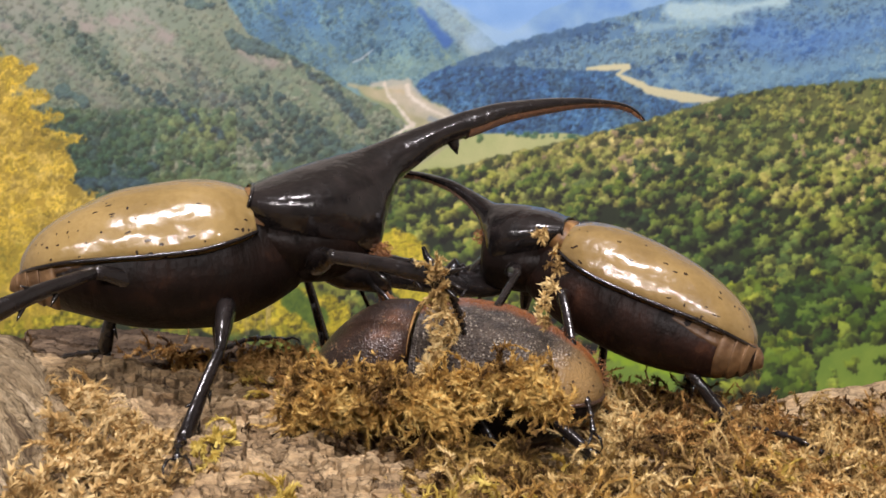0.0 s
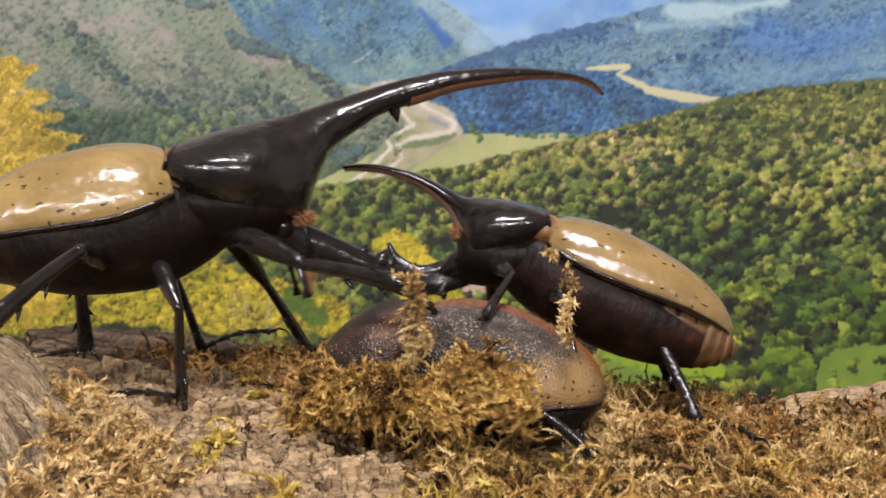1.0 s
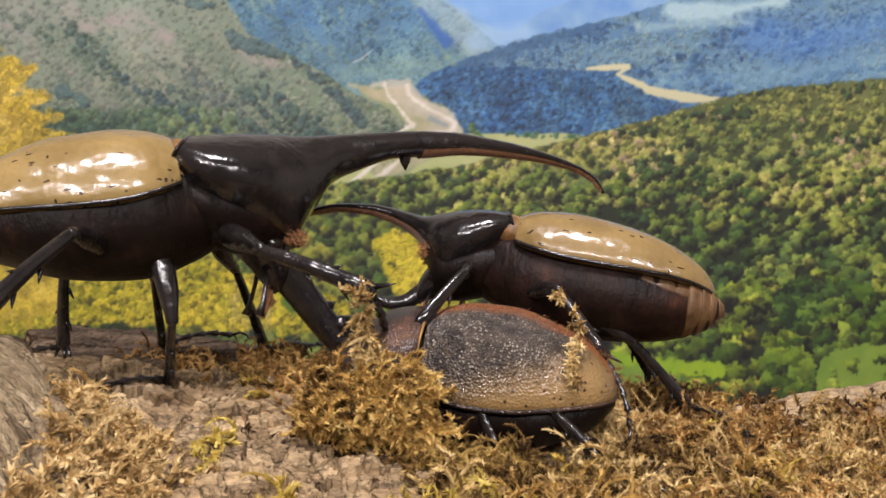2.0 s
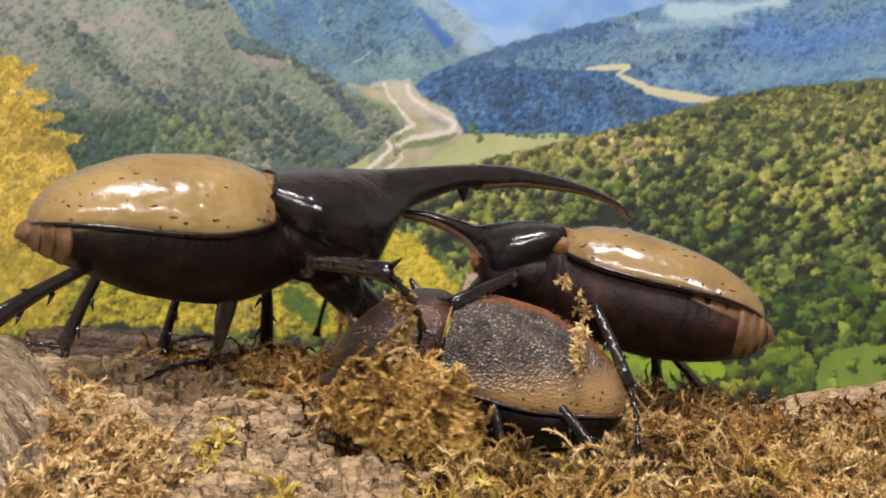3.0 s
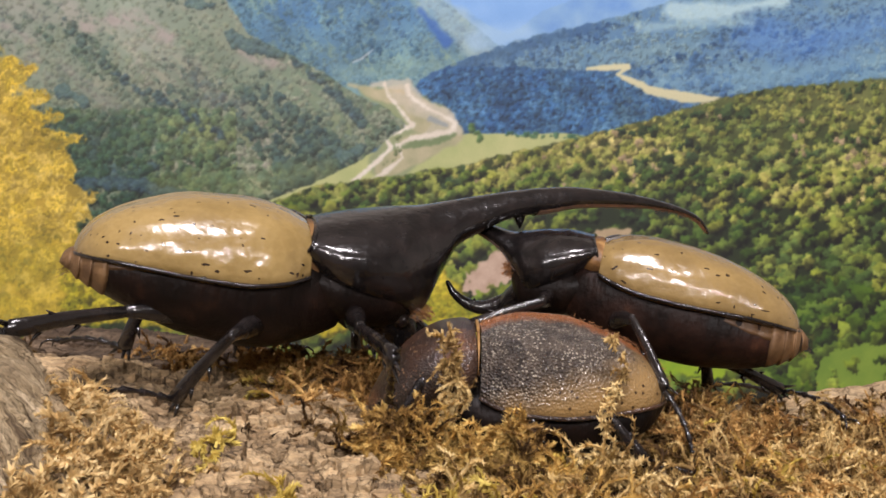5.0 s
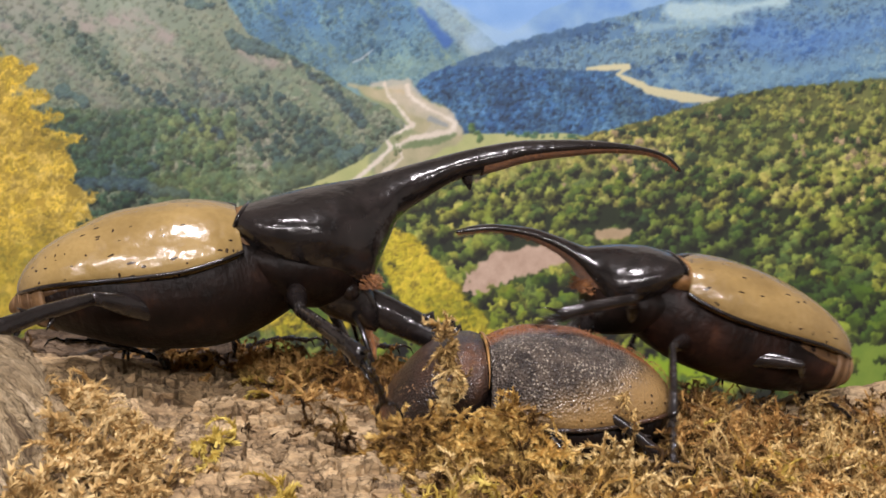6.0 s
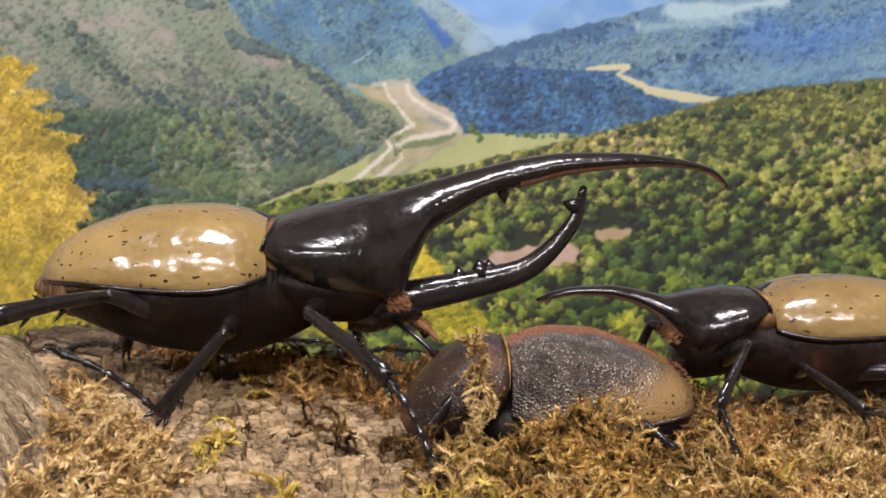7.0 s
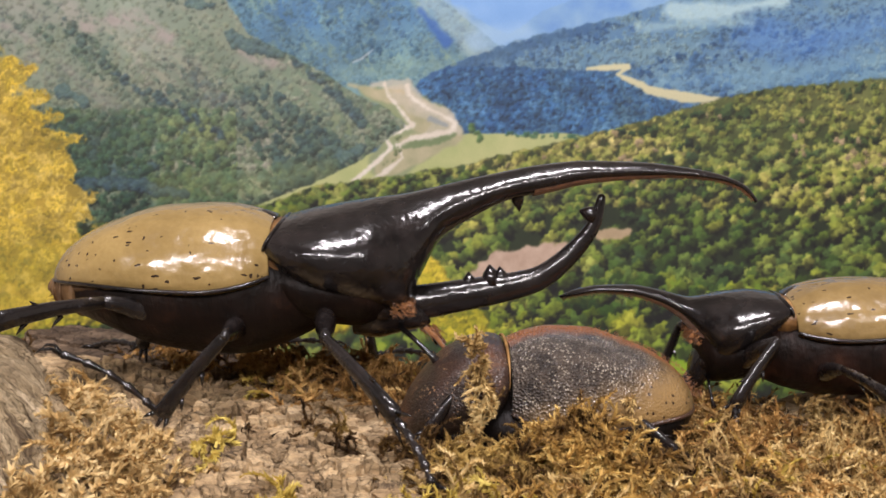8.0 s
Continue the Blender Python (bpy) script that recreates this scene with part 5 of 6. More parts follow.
    for name, (frame_of, hip, lengths, fat) in legs.items():
        for near in (1, -1):
            hip_part(chest if frame_of == "t" else beetle, (hip[0], hip[1] * near, hip[2]), fat)
            limbs[name, near] = (frame_of, Vector(hip) * MM if near > 0 else Vector((hip[0], -hip[1], hip[2])) * MM, [q * MM for q in lengths], leg_parts(beetle, lengths, fat, seed + len(limbs)))
    return beetle, chest, head, Vector((head_at[0], 0, head_at[1])) * MM, limbs


def female_beetle():
    rng = random.Random(8)
    beetle = tagged(new("female_beetle"), "hornless brown beetle with granular dark wing cases, half buried in moss", "beetle")
    belly = [(-38.6, -4.5, -38.6, -8, 4), (-34, -3, -34, -12.5, 11.5), (-22, -2, -22, -17, 15.5), (-8, -2, -8, -17, 15.5), (2, -2, 2, -15, 14), (8, -4, 8, -14, 10)]
    link_mesh("belly", *rings_to_mesh(loft(belly, 40, 28, 0.9)), BELLY, beetle, label="dark brown shiny underside")
    cases = [(-0.5, 7.0, -4.2, 13.8), (-4, 8.6, -5.4, 15.8), (-10, 9.8, -6.4, 17.0), (-17, 9.6, -6.6, 17.0), (-25, 7.2, -6.0, 15.6), (-31.5, 4.4, -5.4, 13.2), (-36, 1.0, -5.2, 9.8), (-38.2, -2.2, -5.2, 5.4), (-38.9, -4.8, -5.3, 1.6)]
    add_wing_cases(beetle, cases, HEN, HEN_DARK, "granular dark wing case, ochre towards its tip")
    seam = [(x + rng.uniform(-2, 2), rng.uniform(-2.6, 2.6), zt - 0.2) for x, zt, zr, w in resample(cases, 140)[4:132] for _ in range(14)]
    link_mesh("down", *hairs(seam, 0.6, rng, (-0.8, 0, 0.35), 0.5, 0.06), DOWN, beetle, label="rusty down along the seam")
    shield = [(0.6, 7.2, 0, -4.5, 13.2), (3, 7.8, 2, -7.5, 15), (7, 7.2, 6, -10, 15), (11.5, 5.0, 9.5, -12, 13.6), (16, 0.8, 14, -12.8, 11.2), (19.6, -4.5, 18, -12.6, 8), (21.6, -9.0, 20.5, -12.2, 4.5)]
    chest = link_mesh("chest_shield", *rings_to_mesh(loft(shield, 44, 32, 0.9)), HEN_DARK, beetle, label="dark rusty granular chest shield")
    fold = [(0.1, 13.6 * math.sin(a), 1.5 + 6.0 * math.cos(a)) for a in [radians(-105 + 10 * k) for k in range(22)]]
    link_mesh("fold", *rings_to_mesh(tube(fold, [0.10 + 0.26 * math.sin(math.pi * k / 21) ** 2 for k in range(22)], 8)), SKIN, chest, label="tan fold of skin behind the shield")
    link_mesh("chest_underside", *rings_to_mesh(loft([(0, -3, 0, -15, 11), (10, -6, 10, -17, 10), (17, -10, 17, -16, 7)], 16, 20)), BELLY, chest)
    edge = [(s[2] + rng.uniform(-1, 1), (1 if rng.random() < 0.5 else -1) * s[4] * 0.55 * rng.uniform(0.6, 1.1), s[3] + 1 + rng.uniform(0, 3)) for s in resample(shield, 30) for _ in range(22)]
    link_mesh("down", *hairs(edge, 1.5, rng, (0.5, 0, 0.2), 0.8, 0.07), DOWN, chest, label="short rusty hairs on the shield")
    skull = loft([(13.5, -8, 12.5, -16, 6), (17.5, -10.5, 16.5, -17, 5.6), (20.8, -13.5, 19.8, -17.6, 4.2), (22.8, -16, 22.2, -17.6, 2.2)], 20, 20)
    head = link_mesh("head", *rings_to_mesh(skull), HEN_DARK, beetle)
    link_mesh("brow_bump", *cone((18.5, 0, -12.0), (19.2, 0, -10.2), 1.4, 9), HEN_DARK, head)
    for side in (1, -1):
        bm = bmesh.new()
        bmesh.ops.create_uvsphere(bm, u_segments=14, v_segments=10, radius=1.5 * MM)
        bmesh.ops.translate(bm, verts=bm.verts, vec=Vector((16.6, side * 5.4, -13.5)) * MM)
        me = bpy.data.meshes.new("eye")
        bm.to_mesh(me)
        bm.free()
        me.materials.append(EYE_BLACK)
        eye = new("eye", me)
        eye.parent = head
        path = [(19, side * 4, -15.5), (21, side * 6.5, -16.5), (23, side * 7.5, -18)]
        link_mesh("feeler", *rings_to_mesh(tube(path, [0.5, 0.4, 0.8], 8)), HEN_DARK, head)
    limbs = {}
    for name, hip, lengths, fat in (("front", (7, 8, -13), (13, 15, 11), 1.5), ("mid", (-6, 9, -14), (12, 15, 14), 1.3), ("hind", (-15, 9, -14), (14, 17, 16), 1.35)):
        for near in (1, -1):
            limbs[name, near] = ("b", Vector((hip[0], hip[1] * near, hip[2])) * MM, [q * MM for q in lengths], leg_parts(beetle, lengths, fat, 60 + len(limbs)))
    return beetle, chest, head, Vector((0, 0, 0)), limbs


K = 1.04
BIG_SHIELD = [(0.9, 6.8, -1.9, -2.2, 14.4), (4.3, 7.9, 2.6, -6.4, 17.2), (10.4, 9.4, 9.2, -9.6, 18.6), (17.8, 10.8, 17.0, -11.6, 17.2), (25.1, 12.0, 25.0, -12.6, 13.0), (30.0, 13.2, 29.0, -5.0, 9.2),
              (34.8, 14.5, 33.1, 2.9, 6.6), (41.0, 16.1, 39.7, 7.6, 5.2), (47.1, 17.6, 46.5, 11.2, 4.4), (54.5, 19.1, 54.5, 13.2, 3.9), (63.0, 20.1, 63.0, 15.4, 3.4),
              (72.8, 20.2, 72.8, 16.6, 2.9), (82.6, 19.5, 82.4, 17.2, 2.3), (91.1, 18.1, 90.2, 16.7, 1.7), (96.6, 15.9, 95.1, 15.2, 1.1), (99.3, 12.8, 98.5, 12.5, 0.35)]
BIG_CASES = [(-1.2, 6.6, -4.2, 14.5), (-6, 8.6, -5.4, 17.2), (-14, 9.9, -6.2, 18.2), (-24, 9.8, -5.6, 17.6), (-33, 7.8, -4.6, 16.2), (-40, 5.0, -4.0, 13.6), (-44.6, 1.6, -4.0, 9.8), (-46.8, -1.6, -4.1, 5.5), (-47.4, -3.8, -4.2, 1.6)]
BIG_BELLY = [(-48.6, -4.6, -48.6, -7.6, 3.8), (-46.4, -3.0, -46.6, -9.4, 7.4), (-42.5, -1.0, -42.5, -11.8, 11.2), (-36, 1, -36, -15.0, 14.4), (-25, 3, -25, -19.6, 16.8), (-10, 4, -10, -22, 16.8), (0, 3, 0, -20, 14.5), (7, 0, 7, -17, 11)]
SMALL_SHIELD = [(0.8, 6.2, -0.2, -0.2, 10.8), (5.8, 6.8, 3.8, -4.0, 12.8), (10.9, 6.4, 8.6, -7.4, 13.2), (15.4, 5.6, 13.2, -9.6, 11.6), (19.2, 4.9, 16.9, -5.1, 7.8), (22.4, 5.5, 21.2, 0.0, 4.8),
                (26.9, 6.5, 26.9, 3.3, 3.2), (32.7, 7.3, 33.1, 5.0, 2.5), (39.1, 7.1, 39.4, 5.4, 2.1), (44.2, 6.2, 44.2, 4.6, 1.6), (48.7, 4.4, 48.2, 3.8, 0.4)]
SMALL_CASES = [(-1.8, 5.8, -1.6, 11.5), (-5.5, 7.4, -2.8, 13.4), (-13, 8.2, -4.0, 14.4), (-23, 7.4, -4.4, 14.2), (-32, 5.4, -4.4, 13.0), (-39, 2.6, -4.8, 11.0), (-43.6, -0.6, -5.4, 8.0), (-45.8, -3.6, -5.8, 4.5), (-46.4, -5.5, -5.9, 1.4)]
SMALL_BELLY = [(-47.8, -6.6, -47.9, -10.2, 3.4), (-45.4, -4.8, -45.8, -12.6, 6.8), (-41.5, -3.2, -41.8, -14.8, 9.8), (-35, -1.3, -35, -17.0, 12.2), (-23, 1, -23, -18.5, 13.4), (-9, 2.5, -9, -17.5, 12.8), (0, 2.5, 0, -15, 11), (6, 0, 6, -12, 8)]

build_room()
build_table()
build_backdrop()
pick = surface_picker(*build_log())
stump = build_driftwood()
build_bark_slab()
build_moss(pick, stump)
big = male_beetle("large glossy black horned beetle with ochre wing cases on the log", 1.8, BELLY, BIG_SHIELD, BIG_CASES, OCHRE, (19.4 * K, -12.4),
                  dict(size=1.25, thick=3.6, path=[(2, -1.5), (4.9, 0.4), (13.5, 2.2), (24.5, 4.4), (33.1, 6.7), (40.4, 12.4), (45.3, 19.5), (46.5, 25.3)], teeth=[(0.385, 3.4), (0.44, 4.2), (0.478, 3.4), (0.88, 3.4)]),
                  BIG_BELLY, (46.5 * K, 8.8), dict(front=("t", (10, -9, -13), (20, 24, 15), 1.85), mid=("b", (-8, -9, -15), (17, 20, 22), 1.65), hind=("b", (-17, -9, -15), (20, 24, 18), 1.75)), 30)
small = male_beetle("smaller horned beetle with olive-brown wing cases, reared over the female", 1.6, BROWN, SMALL_SHIELD, SMALL_CASES, OLIVE, (15.5, -9.0),
                    dict(size=0.78, thick=1.9, path=[(2, -0.5), (5, 0), (8, 0.4), (11, 1.8), (13.4, 4.6), (14.6, 8), (14.6, 10.5)], teeth=[(0.55, 1.3)]),
                    SMALL_BELLY, None, dict(front=("t", (9, 8, -9), (15, 16, 13), 1.45), mid=("b", (-6, 8, -12), (14, 17, 15), 1.35), hind=("b", (-15, 8, -13), (16, 20, 22), 1.45)), 40)
hen = female_beetle()
clumps = [moss_clump("moss_clump", "loose tangle of dry golden-brown moss pushed about by the beetles", (13, 5.5, 5.0), 18, 280, (4, 11), 71, MOSS),
          moss_clump("moss_clump", "loose tangle of dry golden moss beside the female beetle", (12, 5.5, 4.5), 15, 250, (4, 11), 72, MOSS),
          moss_clump("moss_clump", "loose tangle of dry brown moss against the wing cases", (10, 4.5, 4.5), 11, 150, (4, 10), 73, MOSS),
          moss_sprig("moss_sprig", "ragged string of golden moss draped over the female beetle", 18, 1.4, 90, (2.5, 5.5), 74, STRAW),
          moss_sprig("moss_sprig", "thin string of golden moss clinging to the smaller male", 16, 1.2, 44, (1.4, 2.8), 75, STRAW)]

# ---- where everything goes: seconds, then millimetres or degrees ----
BIG_PLACE = [
    (0, -41.8, 9.6, 44.8), (0.5, -44, 9.6, 46), (1, -57.1, 8.2, 53.4), (1.2, -61.3, 8.2, 53.8), (1.5, -59.9, 6.7, 56), (2.8, -47, 11.5, 51.5),
    (3, -39.8, 11.5, 48.1), (3.5, -34.3, 11.5, 40.8), (4, -28.5, 11, 36.1), (4.5, -28.1, 10.5, 38.3), (4.7, -28.2, 10.5, 37.7),
    (5.8, -40.1, 7.6, 40.5), (6, -42.2, 7.6, 41), (6.2, -42.4, 7.3, 40.2), (6.5, -39.3, 5.4, 39.4), (7, -35.6, 5.1, 38.8), (7.5, -34.7, 3.3, 39.8),
    (8, -33.5, 3.3, 39.2),]
BIG_TURN = [
    (0, 20, 7.1, -11.9), (0.5, 20.2, 7, -9.7), (1, 15.4, 11.7, -8.7), (1.2, 20.2, 11.4, -8.5), (1.5, 17.1, 10, -11.2), (2.8, 25.9, 1.4, -9),
    (3, 27, -2.3, -3.6), (3.5, 23.7, -8.7, 5.4), (4, 16.6, -6.1, 7.1), (4.5, 18.8, -8.5, 1.4), (4.7, 19.3, -8.6, 1.4), (5.8, 11.3, 5, -9.3),
    (6, 11.7, 8.9, -12), (6.2, 8.8, 9.1, -7.9), (6.5, 4.9, 3.5, -3.7), (7, 6, 1.4, -1.9), (7.5, 0.3, 2.4, 1.5), (8, 0.1, 2.4, -1.2),]
BIG_NECK = [
    (0, -2.8, -28), (0.5, -0.7, -22), (1, -8.9, -38), (1.2, -14.6, -42), (1.5, -20.1, -55), (2.8, -15.6, -50), (3, -10.9, -45), (3.5, 3.7, -45),
    (4, 2.4, -45), (4.5, 0.8, -45), (4.7, 1.2, -45), (5.8, -9.7, -45), (6, -9.1, -38), (6.2, -10.2, -16.3), (6.5, -11.6, -6.9), (7, -1.8, 0.2),
    (7.5, -10.8, -4.9), (8, -4.3, 0.5),]
SMALL_PLACE = [
    (0, 28, 20, 37.1), (0.5, 25.9, 20, 37.9), (1, 22.3, 20, 38.4), (1.2, 14, 20, 37.5), (1.5, 13.5, 20, 37.8), (2.8, 21.7, 20, 36.9),
    (3, 26.6, 20, 34.9), (3.5, 30.1, 20, 40.4), (4, 34.3, 20, 36.7), (4.5, 33.8, 20, 33.6), (4.7, 33.8, 20, 33.5), (5.8, 40.5, 20, 32.4),
    (6, 49.5, 16, 30.1), (6.2, 53, 16, 30.4), (6.5, 67.6, 16, 25.3), (7, 69.3, 16, 21.9), (7.5, 73.6, 16, 21.5), (8, 74.7, 16, 20.8),]
SMALL_TURN = [
    (0, 156.1, 17.3, 12.4), (0.5, 160.1, 18.5, 14.4), (1, 171.2, 19.5, 15.3), (1.2, 173.8, 3.6, 20.9), (1.5, 171.7, 4, 19.8), (2.8, 171.9, 12.5, 20.5),
    (3, 170.2, 10.3, 20.3), (3.5, 170.4, 2.4, 11.5), (4, 166.4, 6.1, 5), (4.5, 165.9, 7.9, 5.5), (4.7, 165.5, 8.6, 5.7), (5.8, 184.4, 13, 5.5),
    (6, 187.6, 16.5, 4.4), (6.2, 185.6, 12.9, 4), (6.5, 197, 6.8, 8.4), (7, 182.1, -3.8, 3.3), (7.5, 180.2, -4.8, 4), (8, 178.6, -5.9, 5.1),]
SMALL_NECK = [
    (0, -4.5, -38), (0.5, -6.7, -38), (1, -5.4, -38), (1.2, 12, -40), (1.5, -4.9, -45), (2.8, -5.6, -40), (3, -6.2, -35), (3.5, -6.4, -30),
    (4, -6.4, -30), (4.5, -2.2, -30), (4.7, -3, -30), (5.8, -8.6, -55), (6, -7.9, -60), (6.2, -16, -60), (6.5, -3.7, -60), (7, 3.2, -60),
    (7.5, 5.6, -60), (8, 6.7, -60),]
HEN_PLACE = [
    (0, -5.4, -6, 21), (1, -5.4, -6, 20.8), (1.2, -2.3, -6, 20.1), (1.5, -3.2, -6, 19.5), (2.8, -2.7, -6, 19.5), (3, 0.6, -6, 22.7),
    (3.5, 4.1, -6, 21.9), (4, 6.1, -6, 19.4), (4.5, 5.7, -6, 18.1), (4.7, 6, -6, 17.7), (5.8, 8.5, -6, 15.6), (6, 8.2, -6, 14.4), (6.2, 9.3, -6, 13),
    (6.5, 11.1, -6, 13.5), (7, 12.4, -6, 14.1), (8, 12.4, -6, 14.1),]
HEN_TURN = [
    (0, 173, 6.3, -0), (1, 173.1, 6, -0), (1.2, 180.2, 7.9, -0), (1.5, 172.4, 3.7, -0), (2.8, 172.7, 4, -0), (3, 176, 14.1, -0), (3.5, 179.4, 5.9, 0),
    (4, 177.9, 5.4, 0), (4.5, 179, 3.7, 0), (4.7, 179.4, 3.2, 0), (5.8, 183.3, 2.1, 0), (6, 183.5, 2.2, 0), (6.2, 183.5, 1, 0), (6.5, 181.7, 0.8, 0),
    (7, 182.5, 1.4, 0), (8, 182.5, 1.4, 0),]
BIG_FRONT_KNEE = [
    (0, -21.2, -15.8, 39.8), (0.5, -20.8, -14.4, 39.9), (1, -27.9, -10.4, 37.8), (1.2, -33.7, -12, 40.9), (1.5, -35.7, -16.8, 41),
    (2.8, -31.1, -14.8, 41.3), (3, -25.8, -13.4, 38.3), (3.5, -18.4, -11.5, 27.2), (4, -15.5, -13.4, 21.9), (4.5, -14.8, -15, 24),
    (5.8, -26.6, -21.4, 30.9), (6, -27.1, -21.8, 30.4), (6.2, -28.7, -21.9, 27.7), (6.5, -28.5, -23.7, 25.4), (7, -25.4, -22.8, 30.1),
    (7.5, -30.1, -24.7, 28.8), (8, -21.9, -25.9, 25.9),]
BIG_FRONT_FOOT = [
    (0, 0.6, -25.4, 36.8), (0.5, -1.4, -28.4, 37.2), (1, -6.3, -20.3, 34.5), (1.2, -10.2, -16.3, 38.7), (1.5, -13.2, -21.7, 34.2),
    (2.8, -12.3, -28, 34.3), (3, -9.5, -31, 38.9), (3.5, -6.5, -31.4, 20.9), (4, -4.4, -34.3, 18), (4.5, -4.9, -36.6, 21.2), (5.8, -13.9, -41.6, 29),
    (6, -13.9, -41.3, 25.9), (6.2, -13.7, -38.8, 19.8), (6.5, -14.3, -38, 12.4), (7, -9.7, -39.1, 21.9), (7.5, -24, -46.5, 20.9),
    (8, -8.1, -42.8, 15.9),]
BIG_FRONT_TOE = [
    (0, 4.4, -19.7, 23.4), (0.5, 4.9, -23, 24.7), (1, 0.1, -11.4, 24.3), (1.2, -7.4, -4.2, 30.4), (1.5, -10, -12.5, 22.8), (2.8, -11.4, -17.2, 23.9),
    (3, -4.1, -24.3, 26.6), (3.5, -15.4, -23.1, 12.1), (4, -18.7, -34.4, 13.3), (4.5, -11.9, -28.9, 10.5), (5.8, -8.7, -29.2, 22.4),
    (6, -10.7, -32, 14.7), (6.2, -2.5, -32.9, 11.8), (6.5, -4.7, -48.5, 7.9), (7, -2.9, -43.2, 9.1), (7.5, -28.4, -54.7, 8.8), (8, -1.3, -54.2, 6.6),]
BIG_MID_KNEE = [
    (0, -42.4, -18.4, 22.5), (0.5, -44.8, -17.3, 22.3), (1, -50.8, -17.1, 31.7), (1.2, -52.2, -16.7, 33.8), (1.5, -52.1, -17.9, 34),
    (2.8, -48, -18.5, 34.1), (3, -39.6, -17.7, 31.8), (3.5, -42.3, -16.1, 23.1), (4, -41.1, -14.5, 18.8), (4.5, -43.2, -15, 19.5),
    (5.8, -40.6, -20.7, 31.3), (6, -42.6, -21, 33), (6.2, -43.8, -21.1, 28.1), (6.5, -44, -22, 25.9), (7, -43.8, -22, 23), (7.5, -43.2, -22.3, 23.4),
    (8, -42.8, -23, 23.6),]
BIG_MID_FOOT = [
    (0, -47.3, -31.4, 7.7), (0.5, -48.1, -30, 7.2), (1, -52.7, -10.3, 10.1), (1.2, -53.6, -4, 10.1), (1.5, -55.2, -0.2, 10.3),
    (2.8, -62.1, 7.4, 10.8), (3, -53.6, 19.1, 10.3), (3.5, -52.4, -23.6, 10), (4, -51.4, -25.3, 10.1), (4.5, -54.7, -16.9, 10.3),
    (5.8, -51.6, -3.9, 10.1), (6, -63.2, 16.3, 11.1), (6.2, -57.1, -2.9, 10.5), (6.5, -56.7, -15.4, 10.4), (7, -53.9, -22.2, 10.2),
    (7.5, -53.9, -22.1, 10.2), (8, -53.8, -22.3, 10.2),]
BIG_MID_TOE = [
    (0, -43, -52.8, 10.8), (0.5, -43.1, -51.4, 10.3), (1, -66.7, -27, 13), (1.2, -69, -20, 11.4), (1.5, -69, -20.1, 11.2), (2.8, -75.8, -13.2, 11),
    (3, -63.8, -0.5, 9.1), (3.5, -55.9, -44.9, 14.6), (4, -55.4, -46.2, 15), (4.5, -58.9, -38.5, 13.6), (5.8, -71.4, 5.6, 12.5), (6, -87, 8.8, 16.8),
    (6.2, -80.2, -9.3, 19.8), (6.5, -76.7, -19.9, 22.3), (7, -72.6, -24, 21.6), (7.5, -72.6, -24, 21.7), (8, -72.5, -24, 21.6),]
BIG_HIND_KNEE = [
    (0, -66, -19.2, 37.3), (0.5, -66.8, -19.9, 38.7), (1, -66.8, -25.5, 42.2), (1.2, -67.2, -25.9, 43.3), (1.5, -67.4, -27.8, 46),
    (2.8, -68.1, -21.9, 42.3), (3, -68.9, -13.6, 37.8), (3.5, -67.5, -8.4, 32.5), (4, -63, -5.8, 27.2), (4.5, -62.2, -8.5, 30.6),
    (5.8, -68.8, -18, 31.3), (6, -65.9, -21.9, 32.6), (6.2, -66.3, -20.8, 31.3), (6.5, -64, -21.1, 32.8), (7, -64.3, -18.3, 32.5),
    (7.5, -64.6, -17.4, 32.3), (8, -65.7, -16, 30.9),]
BIG_HIND_FOOT = [
    (0, -77.5, -39.9, 33.4), (0.5, -77.6, -40.6, 33.4), (1, -74.8, -46.3, 33.3), (1.2, -75, -46.7, 34.3), (1.5, -74.7, -48.6, 36.4),
    (2.8, -76.4, -42.4, 32.9), (3, -80.1, -33.7, 30.9), (3.5, -84.6, -25, 30.1), (4, -84.2, -16.7, 24.2), (4.5, -77, -27.2, 28.1),
    (5.8, -80.7, -38.8, 29.6), (6, -77.3, -42.8, 30.4), (6.2, -78.3, -41.6, 30.7), (6.5, -76.1, -41.8, 31.7), (7, -77.2, -38.5, 32.6),
    (7.5, -77.7, -37.5, 32.8), (8, -78.8, -36, 31),]
BIG_HIND_TOE = [
    (0, -92.4, -31.9, 27.1), (0.5, -92.5, -32.6, 27.2), (1, -89.4, -38, 27), (1.2, -89.7, -38.3, 28.1), (1.5, -89.3, -40.1, 30.3),
    (2.8, -91.2, -34.3, 26.6), (3, -95.2, -26.1, 24.6), (3.5, -99.9, -18.1, 23.6), (4, -99.7, -10.2, 17.6), (4.5, -92.1, -19.9, 21.5),
    (5.8, -95.7, -31.1, 23.2), (6, -92.1, -34.8, 24), (6.2, -93.1, -33.6, 24.3), (6.5, -90.9, -33.7, 25.3), (7, -92.1, -30.6, 26.3),
    (7.5, -92.6, -29.7, 26.5), (8, -93.8, -28.3, 24.6),]
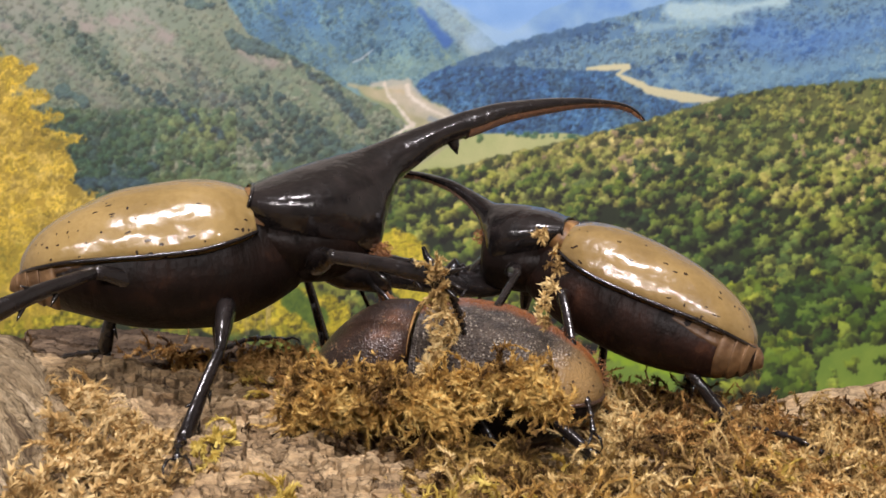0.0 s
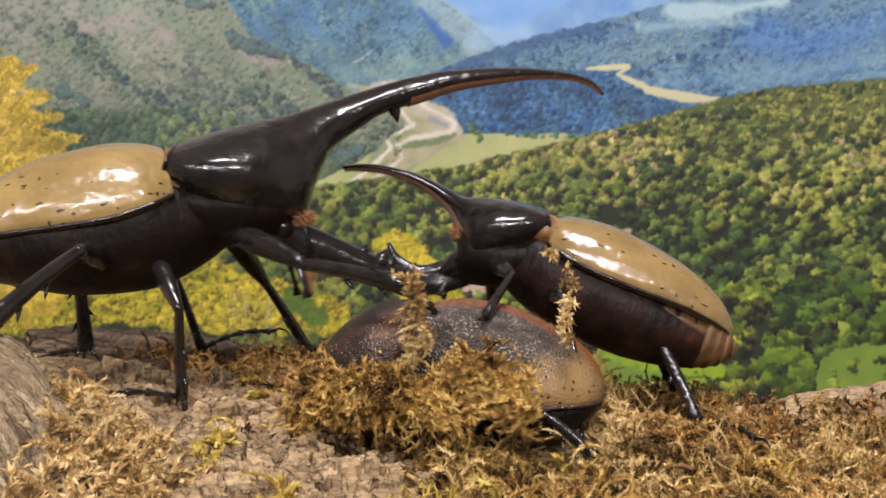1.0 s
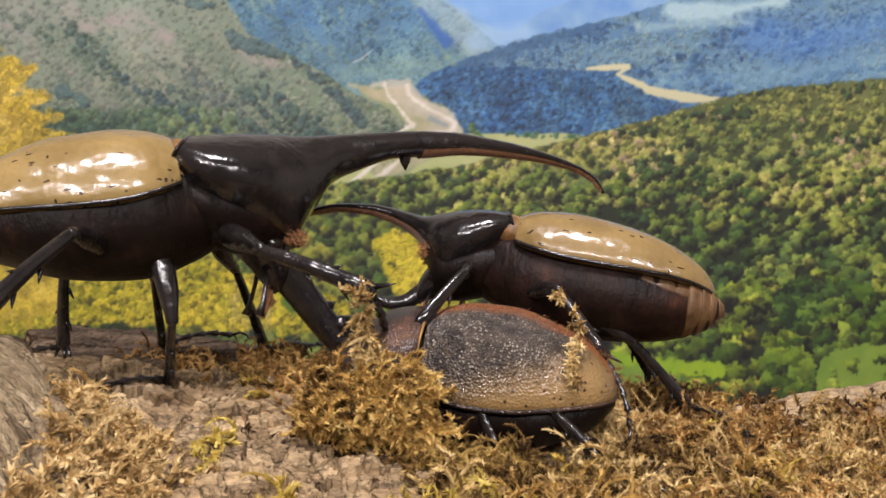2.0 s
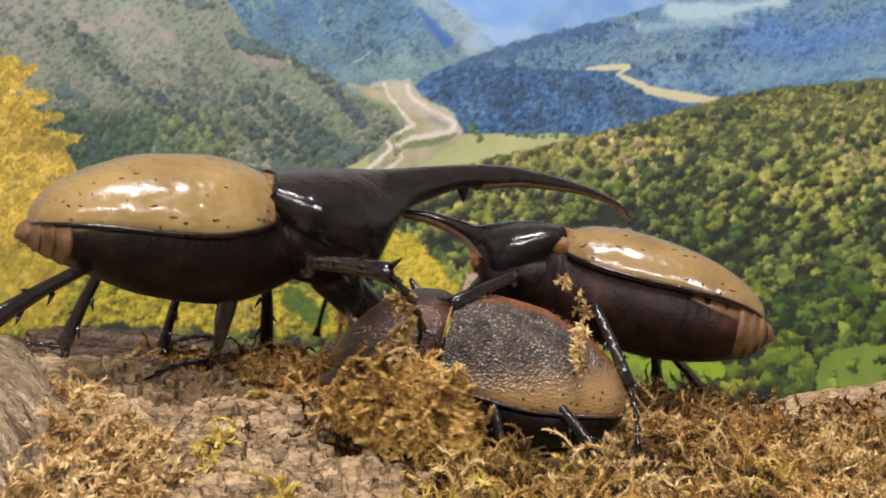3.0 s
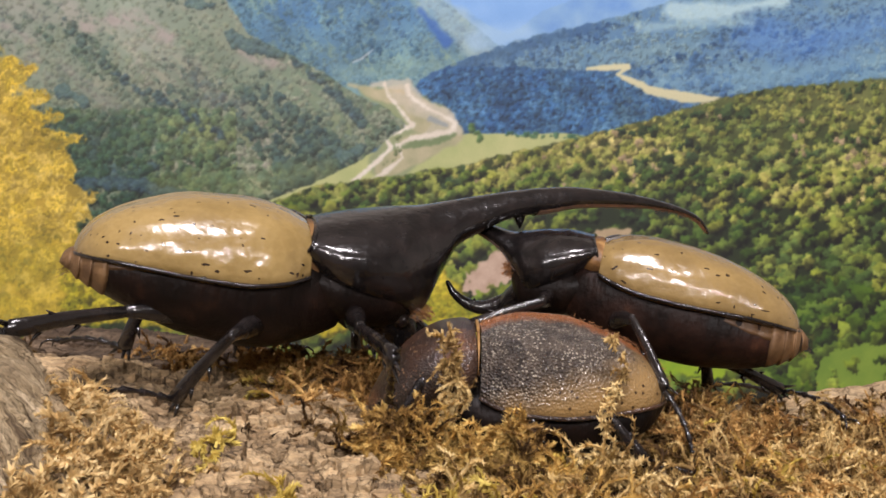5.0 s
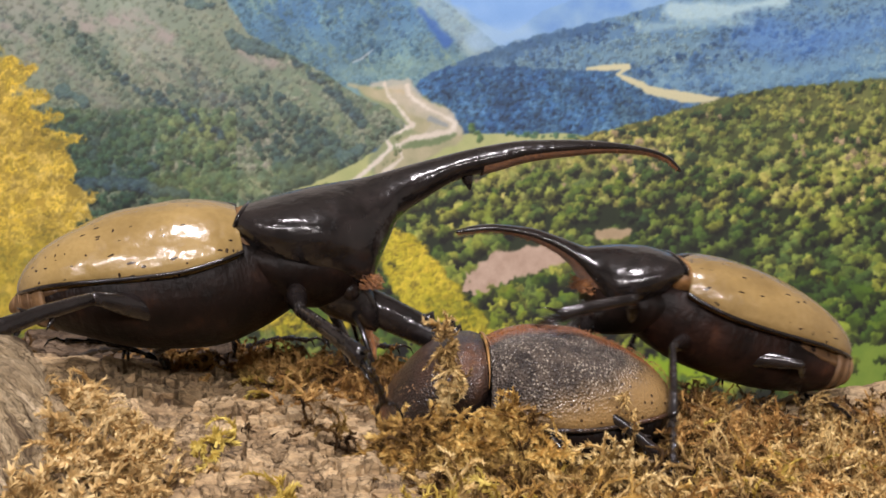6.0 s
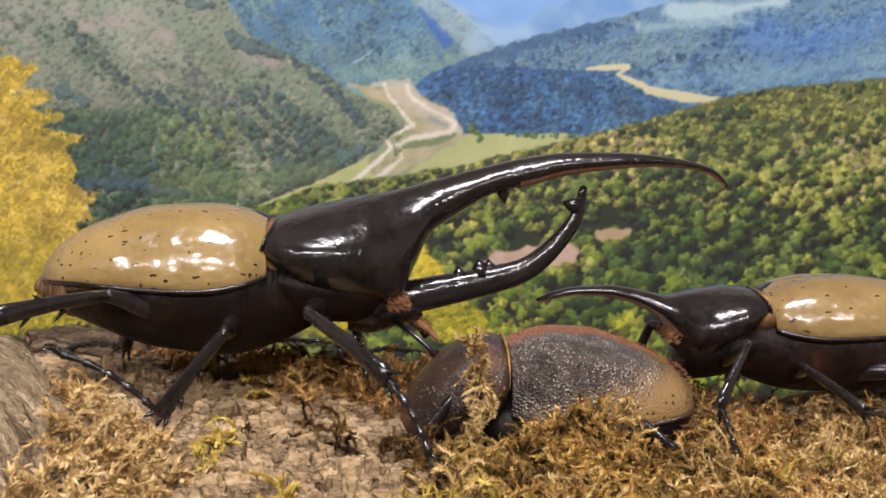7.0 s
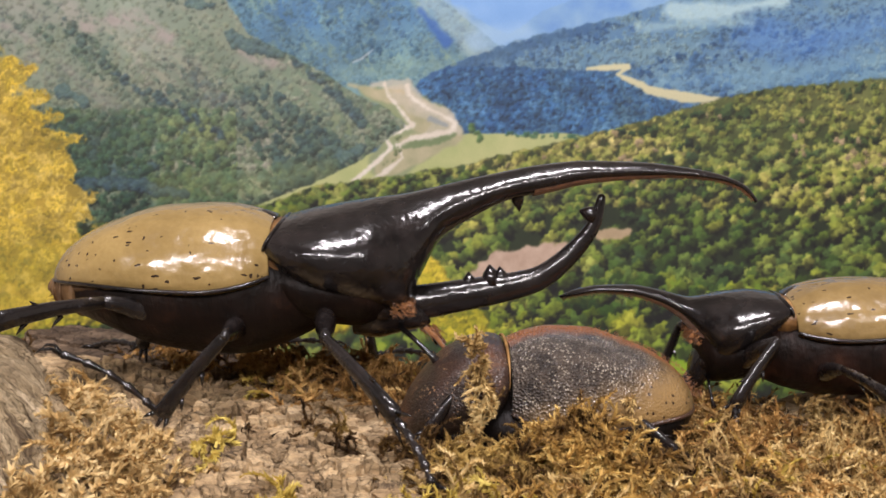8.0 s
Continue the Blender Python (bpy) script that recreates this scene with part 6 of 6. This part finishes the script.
SMALL_FRONT_KNEE = [
    (0, 15.4, 0.2, 33.6), (0.5, 14.8, -1.1, 33.8), (1, 14, -3.3, 34.1), (1.2, 4.2, -3.5, 36.2), (1.5, 3.6, -4.1, 35.1), (2.8, 9.4, -4.2, 34.9),
    (3, 14.6, -3.7, 33.9), (3.5, 16.4, -2.7, 34.3), (4, 20.7, -1.1, 30.5), (4.5, 19.5, -0.7, 29), (5.8, 25.2, -3, 27.2), (6, 38.4, -7.2, 29.8),
    (6.2, 47, -7.6, 26.4), (6.5, 58, -10, 20.5), (7, 62.6, -6, 20.2), (7.5, 66.8, -5.4, 20.6), (8, 68.7, -4.8, 20.5),]
SMALL_FRONT_FOOT = [
    (0, 8.5, -11.3, 24.9), (0.5, 9, -13.4, 25.3), (1, 8.3, -17, 28.3), (1.2, -6, -12, 27.3), (1.5, -5.5, -12.9, 25.2), (2.8, -2.7, -11.4, 27.2),
    (3, 1.8, -12.3, 29.6), (3.5, 3.5, -11.6, 31.2), (4, 5.9, -2, 24.3), (4.5, 4.8, -2.5, 23), (5.8, 9.6, -3, 23.8), (6, 23.1, -11.3, 27.2),
    (6.2, 43.5, -22.2, 20.7), (6.5, 52.1, -17.2, 7.5), (7, 54.7, -15.3, 9.8), (7.5, 58.2, -14.6, 10.8), (8, 59.8, -7.4, 7.5),]
SMALL_FRONT_TOE = [
    (0, 1.9, -4.3, 16.2), (0.5, 1.8, -6.7, 16.8), (1, 0.7, -11.8, 19.2), (1.2, -12.1, -4.5, 18.7), (1.5, -12.1, -5.7, 16.6), (2.8, -7.5, -3.2, 18.3),
    (3, -1.6, -2.5, 21.8), (3.5, -0.5, -3.4, 22), (4, 0.7, 7.5, 17.1), (4.5, 0.7, 7.6, 15.8), (5.8, 1.9, 4.5, 16.5), (6, 17.2, -1.9, 20.4),
    (6.2, 43.6, -18.2, 8.3), (6.5, 55.2, -29.1, 2), (7, 55.3, -28.7, 1.8), (7.5, 55.4, -28.2, 1.8), (8, 57.6, -20.5, -1.1),]
SMALL_MID_KNEE = [
    (0, 24.5, -3.7, 30.3), (0.5, 25.3, -4.5, 30.5), (1, 23.8, -4.8, 30.5), (1.2, 25.6, -4, 30.4), (1.5, 20.9, -4.7, 34), (2.8, 30.2, -4.7, 26.4),
    (3, 31.2, -5.9, 27.8), (3.5, 33.6, -4.9, 31.7), (4, 39.8, -2.9, 29), (4.5, 39.2, -3.3, 23.7), (5.8, 40.1, -1.7, 23.4), (6, 47.2, -5, 19.4),
    (6.2, 58.6, -5.2, 23.6), (6.5, 69.1, -1.2, 22.7), (7, 75, -5.8, 14.8), (7.5, 81.8, -6.2, 14.3), (8, 81.8, -6.4, 15),]
SMALL_MID_FOOT = [
    (0, 25.8, -14.1, 16.9), (0.5, 25.7, -17.4, 19.5), (1, 25.5, -16.2, 18), (1.2, 31.1, -15.3, 19), (1.5, 30.9, -9.3, 21.1), (2.8, 37.2, -10, 11.8),
    (3, 37.3, -11.1, 12.8), (3.5, 34.9, -21.2, 27), (4, 39.6, -19.6, 25.6), (4.5, 45.1, -17.6, 16.7), (5.8, 41.1, -10.8, 9.1), (6, 44.8, -17.6, 8.2),
    (6.2, 66.2, -18.6, 16.4), (6.5, 72, -14.9, 13.2), (7, 80.9, -21.1, 10.4), (7.5, 85.5, -22.8, 13.1), (8, 84.1, -23.2, 14.3),]
SMALL_MID_TOE = [
    (0, 27.8, -25.3, 7.2), (0.5, 30, -15.6, 5.3), (1, 25.8, -19.8, 3.4), (1.2, 33.1, -15.4, 4.1), (1.5, 34, -13.1, 6.9), (2.8, 37, -24.4, 8),
    (3, 36.8, -23.1, 3.8), (3.5, 42.3, -18.6, 14.2), (4, 47.3, -15.6, 13.3), (4.5, 52.1, -23.5, 4.8), (5.8, 37.9, -26.6, -1), (6, 41.7, -31.3, 0),
    (6.2, 77, -17.4, 5.9), (6.5, 79.9, -8.6, 1.8), (7, 92, -13.7, 3.5), (7.5, 95.7, -15.4, 5.2), (8, 95.2, -16.4, 6.7),]
SMALL_HIND_KNEE = [
    (0, 48.4, 1.4, 17.4), (0.5, 45.8, 1.3, 15.8), (1, 45.1, 2.7, 17.3), (1.2, 40.7, 1.8, 20.5), (1.5, 40.2, 1.8, 21.4), (2.8, 48, 2.5, 22.8),
    (3, 48.7, -5.3, 24.2), (3.5, 54.2, -2.9, 33.2), (4, 60.3, 2.9, 20.1), (4.5, 59.6, 3.3, 19.1), (5.8, 65.4, 1.7, 19), (6, 65.7, -5.1, 21.2),
    (6.2, 66.3, -7.1, 19.3), (6.5, 91.6, -1.7, 18), (7, 95.9, -3, 15.9), (7.5, 104.2, 2.2, 14.6), (8, 101.4, -3.8, 16.1),]
SMALL_HIND_FOOT = [
    (0, 60.2, -3.8, 1.9), (0.5, 55.9, -9.8, 2.1), (1, 53.1, -4.5, 2.4), (1.2, 53.7, -5.7, 7.2), (1.5, 52.4, 0.5, 4.4), (2.8, 58.1, 16.6, 2.4),
    (3, 60.3, 23.3, 2.6), (3.5, 74.3, 19.7, 19.5), (4, 76.3, -2.2, 8.8), (4.5, 76.7, 8.7, 5.3), (5.8, 80, 22.9, 2.7), (6, 82.5, 18.3, 2.6),
    (6.2, 86.3, 10.9, 2.1), (6.5, 107.2, 9.8, 2.5), (7, 114.4, 9.2, 2.6), (7.5, 119.6, 9.6, 2.5), (8, 119.6, 9.5, 2.5),]
SMALL_HIND_TOE = [
    (0, 76.3, -25.1, 0.6), (0.5, 75.5, -25.3, 0.6), (1, 58.1, -25.5, 5.6), (1.2, 57.5, -27.4, 7.4), (1.5, 58.5, -20.5, 4.6), (2.8, 64.5, -4.3, -0.7),
    (3, 67.2, 3.1, -2.5), (3.5, 92.8, 8.9, 6.6), (4, 79.8, -24.1, 9.6), (4.5, 81.6, -12.8, 5), (5.8, 88.1, -4, 0.3), (6, 88.4, -6.4, 0),
    (6.2, 94, -9.6, 1), (6.5, 108.6, -12.2, 4.2), (7, 115.1, -12.7, 4.4), (7.5, 119.7, -12.4, 4.2), (8, 119.8, -12.4, 4.3),]
CLUMP_PLACES = [
[
    (0, -2.5, -31, 15.5), (0.5, -2.5, -31, 15.5), (1, -2, -31, 15.5), (1.2, -10.7, -31, 17.6), (1.5, -10.2, -31, 15), (2.8, -9.7, -31, 16),
    (3, -4.5, -31, 15), (3.5, 6.8, -31, 11.8), (4, 4.8, -31, 2.6), (4.5, 2.7, -31, 1), (5.8, 1.7, -31, 2.1), (6, 4.8, -31, 2.6), (6.5, 7.9, -31, -3.3),
    (8, 7.9, -31, -3.3),],
[
    (0, -19.5, -24, 13.5), (1, -18, -24, 13.5), (1.2, -16.7, -31, 16.1), (1.5, -16.2, -33, 14), (2.8, -14.7, -33, 15.5), (3, -10.6, -33, 14.5),
    (3.5, -5, -33, 12.4), (4, -6.6, -33, 6), (4.5, -6.1, -33, 5), (5.8, -3.5, -33, 3.9), (6, -2.5, -33, 2.8), (6.5, 28.3, -33, 5), (8, 28.3, -33, 5),],
[
    (0, 14.9, -32, 18.9), (1, 10.8, -32, 18.9), (1.2, -5, -32, 13.1), (1.5, -5, -32, 10.5), (2.8, -5.5, -32, 11), (3, 1.6, -32, 11.5),
    (3.5, 17.1, -32, 10), (4, 18.2, -32, 3), (4.5, 18.2, -32, 2.5), (5.8, 16.1, -32, 4.6), (6, 16.1, -32, 6.2), (6.2, 18.2, -32, 4.6),
    (6.5, 20.8, -32, 0.3), (8, 20.8, -32, 0.3),],
[
    (0, -0.9, -26, 30.2), (1, -5.6, -26, 28.1), (1.2, -14, -26, 25.9), (1.5, -15.1, -26, 25.9), (2.8, -15.1, -26, 24.8), (3, -7.8, -26, 23.8),
    (3.5, -6.7, -26, 21.6), (4, 1.2, -26, 19.5), (4.5, 1.7, -26, 18.4), (5.8, 0.6, -26, 16.2), (6, 0.6, -26, 19.5), (6.2, 0.6, -26, 19.5),
    (6.5, 5.4, -26, 16.2), (7, 6.4, -26, 16.2), (8, 6.4, -26, 16.2),],
[
    (0, 19.9, -22, 38), (0.5, 19.5, -22, 39.1), (1, 22.9, -22, 34.8), (1.2, 21.4, -22, 32.6), (1.5, 24.7, -22, 26.1), (2.8, 23.6, -22, 28.3),
    (3, 25.4, -22, 29.4), (3.5, 32.8, -22, 20.6), (4, 33.9, -22, 20.6), (4.5, 32.8, -22, 20.1), (5.8, 33.1, -22, 9.6), (6, 35.3, -22, 6.2),
    (8, 36.4, -22, 5.6),],
]
CLUMP_TIPS = [
[
    (0, 0, 0, 0), (0.5, 0, 0, 0), (1, 0, 0, 0), (1.2, -19, -16, 25), (1.5, -19, -16, 25), (2.8, -19, -16, 25), (3, -52, -8, 43), (3.5, -77, -44, 25),
    (4, -77, -44, 25), (4.5, -77, -44, 25), (5.8, -77, -44, 25), (6, -77, -44, 25), (6.5, -77, -44, 25), (8, -77, -44, 25),],
[
    (0, 0, 0, 0), (1, 0, 0, 0), (1.2, 13, 5, -28), (1.5, 13, 5, -28), (2.8, 13, 5, -28), (3, 7, 19, -34), (3.5, 18, 56, -20), (4, 18, 56, -20),
    (4.5, 18, 56, -20), (5.8, 18, 56, -20), (6, 18, 56, -20), (6.5, 9, 31, -32), (8, 9, 31, -32),],
[
    (0, 0, 0, 0), (1, 1, 31, 22), (1.2, -14, 65, 20), (1.5, -14, 65, 20), (2.8, -14, 65, 20), (3, 2, 34, -12), (3.5, -22, 65, 2), (4, -22, 65, 2),
    (4.5, -22, 65, 2), (5.8, -22, 65, 2), (6, -22, 65, 2), (6.2, -22, 65, 2), (6.5, -22, 65, 2), (8, -22, 65, 2),],
[
    (0, 0, 0, 0), (1, 6, 3, -2), (1.2, 0, 2, 7), (1.5, 0, 2, 7), (2.8, 0, 2, 7), (3, -1, 7, 2), (3.5, -1, 7, 2), (4, 6, -0, 3), (4.5, 6, -0, 3),
    (5.8, 6, -0, 3), (6, 6, -0, 3), (6.2, 6, -0, 3), (6.5, -3, 0, -5), (7, -3, 0, -5), (8, -3, 0, -5),],
[
    (0, 0, 0, 0), (0.5, 0, 0, 0), (1, -7, -8, 4), (1.2, -7, -8, 4), (1.5, -7, -8, 4), (2.8, -7, -8, 4), (3, -7, -8, 4), (3.5, -1, 7, 6), (4, -1, 7, 6),
    (4.5, -1, 7, 6), (5.8, -1, 7, 6), (6, -1, 7, 6), (8, -1, 7, 6),],
]


def chain(hip, knee, foot, lengths):
    """A knee and a foot with the bones' true lengths, near those wished for."""
    lf, lt, _ = lengths
    way = foot - hip
    d = min(max(way.length, abs(lf - lt) * 1.05), (lf + lt) * 0.995)
    way = way.normalized()
    foot = hip + way * d
    a = (lf * lf - lt * lt + d * d) / (2 * d)
    out = knee - hip
    out = (out - way * out.dot(way)).normalized()
    return hip + way * a + out * math.sqrt(max(lf * lf - a * a, 0)), foot


def along(start, end, up):
    x = (end - start).normalized()
    y = up.cross(x).normalized()
    z = x.cross(y)
    m = Matrix((x, y, z)).transposed().to_4x4()
    m.translation = start
    return m


STEPS = [round(0.1 * k, 1) for k in range(81)]


def body_pose(place, turn, t):
    p, (yaw, pitch, roll) = glide(place, t) * MM, glide(turn, t)
    return Matrix.Translation(p) @ pose(0, 0, 0, 0, 0, yaw) @ pose(0, 0, 0, 0, -pitch, 0) @ pose(0, 0, 0, roll, 0, 0)


def move_beetle(parts, place, turn, neck, near_legs, near, splay):
    """Body, chest, head and legs. near_legs: rows of knee, foot and toe; the other legs stand wherever the log is."""
    beetle, chest, head, head_at, limbs = parts
    bodies = {t: body_pose(place, turn, t) for t in STEPS}
    walk(beetle, [(t, bodies[t]) for t in STEPS])
    bend = {t: glide(neck, t) for t in STEPS}
    chests = {t: pose(0, 0, 0, 0, -bend[t][0], 0) for t in STEPS}
    walk(chest, [(t, chests[t]) for t in STEPS])
    if head_at.length > 0:
        walk(head, [(t, chests[t] @ Matrix.Translation(head_at) @ pose(0, 0, 0, 0, -bend[t][1], 0)) for t in STEPS])
    for (name, side), (frame_of, hip, lengths, bones) in limbs.items():
        rows = ([], [], [])
        rest = None
        for t in STEPS:
            inv = bodies[t].inverted()
            at = (chests[t] @ hip) if frame_of == "t" else hip
            if side == near and name in near_legs:
                knee, foot, toe = (inv @ Vector(glide(k, t) * MM) for k in near_legs[name])
            else:
                ahead, out = splay[name]
                wish = bodies[t] @ (Vector((ahead, (1 if hip.y > 0 else -1) * out, 0)) * MM + at)
                if rest is None or (wish.xy - rest.xy).length > 0.009:
                    rest = wish if rest is None else rest.lerp(wish, 0.45)
                rest = Vector((rest.x, rest.y, float(log_height(rest.x, rest.y)) + 0.002))
                foot = inv @ rest
                knee = (at + foot) / 2 + Vector((0, (1 if hip.y > 0 else -1) * 0.004, 0.02))
                toe = foot + Vector((math.copysign(0.7, ahead) * lengths[2], (1 if hip.y > 0 else -1) * 0.5 * lengths[2], -0.002))
            knee, foot = chain(at, knee, foot, lengths)
            up = Vector((0, 0, 1))
            for row, a, b in zip(rows, (at, knee, foot), (knee, foot, toe)):
                row.append((t, along(a, b, up if abs((b - a).normalized().z) < 0.98 else Vector((1, 0, 0)))))
        for bone, row in zip(bones, rows):
            walk(bone, row)


def move_clump(ob, place, tip):
    rows = []
    for t in STEPS:
        p, (rx, ry, rz) = glide(place, t) * MM, glide(tip, t)
        rows.append((t, Matrix.Translation(p) @ pose(0, 0, 0, rx, ry, rz)))
    walk(ob, rows)


def motions():
    move_beetle(big, BIG_PLACE, BIG_TURN, BIG_NECK, dict(front=(BIG_FRONT_KNEE, BIG_FRONT_FOOT, BIG_FRONT_TOE), mid=(BIG_MID_KNEE, BIG_MID_FOOT, BIG_MID_TOE),
                hind=(BIG_HIND_KNEE, BIG_HIND_FOOT, BIG_HIND_TOE)), 1, dict(front=(12, 22), mid=(2, 22), hind=(-16, 18)))
    move_beetle(small, SMALL_PLACE, SMALL_TURN, SMALL_NECK, dict(front=(SMALL_FRONT_KNEE, SMALL_FRONT_FOOT, SMALL_FRONT_TOE), mid=(SMALL_MID_KNEE, SMALL_MID_FOOT, SMALL_MID_TOE),
                hind=(SMALL_HIND_KNEE, SMALL_HIND_FOOT, SMALL_HIND_TOE)), 1, dict(front=(8, 16), mid=(-2, 16), hind=(-18, 14)))
    move_beetle(hen, HEN_PLACE, HEN_TURN, [(0, 0, 0), (8, 0, 0)], {}, 1, dict(front=(3, 7), mid=(-15, 9), hind=(-25, 7)))
    for ob, place, tip in zip(clumps, CLUMP_PLACES, CLUMP_TIPS):
        move_clump(ob, place, tip)


motions()
